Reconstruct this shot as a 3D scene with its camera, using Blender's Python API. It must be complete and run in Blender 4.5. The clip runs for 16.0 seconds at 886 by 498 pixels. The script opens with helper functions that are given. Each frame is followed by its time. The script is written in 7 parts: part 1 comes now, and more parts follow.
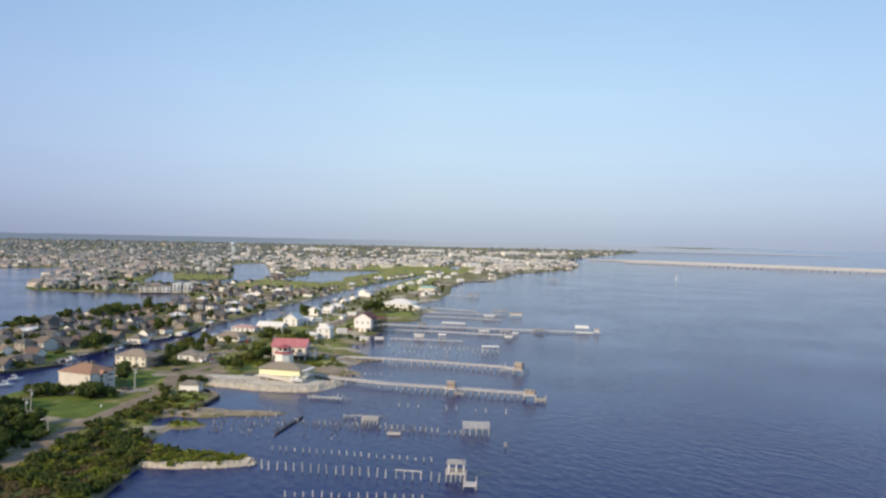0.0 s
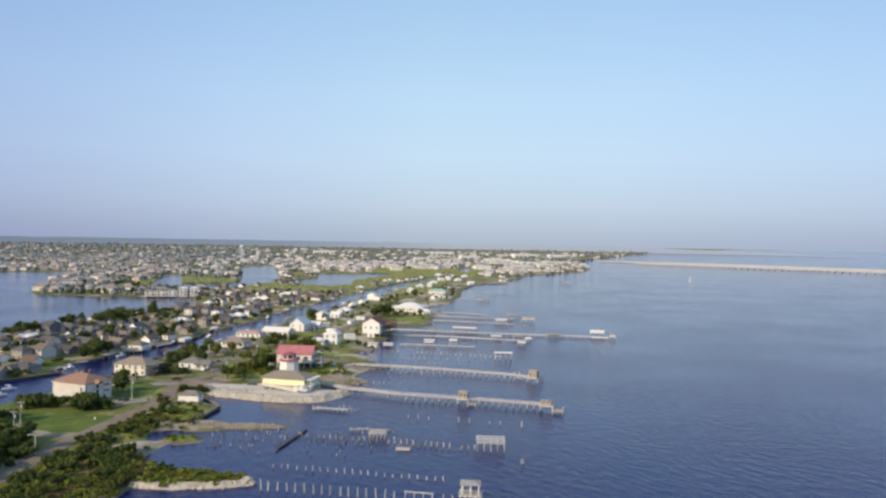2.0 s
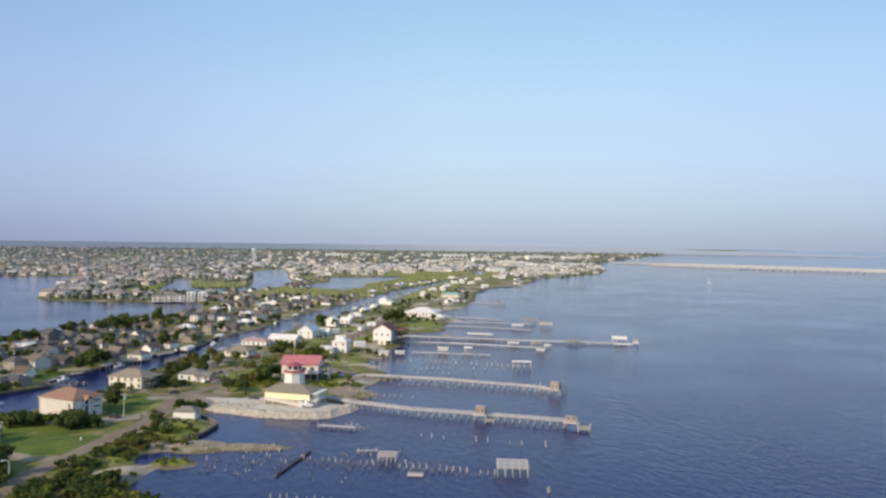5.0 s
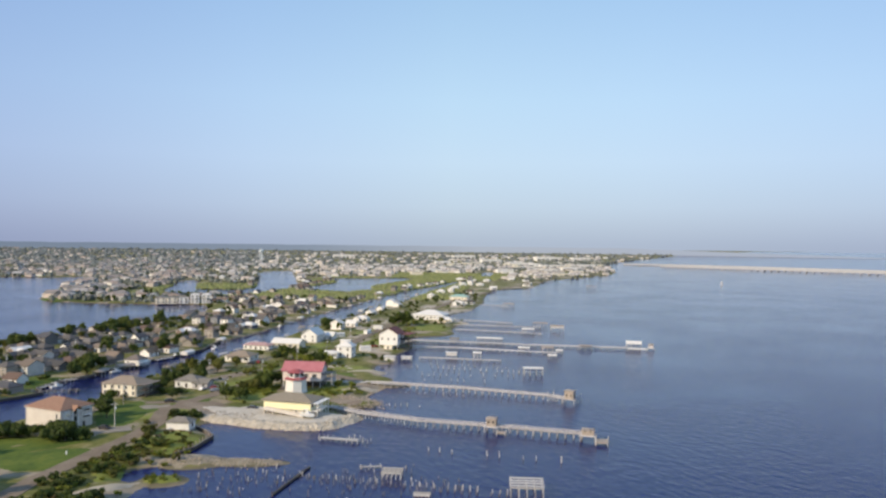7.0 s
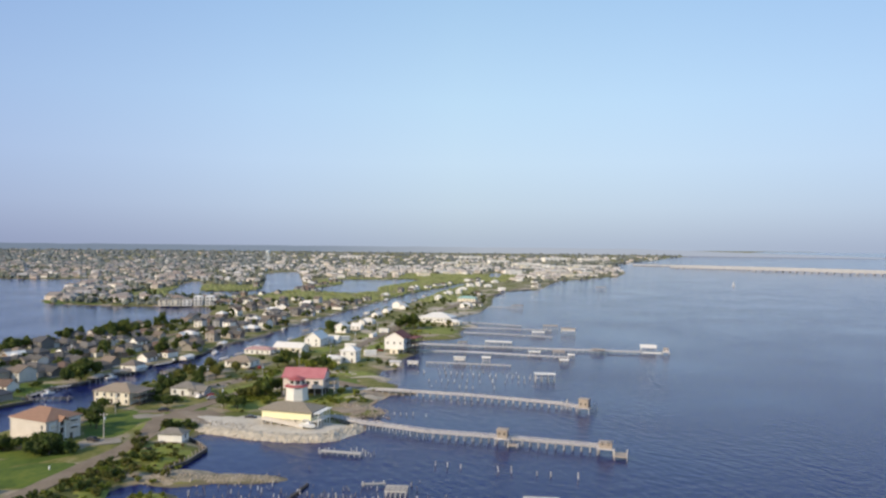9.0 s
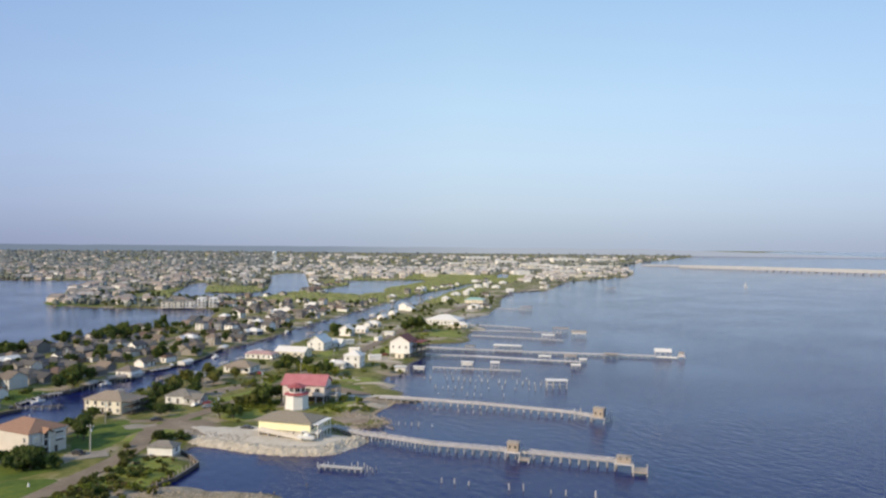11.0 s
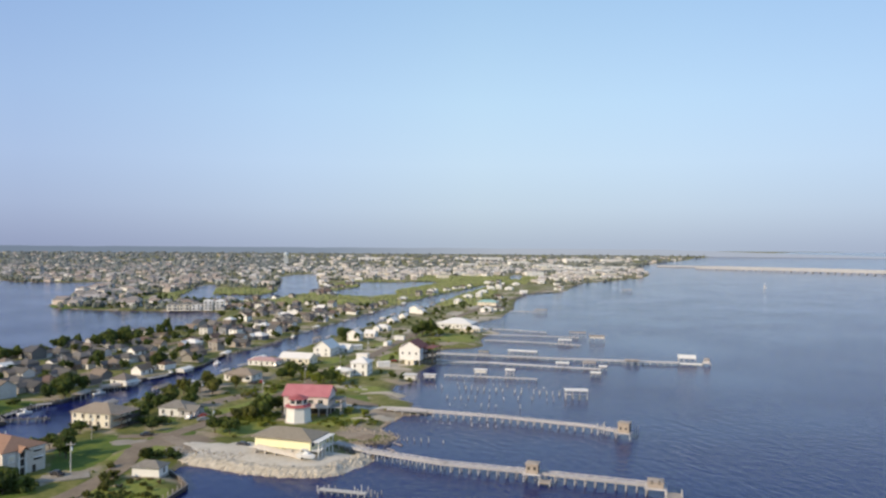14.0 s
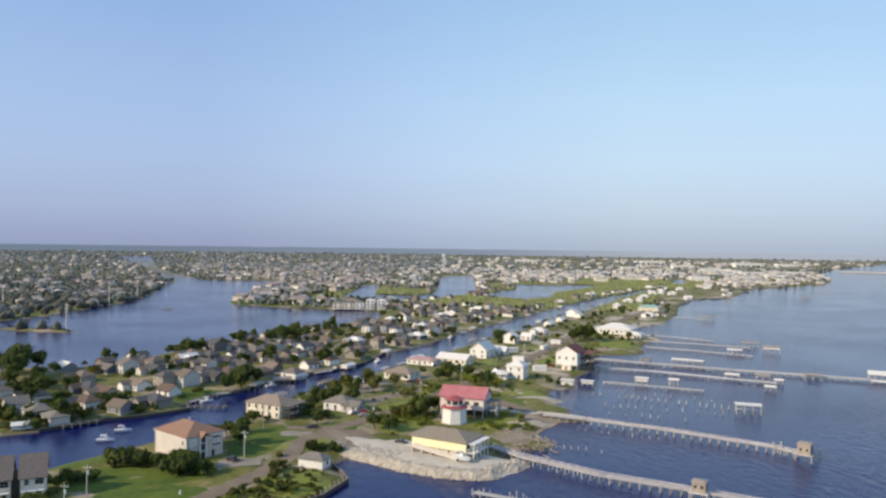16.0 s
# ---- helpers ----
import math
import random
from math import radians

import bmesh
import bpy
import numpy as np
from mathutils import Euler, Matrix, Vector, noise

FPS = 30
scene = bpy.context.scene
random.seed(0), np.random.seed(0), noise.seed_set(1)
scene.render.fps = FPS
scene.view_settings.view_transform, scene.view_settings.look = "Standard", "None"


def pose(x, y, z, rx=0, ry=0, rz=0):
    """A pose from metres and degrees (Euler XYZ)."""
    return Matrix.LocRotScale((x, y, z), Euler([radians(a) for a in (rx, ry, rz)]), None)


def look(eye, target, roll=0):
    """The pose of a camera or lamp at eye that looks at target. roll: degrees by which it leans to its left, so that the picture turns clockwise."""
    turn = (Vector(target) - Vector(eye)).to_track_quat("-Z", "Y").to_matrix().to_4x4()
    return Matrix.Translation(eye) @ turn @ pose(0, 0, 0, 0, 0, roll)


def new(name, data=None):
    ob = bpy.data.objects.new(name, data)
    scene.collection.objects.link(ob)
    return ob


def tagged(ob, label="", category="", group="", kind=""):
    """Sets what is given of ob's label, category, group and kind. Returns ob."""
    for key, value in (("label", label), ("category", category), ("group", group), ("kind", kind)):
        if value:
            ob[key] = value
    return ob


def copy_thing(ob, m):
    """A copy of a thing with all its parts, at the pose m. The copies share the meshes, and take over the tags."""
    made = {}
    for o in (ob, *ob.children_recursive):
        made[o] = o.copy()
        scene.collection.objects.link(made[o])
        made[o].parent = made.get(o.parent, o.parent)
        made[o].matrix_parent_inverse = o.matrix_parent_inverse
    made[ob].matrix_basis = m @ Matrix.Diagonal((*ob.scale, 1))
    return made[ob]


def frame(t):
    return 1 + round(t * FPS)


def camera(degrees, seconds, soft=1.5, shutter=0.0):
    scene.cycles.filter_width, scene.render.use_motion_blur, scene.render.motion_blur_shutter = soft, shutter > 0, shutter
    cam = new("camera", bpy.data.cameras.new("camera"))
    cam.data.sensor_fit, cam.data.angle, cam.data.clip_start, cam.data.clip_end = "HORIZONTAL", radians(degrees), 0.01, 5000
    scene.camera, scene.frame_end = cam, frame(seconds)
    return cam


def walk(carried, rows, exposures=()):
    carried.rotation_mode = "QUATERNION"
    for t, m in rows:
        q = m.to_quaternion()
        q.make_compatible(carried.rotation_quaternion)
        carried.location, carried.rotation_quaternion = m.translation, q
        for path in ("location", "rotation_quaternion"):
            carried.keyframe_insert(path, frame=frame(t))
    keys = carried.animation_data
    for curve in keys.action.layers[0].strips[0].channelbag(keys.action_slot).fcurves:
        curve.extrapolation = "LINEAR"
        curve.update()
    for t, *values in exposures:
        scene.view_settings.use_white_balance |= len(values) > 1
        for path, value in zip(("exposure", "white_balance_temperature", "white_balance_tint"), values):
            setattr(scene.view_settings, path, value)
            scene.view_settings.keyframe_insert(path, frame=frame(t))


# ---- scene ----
cam = camera(62.0, 16.0, soft=2.5)
PATH = [
    (0, (0.561, 4.107, 68.369), (3.911, 104.007, 67.069), 1.2),
    (0.5, (0.703, 7.986, 68.482), (3.653, 107.936, 67.232), 1.1),
    (1, (0.535, 12.02, 68.559), (3.235, 111.97, 67.359), 1.1),
    (1.5, (0.378, 15.894, 68.607), (2.778, 115.894, 67.457), 1.1),
    (2, (0.371, 19.953, 68.549), (2.421, 119.903, 67.499), 1.0),
    (2.5, (0.404, 23.851, 68.528), (2.154, 123.801, 67.528), 1.0),
    (3, (0.267, 27.877, 68.632), (1.717, 127.877, 67.682), 0.9),
    (3.5, (0.096, 31.898, 68.597), (1.246, 131.898, 67.747), 0.9),
    (4, (0.195, 35.746, 68.637), (1.045, 135.746, 67.787), 0.8),
    (6.5, (-0.208, 55.212, 68.945), (-0.658, 155.212, 68.295), 0.7),
    (7, (-0.177, 59.347, 68.927), (-0.927, 159.347, 68.277), 0.7),
    (7.5, (-0.101, 63.347, 69.003), (-1.201, 163.347, 68.353), 0.7),
    (8, (-0.114, 67.246, 69.003), (-1.464, 167.246, 68.403), 0.7),
    (8.5, (-0.155, 71.059, 68.983), (-1.755, 171.009, 68.433), 0.6),
    (9, (-0.37, 74.956, 68.871), (-2.12, 174.906, 68.321), 0.6),
    (11.5, (-0.333, 94.086, 69.046), (-3.333, 194.036, 68.546), 0.5),
    (12, (-0.417, 97.85, 69.015), (-3.617, 197.8, 68.515), 0.5),
    (12.5, (-0.346, 101.609, 69.107), (-3.797, 201.509, 68.657), 0.4),
    (13, (-0.452, 105.471, 69.13), (-4.052, 205.371, 68.68), 0.4),
    (13.5, (-0.724, 109.431, 69.163), (-4.574, 209.331, 68.713), 0.5),
    (14, (-0.837, 111.651, 69.138), (-5.237, 211.551, 68.738), 0.4),
    (14.5, (-0.863, 112.527, 69.094), (-8.113, 212.277, 68.644), 0.5),
    (15, (-0.952, 113.066, 69.123), (-12.802, 212.366, 68.773), 0.5),
    (15.5, (-0.889, 114.211, 68.982), (-19.289, 212.511, 68.632), 0.6),
    (16, (-1.374, 115.315, 69.097), (-26.674, 212.065, 68.797), 0.7),
]

walk(cam, [(t, look(eye, target, roll)) for t, eye, target, roll in PATH])

# ---- daylight: low sun behind the left shoulder, hazy sky ----
SUN_ELEVATION, SUN_AZIMUTH = radians(27), radians(232)     # compass angle clockwise from +y
world = bpy.data.worlds.new("sky")
scene.world = world
world.use_nodes = True
wn, wl = world.node_tree.nodes, world.node_tree.links
sky = wn.new("ShaderNodeTexSky")
sky.sky_type, sky.sun_disc = "NISHITA", False
sky.sun_elevation, sky.sun_rotation = SUN_ELEVATION, SUN_AZIMUTH
sky.air_density, sky.dust_density, sky.ozone_density = 1.0, 1.2, 2.0
coord = wn.new("ShaderNodeTexCoord")
split = wn.new("ShaderNodeSeparateXYZ")
wl.new(coord.outputs["Generated"], split.inputs[0])
# below the horizon the haze goes on
floor_z = wn.new("ShaderNodeMath")
floor_z.operation, floor_z.inputs[1].default_value = "MAXIMUM", 0.004
wl.new(split.outputs["Z"], floor_z.inputs[0])
join = wn.new("ShaderNodeCombineXYZ")
wl.new(split.outputs["X"], join.inputs["X"])
wl.new(split.outputs["Y"], join.inputs["Y"])
wl.new(floor_z.outputs[0], join.inputs["Z"])
wl.new(join.outputs[0], sky.inputs["Vector"])
# humid haze that thins with height
haze = wn.new("ShaderNodeMapRange")
haze.inputs["From Min"].default_value, haze.inputs["From Max"].default_value = 0.0, 0.8
haze.inputs["To Min"].default_value, haze.inputs["To Max"].default_value = 0.92, 0.35
wl.new(split.outputs["Z"], haze.inputs["Value"])
tone = wn.new("ShaderNodeValToRGB")
e = tone.color_ramp.elements
e[0].position, e[0].color = 0.0, (2.95, 3.5, 4.7, 1)
e[1].position, e[1].color = 0.6, (2.4, 4.2, 7.0, 1)
for place, colour in ((0.05, (3.6, 4.45, 5.9)), (0.11, (3.95, 5.1, 6.8)), (0.19, (3.75, 5.25, 7.2)), (0.33, (3.0, 4.7, 7.2))):
    e.new(place).color = (*colour, 1)
wl.new(split.outputs["Z"], tone.inputs[0])
blend = wn.new("ShaderNodeMixRGB")
wl.new(haze.outputs[0], blend.inputs[0])
wl.new(sky.outputs[0], blend.inputs[1])
# sky tone fitted to the camera's view: brightest ahead, dimmer and bluer sideways
side = wn.new("ShaderNodeMapRange")
side.inputs["From Min"].default_value, side.inputs["From Max"].default_value = -0.6, 0.6
wl.new(split.outputs["X"], side.inputs["Value"])
side_tone = wn.new("ShaderNodeValToRGB")
e = side_tone.color_ramp.elements
e[0].position, e[0].color = 0.06, (0.775, 0.775, 0.87, 1)
e[1].position, e[1].color = 0.95, (0.94, 0.94, 0.95, 1)
for place, colour in ((0.29, (0.98, 0.98, 0.985)), (0.5, (1.09, 1.085, 1.0)), (0.71, (1.06, 1.055, 1.0))):
    e.new(place).color = (*colour, 1)
wl.new(side.outputs[0], side_tone.inputs[0])
dim = wn.new("ShaderNodeVectorMath")
dim.operation = "MULTIPLY"
wl.new(tone.outputs[0], dim.inputs[0])
wl.new(side_tone.outputs[0], dim.inputs[1])
wl.new(dim.outputs[0], blend.inputs[2])
wl.new(blend.outputs[0], wn["Background"].inputs["Color"])
wn["Background"].inputs["Strength"].default_value = 0.138
sun = new("sun", bpy.data.lights.new("sun", "SUN"))
sun.data.energy, sun.data.angle, sun.data.color = 4.35, radians(0.6), (1.0, 0.805, 0.55)
sun.matrix_world = look((0, 0, 0), (-math.sin(SUN_AZIMUTH) * math.cos(SUN_ELEVATION), -math.cos(SUN_AZIMUTH) * math.cos(SUN_ELEVATION), -math.sin(SUN_ELEVATION)))


# ---- materials ----
def material(name, colours, scale=1.0, rough=0.8, bump=0.0, vary="", amount=0.3, metal=0.0, fine=6.0, rise=0.1):
    """Noise of two sizes between the colours; vary: 'object' or 'island' shifts the brightness from piece to piece."""
    m = bpy.data.materials.new(name)
    m.use_nodes = True
    n, l = m.node_tree.nodes, m.node_tree.links
    b = n["Principled BSDF"]
    b.inputs["Roughness"].default_value, b.inputs["Metallic"].default_value = rough, metal
    tc = n.new("ShaderNodeTexCoord")
    big = n.new("ShaderNodeTexNoise")
    big.inputs["Scale"].default_value, big.inputs["Detail"].default_value = scale, 5
    small = n.new("ShaderNodeTexNoise")
    small.inputs["Scale"].default_value, small.inputs["Detail"].default_value = scale * fine, 4
    geo = n.new("ShaderNodeNewGeometry")
    for t in (big, small):
        l.new(geo.outputs["Position"], t.inputs["Vector"])
    mix = n.new("ShaderNodeMath")
    mix.operation = "MULTIPLY_ADD"
    mix.inputs[1].default_value = 0.45
    l.new(small.outputs["Fac"], mix.inputs[0])
    half = n.new("ShaderNodeMath")
    half.operation, half.inputs[1].default_value = "MULTIPLY", 0.55
    l.new(big.outputs["Fac"], half.inputs[0])
    l.new(half.outputs[0], mix.inputs[2])
    ramp = n.new("ShaderNodeValToRGB")
    e = ramp.color_ramp.elements
    e[0].position, e[1].position = 0.33, 0.67
    e[0].color, e[1].color = (*colours[0], 1), (*colours[-1], 1)
    for k, c in enumerate(colours[1:-1]):
        e.new(0.33 + 0.34 * (k + 1) / (len(colours) - 1)).color = (*c, 1)
    l.new(mix.outputs[0], ramp.inputs[0])
    out = ramp.outputs[0]
    if vary:
        r = n.new("ShaderNodeObjectInfo").outputs["Random"] if vary == "object" else geo.outputs["Random Per Island"]
        mr = n.new("ShaderNodeMapRange")
        mr.inputs["To Min"].default_value, mr.inputs["To Max"].default_value = 1 - amount, 1 + amount
        l.new(r, mr.inputs["Value"])
        mul = n.new("ShaderNodeVectorMath")
        mul.operation = "SCALE"
        l.new(out, mul.inputs[0])
        l.new(mr.outputs[0], mul.inputs["Scale"])
        out = mul.outputs[0]
    l.new(out, b.inputs["Base Color"])
    if bump:
        bp = n.new("ShaderNodeBump")
        bp.inputs["Strength"].default_value, bp.inputs["Distance"].default_value = bump, rise
        l.new(mix.outputs[0], bp.inputs["Height"])
        l.new(bp.outputs[0], b.inputs["Normal"])
    return m


def palette(name, colours, rough=0.75, by="object", scale=0.6):
    """One of several paints, picked at random for each object or island, weathered by noise."""
    m = material(name, [(0.82, 0.82, 0.82), (1, 1, 1)], scale, rough, 0.15)
    n, l = m.node_tree.nodes, m.node_tree.links
    pick = n.new("ShaderNodeValToRGB")
    pick.color_ramp.interpolation = "CONSTANT"
    e = pick.color_ramp.elements
    e[0].position, e[0].color = 0.0, (*colours[0], 1)
    e[1].position, e[1].color = 1 / len(colours), (*colours[1], 1)
    for k, c in enumerate(colours[2:]):
        e.new((k + 2) / len(colours)).color = (*c, 1)
    r = n.new("ShaderNodeObjectInfo").outputs["Random"] if by == "object" else n.new("ShaderNodeNewGeometry").outputs["Random Per Island"]
    l.new(r, pick.inputs[0])
    mul = n.new("ShaderNodeMixRGB")
    mul.blend_type, mul.inputs[0].default_value = "MULTIPLY", 1.0
    b = n["Principled BSDF"]
    old = b.inputs["Base Color"].links[0].from_socket
    l.new(pick.outputs[0], mul.inputs[1])
    l.new(old, mul.inputs[2])
    l.new(mul.outputs[0], b.inputs["Base Color"])
    return m


def ground_material():
    m = material("ground", [(0.056, 0.078, 0.008), (0.130, 0.138, 0.020), (0.27, 0.225, 0.09)], 0.045, 0.95, 0.5, fine=9, rise=0.3)
    n, l = m.node_tree.nodes, m.node_tree.links
    b = n["Principled BSDF"]
    grass = b.inputs["Base Color"].links[0].from_socket
    geo = n.new("ShaderNodeNewGeometry")
    sp = n.new("ShaderNodeSeparateXYZ")
    l.new(geo.outputs["Position"], sp.inputs[0])
    nz = n.new("ShaderNodeTexNoise")
    nz.inputs["Scale"].default_value, nz.inputs["Detail"].default_value = 0.12, 5
    l.new(geo.outputs["Position"], nz.inputs["Vector"])
    add = n.new("ShaderNodeMath")
    add.operation, add.inputs[1].default_value = "MULTIPLY_ADD", 1.0
    l.new(nz.outputs["Fac"], add.inputs[0])
    l.new(sp.outputs["Z"], add.inputs[2])
    # bare sand and mud at the water's edge
    edge = n.new("ShaderNodeMapRange")
    edge.inputs["From Min"].default_value, edge.inputs["From Max"].default_value = 0.85, 1.15
    l.new(add.outputs[0], edge.inputs["Value"])
    mx = n.new("ShaderNodeMixRGB")
    mx.inputs[1].default_value = (0.15, 0.13, 0.075, 1)
    l.new(edge.outputs[0], mx.inputs[0])
    l.new(grass, mx.inputs[2])
    # worn bare patches
    bare = n.new("ShaderNodeTexNoise")
    bare.inputs["Scale"].default_value, bare.inputs["Detail"].default_value = 0.06, 6
    l.new(geo.outputs["Position"], bare.inputs["Vector"])
    br = n.new("ShaderNodeMapRange")
    br.inputs["From Min"].default_value, br.inputs["From Max"].default_value = 0.51, 0.61
    l.new(bare.outputs["Fac"], br.inputs["Value"])
    m2 = n.new("ShaderNodeMixRGB")
    m2.inputs[2].default_value = (0.33, 0.275, 0.20, 1)
    l.new(br.outputs[0], m2.inputs[0])
    l.new(mx.outputs[0], m2.inputs[1])
    l.new(m2.outputs[0], b.inputs["Base Color"])
    return m


def water_material():
    m = bpy.data.materials.new("water")
    m.use_nodes = True
    n, l = m.node_tree.nodes, m.node_tree.links
    b = n["Principled BSDF"]
    b.inputs["Base Color"].default_value = (0.0048, 0.0098, 0.086, 1)
    b.inputs["Roughness"].default_value, b.inputs["IOR"].default_value = 0.10, 1.33
    b.inputs["Specular IOR Level"].default_value = 0.39
    b.inputs["Specular Tint"].default_value = (0.72, 0.85, 1.0, 1)
    geo = n.new("ShaderNodeNewGeometry")
    stretch = n.new("ShaderNodeMapping")
    stretch.vector_type = "TEXTURE"
    stretch.inputs["Rotation"].default_value = (0, 0, radians(-62))
    stretch.inputs["Scale"].default_value = (1.7, 1.0, 1)
    l.new(geo.outputs["Position"], stretch.inputs[0])
    waves = n.new("ShaderNodeTexNoise")
    waves.inputs["Scale"].default_value, waves.inputs["Detail"].default_value = 0.33, 6
    waves.inputs["Roughness"].default_value = 0.6
    l.new(stretch.outputs[0], waves.inputs["Vector"])
    swell = n.new("ShaderNodeTexNoise")
    swell.inputs["Scale"].default_value, swell.inputs["Detail"].default_value = 0.012, 3
    l.new(geo.outputs["Position"], swell.inputs["Vector"])
    gust = n.new("ShaderNodeMapRange")
    gust.inputs["From Min"].default_value, gust.inputs["From Max"].default_value = 0.35, 0.65
    gust.inputs["To Min"].default_value, gust.inputs["To Max"].default_value = 0.22, 0.56
    l.new(swell.outputs["Fac"], gust.inputs["Value"])
    # the lee of the stony point and the canal's bend lie calm
    lee = n.new("ShaderNodeVectorMath")
    lee.operation, lee.inputs[1].default_value = "DISTANCE", (-66, 316, 0)
    l.new(geo.outputs["Position"], lee.inputs[0])
    bend = n.new("ShaderNodeVectorMath")
    bend.operation, bend.inputs[1].default_value = "DISTANCE", (-203, 312, 0)
    l.new(geo.outputs["Position"], bend.inputs[0])
    near_lee = n.new("ShaderNodeMath")
    near_lee.operation = "MINIMUM"
    l.new(lee.outputs["Value"], near_lee.inputs[0])
    l.new(bend.outputs["Value"], near_lee.inputs[1])
    calm = n.new("ShaderNodeMapRange")
    calm.inputs["From Min"].default_value, calm.inputs["From Max"].default_value = 8, 27
    calm.inputs["To Min"].default_value, calm.inputs["To Max"].default_value = 0.30, 1.0
    l.new(near_lee.outputs[0], calm.inputs["Value"])
    still = n.new("ShaderNodeMath")
    still.operation = "MULTIPLY"
    l.new(gust.outputs[0], still.inputs[0])
    l.new(calm.outputs[0], still.inputs[1])
    bp = n.new("ShaderNodeBump")
    bp.inputs["Distance"].default_value = 1.1
    l.new(still.outputs[0], bp.inputs["Strength"])
    l.new(waves.outputs["Fac"], bp.inputs["Height"])
    l.new(bp.outputs[0], b.inputs["Normal"])
    return m


def glass_material():
    m = bpy.data.materials.new("window_glass")
    m.use_nodes = True
    b = m.node_tree.nodes["Principled BSDF"]
    b.inputs["Base Color"].default_value = (0.03, 0.035, 0.04, 1)
    b.inputs["Roughness"].default_value, b.inputs["Specular IOR Level"].default_value = 0.06, 0.6
    return m


M_GROUND, M_WATER, M_GLASS = ground_material(), water_material(), glass_material()
M_ROAD = material("asphalt_pale", [(0.17, 0.128, 0.088), (0.265, 0.21, 0.15)], 0.15, 0.9, 0.2)
M_GRAVEL = material("crushed_shell", [(0.44, 0.40, 0.33), (0.62, 0.575, 0.50)], 0.2, 0.95, 0.4)
M_LAWN = material("mown_lawn", [(0.044, 0.084, 0.004), (0.082, 0.128, 0.007), (0.135, 0.165, 0.014)], 0.09, 0.95, 0.3)
M_UNDER = material("dark_undergrowth", [(0.034, 0.050, 0.008), (0.085, 0.095, 0.015), (0.17, 0.155, 0.04)], 0.25, 0.95, 0.6, fine=8, rise=0.25)
M_LEDGE = material("limestone_ledge", [(0.33, 0.285, 0.22), (0.46, 0.41, 0.33), (0.58, 0.525, 0.44)], 0.45, 0.95, 0.8, fine=7, rise=0.25)
M_DRY = material("dry_grass", [(0.12, 0.165, 0.018), (0.26, 0.27, 0.055)], 0.15, 0.95, 0.4)
M_LOT = material("worn_shell_lot", [(0.23, 0.20, 0.165), (0.35, 0.315, 0.265)], 0.25, 0.95, 0.4)
M_SAND = material("sand", [(0.36, 0.31, 0.235), (0.50, 0.445, 0.355)], 0.3, 0.95, 0.3)
M_SHELL = material("broken_shell", [(0.13, 0.115, 0.07), (0.26, 0.22, 0.155), (0.42, 0.37, 0.29)], 0.35, 0.95, 0.6, fine=8)
M_ROCK = material("riprap_stone", [(0.45, 0.385, 0.295), (0.62, 0.545, 0.44)], 0.8, 0.9, 0.5, "object", 0.2)
M_DEBRIS = material("broken_stone", [(0.27, 0.225, 0.175), (0.42, 0.365, 0.295)], 0.8, 0.95, 0.5, "island", 0.35)
M_RUBBLE = material("rubble_stone", [(0.43, 0.37, 0.285), (0.60, 0.53, 0.43)], 0.8, 0.9, 0.5, "island", 0.2)
M_WOOD = material("weathered_timber", [(0.42, 0.402, 0.405), (0.58, 0.56, 0.565)], 0.7, 0.85, 0.3, "object", 0.2)
M_PILE = material("grey_pile", [(0.36, 0.345, 0.33), (0.56, 0.54, 0.51)], 1.5, 0.85, 0.3, "object", 0.3)
M_STAKE = material("dark_stake", [(0.13, 0.12, 0.115), (0.24, 0.22, 0.21)], 1.5, 0.85, 0.3, "object", 0.35)
M_DARKWOOD = material("dark_timber", [(0.05, 0.042, 0.035), (0.10, 0.085, 0.07)], 1.0, 0.8, 0.3, "object", 0.2)
M_TAN = material("tan_planks", [(0.30, 0.255, 0.215), (0.42, 0.365, 0.315)], 1.0, 0.8, 0.2)
M_CONCRETE = material("concrete", [(0.36, 0.34, 0.31), (0.5, 0.48, 0.45)], 0.3, 0.9, 0.2)
M_BARK = material("bark", [(0.08, 0.06, 0.045), (0.15, 0.12, 0.09)], 2.0, 0.95, 0.5)
M_LEAF = material("broad_leaves", [(0.028, 0.048, 0.007), (0.066, 0.096, 0.012), (0.130, 0.150, 0.022)], 0.11, 0.75, 0.3, "island", 0.45)
M_OLIVE = material("olive_leaves", [(0.055, 0.064, 0.010), (0.110, 0.118, 0.018), (0.180, 0.172, 0.032)], 0.12, 0.75, 0.3, "island", 0.45)
M_DRYLEAF = material("dry_scrub", [(0.13, 0.095, 0.040), (0.20, 0.155, 0.07), (0.27, 0.22, 0.11)], 0.2, 0.85, 0.3, "island", 0.4)
M_SCRUB = material("scrub_leaves", [(0.080, 0.115, 0.010), (0.18, 0.215, 0.022), (0.32, 0.31, 0.058)], 0.13, 0.75, 0.3, "island", 0.4)
# reed greens lightened partly in place of distance haze
M_REED = material("marsh_reeds", [(0.145, 0.175, 0.055), (0.215, 0.24, 0.08), (0.28, 0.275, 0.12)], 0.05, 0.9, 0.5, "island", 0.25)
# leaves paled in the base colour, standing in for distance haze
M_WOODS = material("far_leaves_hazed", [(0.11, 0.125, 0.102), (0.165, 0.176, 0.146)], 0.02, 0.85, 0.3, "island", 0.45)
M_STUCCO = material("grey_stucco", [(0.56, 0.52, 0.47), (0.66, 0.62, 0.57)], 0.35, 0.85, 0.15)
M_WHITE = material("white_paint", [(0.72, 0.71, 0.68), (0.82, 0.81, 0.79)], 0.5, 0.6, 0.05)
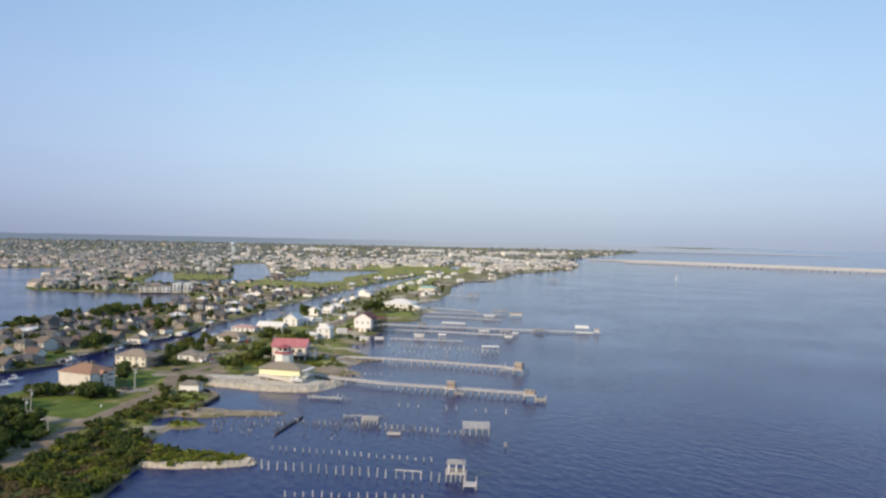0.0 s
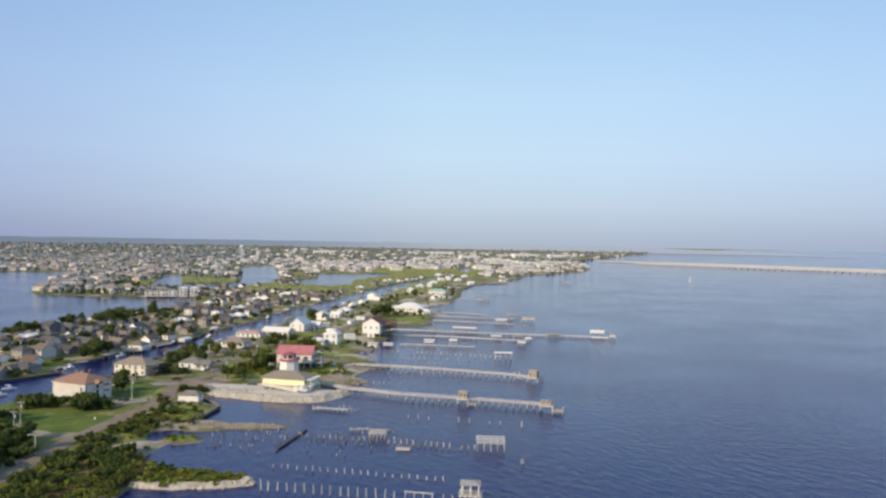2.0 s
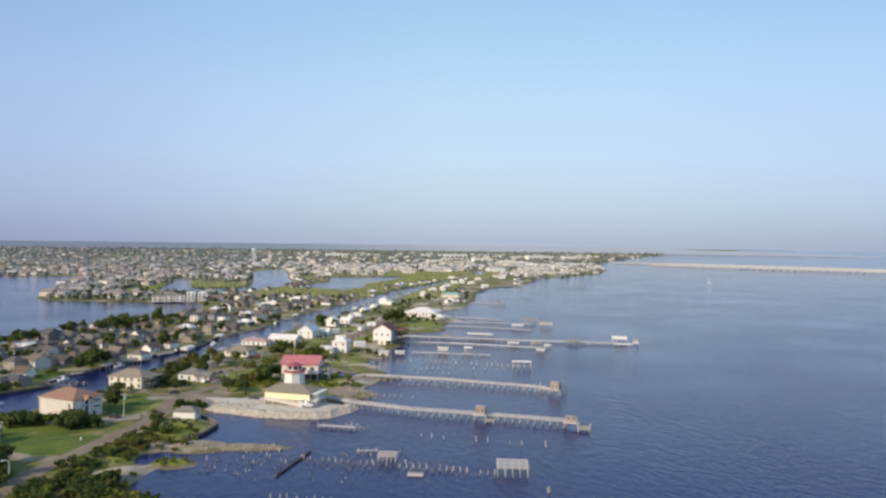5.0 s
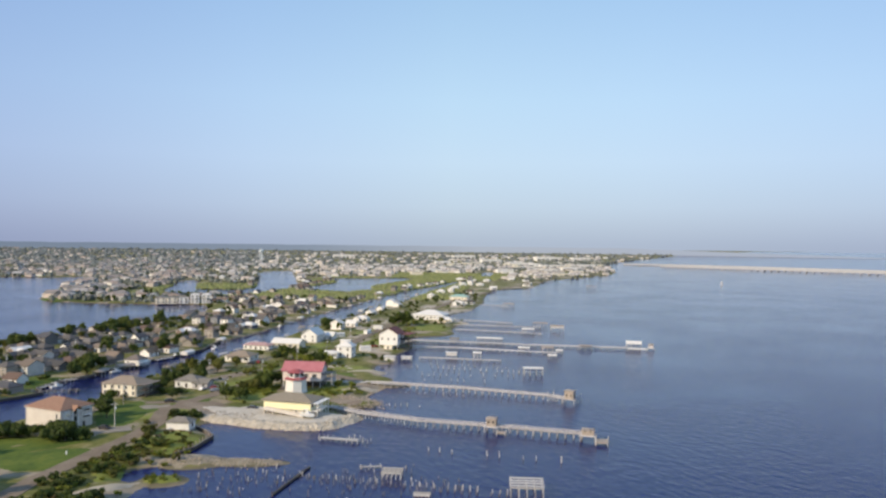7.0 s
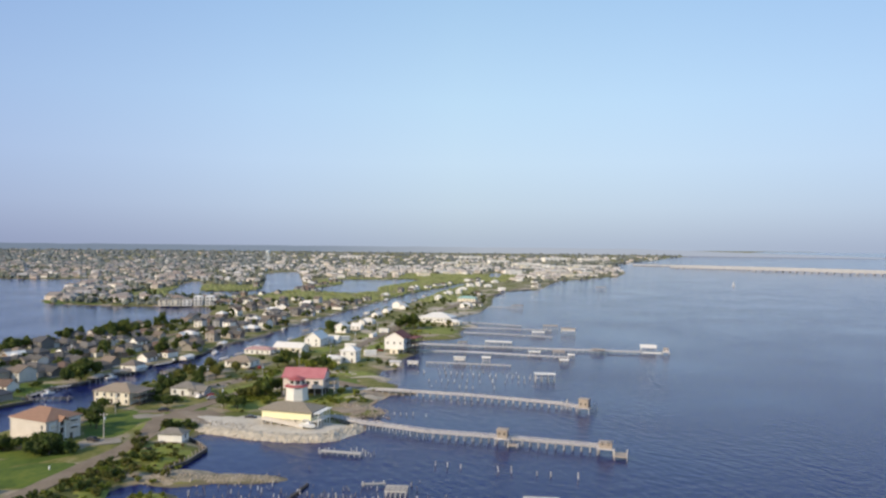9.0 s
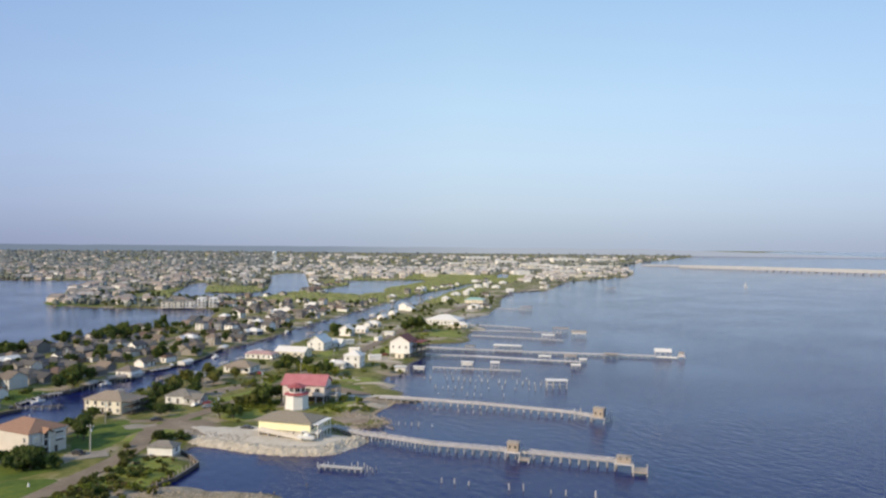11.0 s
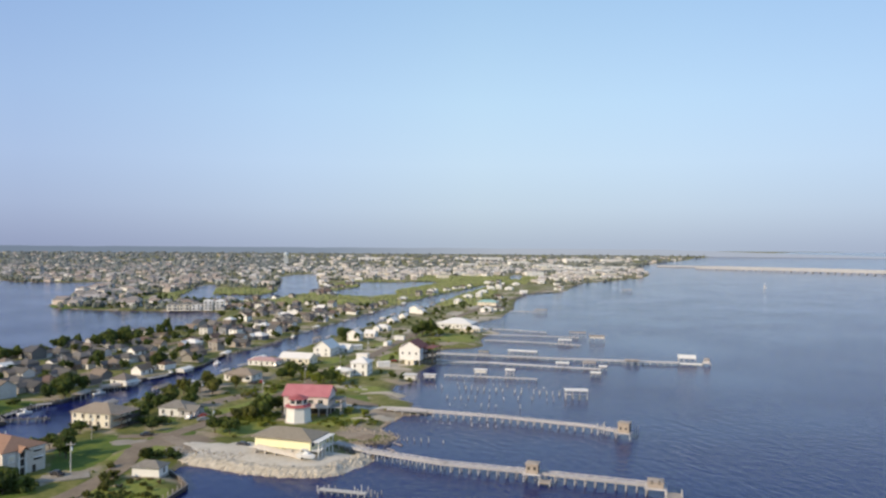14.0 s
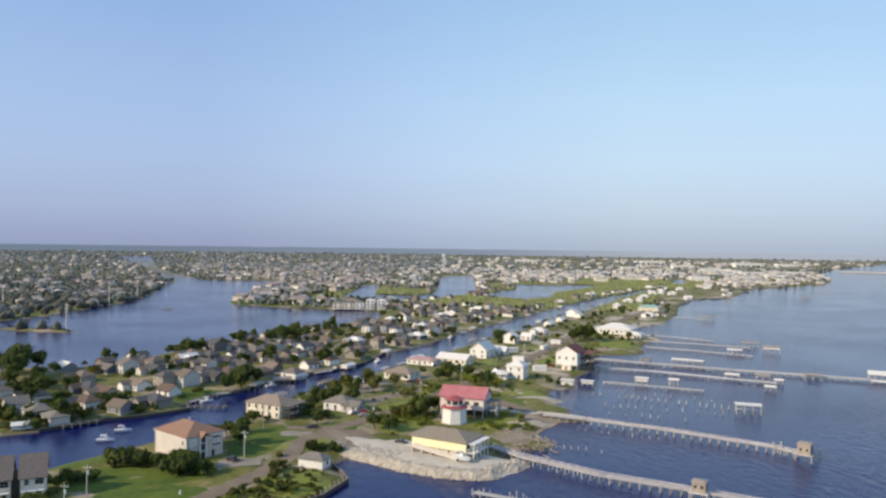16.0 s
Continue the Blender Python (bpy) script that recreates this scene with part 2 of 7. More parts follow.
M_CREAM = material("cream_stucco", [(0.70, 0.64, 0.52), (0.78, 0.73, 0.61)], 0.4, 0.8, 0.1)
M_YELLOW = material("yellow_siding", [(0.84, 0.81, 0.50), (0.89, 0.86, 0.57)], 0.4, 0.7, 0.05)
M_YROOF = material("brown_grey_shingles", [(0.22, 0.19, 0.145), (0.30, 0.262, 0.205)], 0.9, 0.9, 0.3)
M_PALEYEL = material("pale_yellow_siding", [(0.70, 0.655, 0.54), (0.78, 0.735, 0.62)], 0.4, 0.7, 0.05)
M_PINKWALL = material("blush_siding", [(0.70, 0.60, 0.55), (0.78, 0.69, 0.64)], 0.4, 0.7, 0.05)
M_PINKROOF = material("faded_red_roof", [(0.43, 0.14, 0.155), (0.52, 0.205, 0.215)], 0.4, 0.6, 0.1)
M_REDTRIM = material("red_trim_roof", [(0.30, 0.07, 0.075), (0.38, 0.11, 0.11)], 0.5, 0.65, 0.1)
M_SMALLROOF = material("grey_brown_shingles", [(0.15, 0.125, 0.11), (0.21, 0.18, 0.16)], 0.9, 0.9, 0.3)
M_ORANGE = material("terracotta_shingles", [(0.25, 0.14, 0.09), (0.35, 0.21, 0.145)], 0.9, 0.85, 0.3)
M_GREYROOF = material("grey_shingles", [(0.17, 0.155, 0.135), (0.26, 0.24, 0.21)], 0.8, 0.9, 0.3)
M_TANROOF = material("tan_shingles", [(0.24, 0.19, 0.145), (0.33, 0.275, 0.215)], 0.8, 0.9, 0.3)
M_MAROON = material("maroon_roof", [(0.16, 0.05, 0.045), (0.22, 0.08, 0.07)], 0.8, 0.8, 0.3)
M_TIN = material("white_tin_roof", [(0.70, 0.68, 0.64), (0.80, 0.78, 0.74)], 0.6, 0.65, 0.05)
# near-black paint for the shade inside openings; also the far loading doors
M_DARK = material("dark_opening", [(0.03, 0.028, 0.026), (0.06, 0.055, 0.05)], 1.0, 0.9)
M_WALLS = palette("house_paints", [(0.62, 0.61, 0.60), (0.30, 0.28, 0.255), (0.26, 0.275, 0.31), (0.70, 0.69, 0.67), (0.25, 0.19, 0.155), (0.36, 0.33, 0.295), (0.16, 0.155, 0.16), (0.10, 0.115, 0.16), (0.44, 0.40, 0.35)])
M_ROOFS = palette("house_roofs", [(0.115, 0.108, 0.10), (0.18, 0.145, 0.115), (0.075, 0.073, 0.073), (0.19, 0.175, 0.16), (0.15, 0.10, 0.078), (0.235, 0.185, 0.145), (0.095, 0.095, 0.105), (0.13, 0.12, 0.112)], 0.85)
# far palettes lifted and low in contrast: haze put into paints and roofs
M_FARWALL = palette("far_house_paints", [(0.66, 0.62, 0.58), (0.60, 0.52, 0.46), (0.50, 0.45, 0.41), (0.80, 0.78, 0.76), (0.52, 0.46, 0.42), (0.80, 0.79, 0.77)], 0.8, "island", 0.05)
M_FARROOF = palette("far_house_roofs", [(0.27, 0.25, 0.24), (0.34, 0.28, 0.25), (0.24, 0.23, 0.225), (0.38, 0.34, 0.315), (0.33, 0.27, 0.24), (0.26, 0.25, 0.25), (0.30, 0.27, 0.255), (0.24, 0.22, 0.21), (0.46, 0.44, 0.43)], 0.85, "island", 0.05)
M_HAZEDWALL = palette("far_hazed_paints", [(0.80, 0.77, 0.73), (0.72, 0.66, 0.60), (0.82, 0.80, 0.78), (0.66, 0.60, 0.55)], 0.8, "island", 0.05)
M_HAZEDROOF = palette("far_hazed_roofs", [(0.44, 0.40, 0.37), (0.50, 0.44, 0.40), (0.36, 0.34, 0.33), (0.56, 0.52, 0.49), (0.42, 0.39, 0.37), (0.72, 0.70, 0.68)], 0.85, "island", 0.05)
# bank and distant leaves greyed or paled: haze put into the base colour
M_BANKWOODS = material("bank_leaves_hazed", [(0.052, 0.058, 0.046), (0.10, 0.105, 0.082)], 0.02, 0.85, 0.3, "island", 0.4)
M_FARWOODS = material("distant_leaves_hazed", [(0.14, 0.16, 0.155), (0.19, 0.205, 0.20)], 0.01, 0.9, 0.3, "island", 0.3)
M_SPAN = material("bridge_concrete", [(0.36, 0.375, 0.40), (0.46, 0.475, 0.50)], 0.05, 0.9, 0.1)
M_DRIFT = material("weathered_brown_boards", [(0.29, 0.25, 0.22), (0.40, 0.355, 0.32)], 0.6, 0.9, 0.3)
M_MUD = material("bare_mud", [(0.19, 0.145, 0.105), (0.33, 0.275, 0.21)], 0.2, 0.95, 0.5)
M_CAR = palette("car_paints", [(0.75, 0.75, 0.76), (0.05, 0.05, 0.06), (0.35, 0.36, 0.38), (0.3, 0.05, 0.04), (0.06, 0.1, 0.2)], 0.25)
M_TYRE = material("rubber", [(0.02, 0.02, 0.02), (0.035, 0.035, 0.035)], 3.0, 0.9)
M_HULL = material("boat_gelcoat", [(0.74, 0.75, 0.76), (0.82, 0.82, 0.82)], 0.8, 0.3)
M_STEEL = material("painted_steel", [(0.52, 0.58, 0.62), (0.62, 0.68, 0.72)], 0.1, 0.5)


def thin_leaves(m, share):
    """Lets part of the light through the leaves."""
    n, l = m.node_tree.nodes, m.node_tree.links
    b, out = n["Principled BSDF"], n["Material Output"]
    tr, mix = n.new("ShaderNodeBsdfTranslucent"), n.new("ShaderNodeMixShader")
    l.new(b.inputs["Base Color"].links[0].from_socket, tr.inputs["Color"])
    mix.inputs[0].default_value = share
    l.new(b.outputs[0], mix.inputs[1])
    l.new(tr.outputs[0], mix.inputs[2])
    l.new(mix.outputs[0], out.inputs["Surface"])


for leaf in (M_LEAF, M_SCRUB, M_OLIVE, M_DRYLEAF):
    thin_leaves(leaf, 0.28)


# ---- building blocks ----
def mesh_of(name, bm, mat):
    me = bpy.data.meshes.new(name)
    bm.to_mesh(me)
    bm.free()
    me.materials.append(mat)
    return me


def part(name, bm, mat, parent, label="", at=None):
    """A bmesh, or a mesh that is shared, as one object under a thing or a part."""
    ob = new(name, mesh_of(name, bm, mat) if isinstance(bm, bmesh.types.BMesh) else bm)
    ob.parent = parent
    if at is not None:
        ob.matrix_local = at
    if label:
        ob["label"] = label
    return ob


def thing(name, m, label, category, group="", kind=""):
    ob = new(name)
    ob.empty_display_size = 0.5
    ob.matrix_world = m
    return tagged(ob, label, category, group, kind)


def solid(name, bm, mat, label, category, group="", kind="", at=None):
    ob = new(name, mesh_of(name, bm, mat))
    if at is not None:
        ob.matrix_world = at
    return tagged(ob, label, category, group, kind)


def box(bm, x, y, z, sx, sy, sz, rz=0.0, taper=1.0):
    """A block that stands on z, centred on x, y."""
    m = Matrix.Translation((x, y, z)) @ Matrix.Rotation(radians(rz), 4, "Z")
    v = [bm.verts.new(m @ Vector((a * sx / 2 * k, b * sy / 2 * k, c))) for c, k in ((0, 1.0), (sz, taper)) for a, b in ((-1, -1), (1, -1), (1, 1), (-1, 1))]
    for f in ((3, 2, 1, 0), (4, 5, 6, 7), (0, 1, 5, 4), (1, 2, 6, 5), (2, 3, 7, 6), (3, 0, 4, 7)):
        bm.faces.new([v[i] for i in f])
    return v


def boxes(*items):
    bm = bmesh.new()
    for it in items:
        box(bm, *it)
    return bm


def rod(bm, a, b, r, r2=None, n=7):
    """A round bar from a to b."""
    a, b = Vector(a), Vector(b)
    q = (b - a).to_track_quat("Z", "Y").to_matrix()
    rings = []
    for p, k in ((a, r), (b, r if r2 is None else r2)):
        rings.append([bm.verts.new(p + q @ Vector((k * math.cos(6.2832 * i / n), k * math.sin(6.2832 * i / n), 0))) for i in range(n)])
    for i in range(n):
        bm.faces.new((rings[0][i], rings[0][(i + 1) % n], rings[1][(i + 1) % n], rings[1][i]))
    bm.faces.new(rings[1])
    bm.faces.new(rings[0][::-1])


def hip_roof(w, d, h, over=0.5, ridge=None, thick=0.22):
    """ridge: the length of the ridge; w - d makes even slopes, w a gable."""
    bm = bmesh.new()
    w, d = w + 2 * over, d + 2 * over
    r = max(0.05, (w - d) if ridge is None else ridge + (2 * over if ridge >= w - 2 * over - 0.01 else 0)) / 2
    low = [bm.verts.new((a * w / 2, b * d / 2, 0)) for a, b in ((-1, -1), (1, -1), (1, 1), (-1, 1))]
    up = [bm.verts.new((a * w / 2, b * d / 2, thick)) for a, b in ((-1, -1), (1, -1), (1, 1), (-1, 1))]
    p, q = bm.verts.new((-r, 0, h + thick)), bm.verts.new((r, 0, h + thick))
    bm.faces.new(low[::-1])
    for i in range(4):
        bm.faces.new((low[i], low[(i + 1) % 4], up[(i + 1) % 4], up[i]))
    bm.faces.new((up[0], up[1], q, p))
    bm.faces.new((up[2], up[3], p, q))
    bm.faces.new((up[1], up[2], q))
    bm.faces.new((up[3], up[0], p))
    return bm


def gable_roof(w, d, h, over=0.5, thick=0.22):
    """Two sloping slabs that meet in a ridge along x."""
    bm = bmesh.new()
    x = w / 2 + over
    drop = h * over / (d / 2)
    prof = [(-d / 2 - over, -drop), (0, h), (d / 2 + over, -drop), (d / 2 + over, -drop + thick), (0, h + thick * 1.15), (-d / 2 - over, -drop + thick)]
    ends = [[bm.verts.new((s * x, py, pz)) for py, pz in prof] for s in (-1, 1)]
    for i in range(6):
        bm.faces.new((ends[0][i], ends[0][(i + 1) % 6], ends[1][(i + 1) % 6], ends[1][i]))
    for q in ends:
        bm.faces.new((q[0], q[1], q[4], q[5]))
        bm.faces.new((q[1], q[2], q[3], q[4]))
    bmesh.ops.recalc_face_normals(bm, faces=bm.faces)
    return bm


def gabled_wall(w, d, z, h, rh):
    """A body whose end walls rise to the ridge."""
    bm = bmesh.new()
    prof = [(-d / 2, z), (d / 2, z), (d / 2, z + h), (0, z + h + rh), (-d / 2, z + h)]
    ends = [[bm.verts.new((s * w / 2, py, pz)) for py, pz in prof] for s in (-1, 1)]
    for i in range(5):
        bm.faces.new((ends[0][i], ends[0][(i + 1) % 5], ends[1][(i + 1) % 5], ends[1][i]))
    for q in ends:
        bm.faces.new(q)
    bmesh.ops.recalc_face_normals(bm, faces=bm.faces)
    return bm


def window_meshes(w=1.1, h=1.5):
    bm = boxes((-w / 2, 0, -h / 2, 0.1, 0.12, h), (w / 2, 0, -h / 2, 0.1, 0.12, h), (0, 0, h / 2 - 0.05, w + 0.1, 0.12, 0.1), (0, 0, -h / 2 - 0.05, w + 0.3, 0.18, 0.1), (0, 0, -0.03, w, 0.1, 0.06))
    return mesh_of("window_frame", bm, M_WHITE), mesh_of("window_pane", boxes((0, 0.0, -h / 2, w, 0.05, h)), M_GLASS)


WINDOW = window_meshes()
WIDE_WINDOW = window_meshes(2.2, 1.6)
DOOR = mesh_of("door_leaf", boxes((0, 0, 0, 1.0, 0.1, 2.05), (0.35, -0.07, 0.95, 0.06, 0.06, 0.12)), M_DARKWOOD)


def put_window(parent, x, y, z, rz, kind=None):
    k = kind or WINDOW
    f = part("window", k[0], None, parent, at=pose(x, y, z, 0, 0, rz))
    part("pane", k[1], None, f)


def house(m, label, w, d, h, roof="hip", rh=2.0, walls=None, tiles=None, storeys=1, stilts=0.0, near=True, name="house", group="", wide=False, chimney=False, porch=0.0, wing=0.0):
    """A house on its lot: the front looks to -y. stilts: the height of the open ground floor."""
    t = thing(name, m, label, "house", group)
    gable = roof == "gable"
    body = part("wall", gabled_wall(w, d, stilts, h, rh - 0.06) if gable else boxes((0, 0, stilts, w, d, h)), walls or M_WALLS, t)
    if stilts:
        nx = max(2, round(w / 3.5))
        for i in range(nx + 1):
            for y in (-d / 2 + 0.25, d / 2 - 0.25):
                part("stilt", boxes((-w / 2 + 0.2 + (w - 0.4) * i / nx, y, -0.6, 0.3, 0.3, stilts + 0.6)), M_WOOD, t)
    else:
        part("footing", boxes((0, 0, -0.8, w + 0.15, d + 0.15, 0.98)), M_CONCRETE, t)
    rf = part("roof", gable_roof(w, d, rh) if gable else hip_roof(w, d, rh), tiles or M_ROOFS, t, at=pose(0, 0, stilts + h))
    if wing:
        at = pose(-w * 0.22, -d / 2 - 1.4, 0, 0, 0, 90)
        wg = part("wing", gabled_wall(4.8, wing, -0.4, h + 0.35, rh * 0.7), walls or M_WALLS, t, at=at)
        part("wing_roof", gable_roof(4.8, wing, rh * 0.7, 0.4), tiles or M_ROOFS, wg, at=pose(0, 0, h - 0.02))
    if chimney:
        part("chimney", boxes((w * 0.2, d * 0.15, rh * 0.4, 0.8, 0.7, rh * 0.6 + 0.9)), M_CONCRETE, rf)
    sh = h / storeys
    for s in range(storeys):
        z = stilts + sh * s + sh * 0.55
        nw = max(2, int(w / 3.2))
        for i in range(nw):
            x = -w / 2 + w * (i + 0.5) / nw
            if s == 0 and i == nw // 2 and not stilts:
                part("door", DOOR, None, t, at=pose(x, -d / 2 - 0.03, stilts + 0.18))
            else:
                put_window(t, x, -d / 2 - 0.02, z, 0, WIDE_WINDOW if wide and i % 2 else None)
        if near:
            for i in range(max(1, int(d / 4))):
                y = -d / 2 + d * (i + 0.5) / max(1, int(d / 4))
                put_window(t, w / 2 + 0.02, y, z, 90)
                put_window(t, -w / 2 - 0.02, y, z, -90)
    if porch:
        part("porch_roof", boxes((0, -d / 2 - porch / 2, stilts + h - 0.35, w * 0.7, porch, 0.2)), tiles or M_ROOFS, t)
        for sx in (-1, 1):
            part("porch_post", boxes((sx * w * 0.33, -d / 2 - porch + 0.2, 0, 0.2, 0.2, stilts + h - 0.35)), M_WHITE, t)
    return t


# ---- the lie of the land ----
EAST_SHORE = [(-85.8, -4950), (-82.5, 99), (-79.2, 194.7), (-79.6, 211.2), (-79.5, 221.4), (-68, 220.4), (-55, 222), (-46.5, 225.2), (-49.5, 231.2), (-59.4, 233.5), (-71, 235.6), (-81.7, 242.5), (-86.6, 249.1), (-85.1, 259.1),
    (-86.3, 264.5), (-94, 269.8), (-95.7, 277.2), (-88.4, 283.8), (-87.4, 293.7), (-83.7, 300.8), (-82, 316), (-85.8, 321.8), (-92.1, 328.8), (-91.9, 339.1), (-81.7, 337.6), (-71, 332.1), (-59.4, 328.3), (-47.2, 328.8),
    (-40.9, 332), (-39.6, 338.2), (-35.5, 342), (-33, 348.1), (-41.2, 356.4), (-44.5, 364.6), (-31.3, 367.9), (-28.4, 375.7), (-36.3, 386.1), (-33, 400.9), (-29.7, 410.8)]
EAST_SHORE += [(-18.6, 413.3), (-18.1, 420.8), (-28, 425.7), (-27.1, 433.3), (-35.6, 443.8), (-32.5, 450.4), (-40.1, 460.3), (-39.6, 475.2), (-31, 481.8), (-36.3, 495), (-31.3, 514.8), (-23.1, 544.5), (-26.4, 587.4), (-26.2, 602.2), (-3.3, 610.5),
    (5.6, 622), (3.3, 651.8), (8.2, 684.8), (19.8, 699.6), (6.6, 726), (-2.6, 767.2), (8.2, 792), (24.1, 825), (33, 880), (43, 935), (46, 1005), (56, 1090), (66, 1165), (88, 1193), (120, 1208), (145, 1286), (172, 1407)]
EAST_SHORE += [(208, 1535), (262, 1591), (330, 1705), (405, 1850), (455, 2050), (500, 2340), (582.4, 2706), (792, 3135), (1155, 3795), (1815, 4537.5), (2475, 5001.1), (-5001.1, 5001.1), (-5001.1, -4950)]
CANAL = [(-182, -660), (-182, 272), (-168.6, 318), (-161.7, 339.9), (-151.8, 366.3), (-151.8, 396), (-151.8, 425.7), (-146.8, 442.2), (-140.2, 473.5), (-133.7, 518.1), (-122.1, 559.4), (-115, 618.8), (-103.2, 687), (-89, 748), (-73.9, 848), (-53.6, 934), (-37, 1040),
    (-21, 1165), (-6, 1234), (9.2, 1323.3), (49.5, 1435.5), (33, 1452), (9.7, 1390.9), (-33, 1221), (-67.3, 1100), (-87, 970), (-108.9, 854.7), (-121.4, 767.2), (-131.5, 719.4), (-140.2, 640.2), (-146.8, 594), (-156.8, 564.3), (-154.6, 519.8), (-161.7, 490), (-169.9, 475.2),
    (-166.6, 457), (-173.2, 450.4), (-178.2, 440.5), (-179.4, 420.8), (-186.4, 415.8), (-188.1, 392.7), (-179.8, 384.4), (-190, 367), (-199, 358.5), (-206, 346), (-210, 336.5), (-220, 327), (-224, 300), (-226, 250), (-226, -660)]
LAGOON = [(-330, -660), (-328.3, 247.5), (-333.3, 387.8), (-330, 432.3), (-318.4, 448.8), (-297, 457), (-290.4, 486.8), (-285.4, 503.2), (-285.4, 529.6), (-277.2, 556), (-273.9, 584.1), (-259.1, 618.8), (-262.3, 651.8), (-249.1, 683.1), (-234.3, 706.2), (-232.6, 754), (-244.2, 808.5), (-262.3, 851.4),
    (-318.4, 856.3), (-361.3, 853.9), (-402.6, 859.6), (-445.5, 872.8), (-476.8, 912.4), (-528, 1042.8), (-569.2, 1155), (-612.1, 1303.5), (-676.5, 1412.4), (-742.5, 1390.9), (-808.5, 1371.1), (-943.8, 1504.8), (-1320, 1942), (-1980, 2805), (-2079, 2722.5),
    (-1346.4, 1922.2), (-1138.5, 1666.5), (-990, 1501.5), (-968.5, 1452), (-825, 1311.8), (-663.3, 1031.2), (-577.5, 874.5), (-552.8, 775.5), (-528, 676.5), (-544.5, 544.5), (-561, 330), (-594, -660)]
POND_WEST = [(-384.1, 1044.5), (-454.7, 1313.4), (-467.8, 1409.1), (-402.6, 1240.8), (-361.3, 1110.5), (-293.7, 1102.2), (-295.3, 1194.6), (-353.1, 1443.8), (-430.6, 1742.4), (-386.1, 1862.8), (-292.1, 1461.9), (-234.3, 1211.1), (-239.2, 1141.8), (-257.4, 1054.3), (-277.2, 998.2), (-301.9, 983.4)]
POND_EAST = [(-212.8, 1216), (-193, 1333.2), (-216.1, 1485), (-85.8, 1524.6), (-62.7, 1488.3), (-125.4, 1239.1), (-110.5, 1150), (-143.5, 1094), (-196.3, 1127)]
POND_FAR = [(69.3, 1645), (89.1, 1922.2), (115.5, 1930.5), (92.4, 1651.6)]


def edge_distance(px, py, poly):
    """Distance to a closed outline, positive inside it."""
    best = np.full(px.shape, 1e18)
    inside = np.zeros(px.shape, bool)
    for (x0, y0), (x1, y1) in zip(poly, poly[1:] + poly[:1]):
        dx, dy = x1 - x0, y1 - y0
        k = np.clip(((px - x0) * dx + (py - y0) * dy) / (dx * dx + dy * dy + 1e-9), 0, 1)
        best = np.minimum(best, (px - x0 - k * dx) ** 2 + (py - y0 - k * dy) ** 2)
        cross = ((y0 > py) != (y1 > py)) & (px < dx * (py - y0) / (dy if dy else 1e-9) + x0)
        inside ^= cross
    return np.where(inside, 1.0, -1.0) * np.sqrt(best)


def inland(px, py):
    """Metres from the nearest shore; negative over water."""
    px, py = np.asarray(px, float), np.asarray(py, float)
    s = edge_distance(px, py, EAST_SHORE)
    for pool in (CANAL, LAGOON, POND_WEST, POND_EAST, POND_FAR):
        s = np.minimum(s, -edge_distance(px, py, pool))
    for cx, cy, rx, ry in ISLETS:
        r = np.hypot((px - cx) / rx, (py - cy) / ry)
        s = np.maximum(s, (1 - r) * min(rx, ry))
    return s


ISLETS = [(-81.3, 269.8, 7.3, 5.9), (-80, 288.4, 10.5, 8.4), (-66, 288.6, 17.5, 4.6), (-453.8, 592.4, 36.3, 9.9), (-478.5, 792, 9.9, 6.6)]


def horizon_lift(px, py):
    """Lifts the far land and lake so the horizon fits the camera's view."""
    r = np.hypot(px, py)
    return 46.0 * np.clip((r - 2300) / 2650, 0, 1) ** 1.3


def height(px, py):
    s = inland(px, py)
    land = np.minimum(1.3, 0.15 + s * 0.22)
    sea = np.maximum(-3.0, s * 0.3)
    wob = 0.18 * np.sin(px * 0.21 + 1.3 * np.sin(py * 0.13)) * np.sin(py * 0.17 + px * 0.05)
    return np.where(s > 0, land + wob * np.clip(s / 6, 0, 1), sea) + horizon_lift(px, py)


LUT_X, LUT_Y = np.arange(-440.0, 180.0, 2.5), np.arange(90.0, 1640.0, 2.5)
LUT = inland(*[g.ravel() for g in np.meshgrid(LUT_X, LUT_Y)]).reshape(len(LUT_Y), len(LUT_X))


def shore_gap(x, y):
    """Metres from the shore at one place, read from a fine table where there is one."""
    u, v = (x - LUT_X[0]) / 2.5, (y - LUT_Y[0]) / 2.5
    i, j = int(u), int(v)
    if u < 0 or v < 0 or i >= len(LUT_X) - 1 or j >= len(LUT_Y) - 1:
        return float(inland(np.array([x]), np.array([y]))[0])
    u, v = u - i, v - j
    return float((LUT[j, i] * (1 - u) + LUT[j, i + 1] * u) * (1 - v) + (LUT[j + 1, i] * (1 - u) + LUT[j + 1, i + 1] * u) * v)


def z_at(x, y):
    s = shore_gap(x, y)
    if s <= 0:
        return max(-3.0, s * 0.3)
    wob = 0.18 * math.sin(x * 0.21 + 1.3 * math.sin(y * 0.13)) * math.sin(y * 0.17 + x * 0.05)
    return min(1.3, 0.15 + s * 0.22) + wob * min(1.0, s / 6) + float(horizon_lift(x, y))


def steps(low, near0, near1, high, fine):
    """Grid lines: fine between near0 and near1, ever wider beyond."""
    out = list(np.arange(near0, near1, fine))
    s = fine
    while out[-1] < high:
        s = min(s * 1.07, 90)
        out.append(min(high, out[-1] + s))
    s, left = fine, []
    x = near0
    while x > low:
        s = min(s * 1.07, 90)
        x = max(low, x - s)
        left.append(x)
    return np.array(left[::-1] + out)


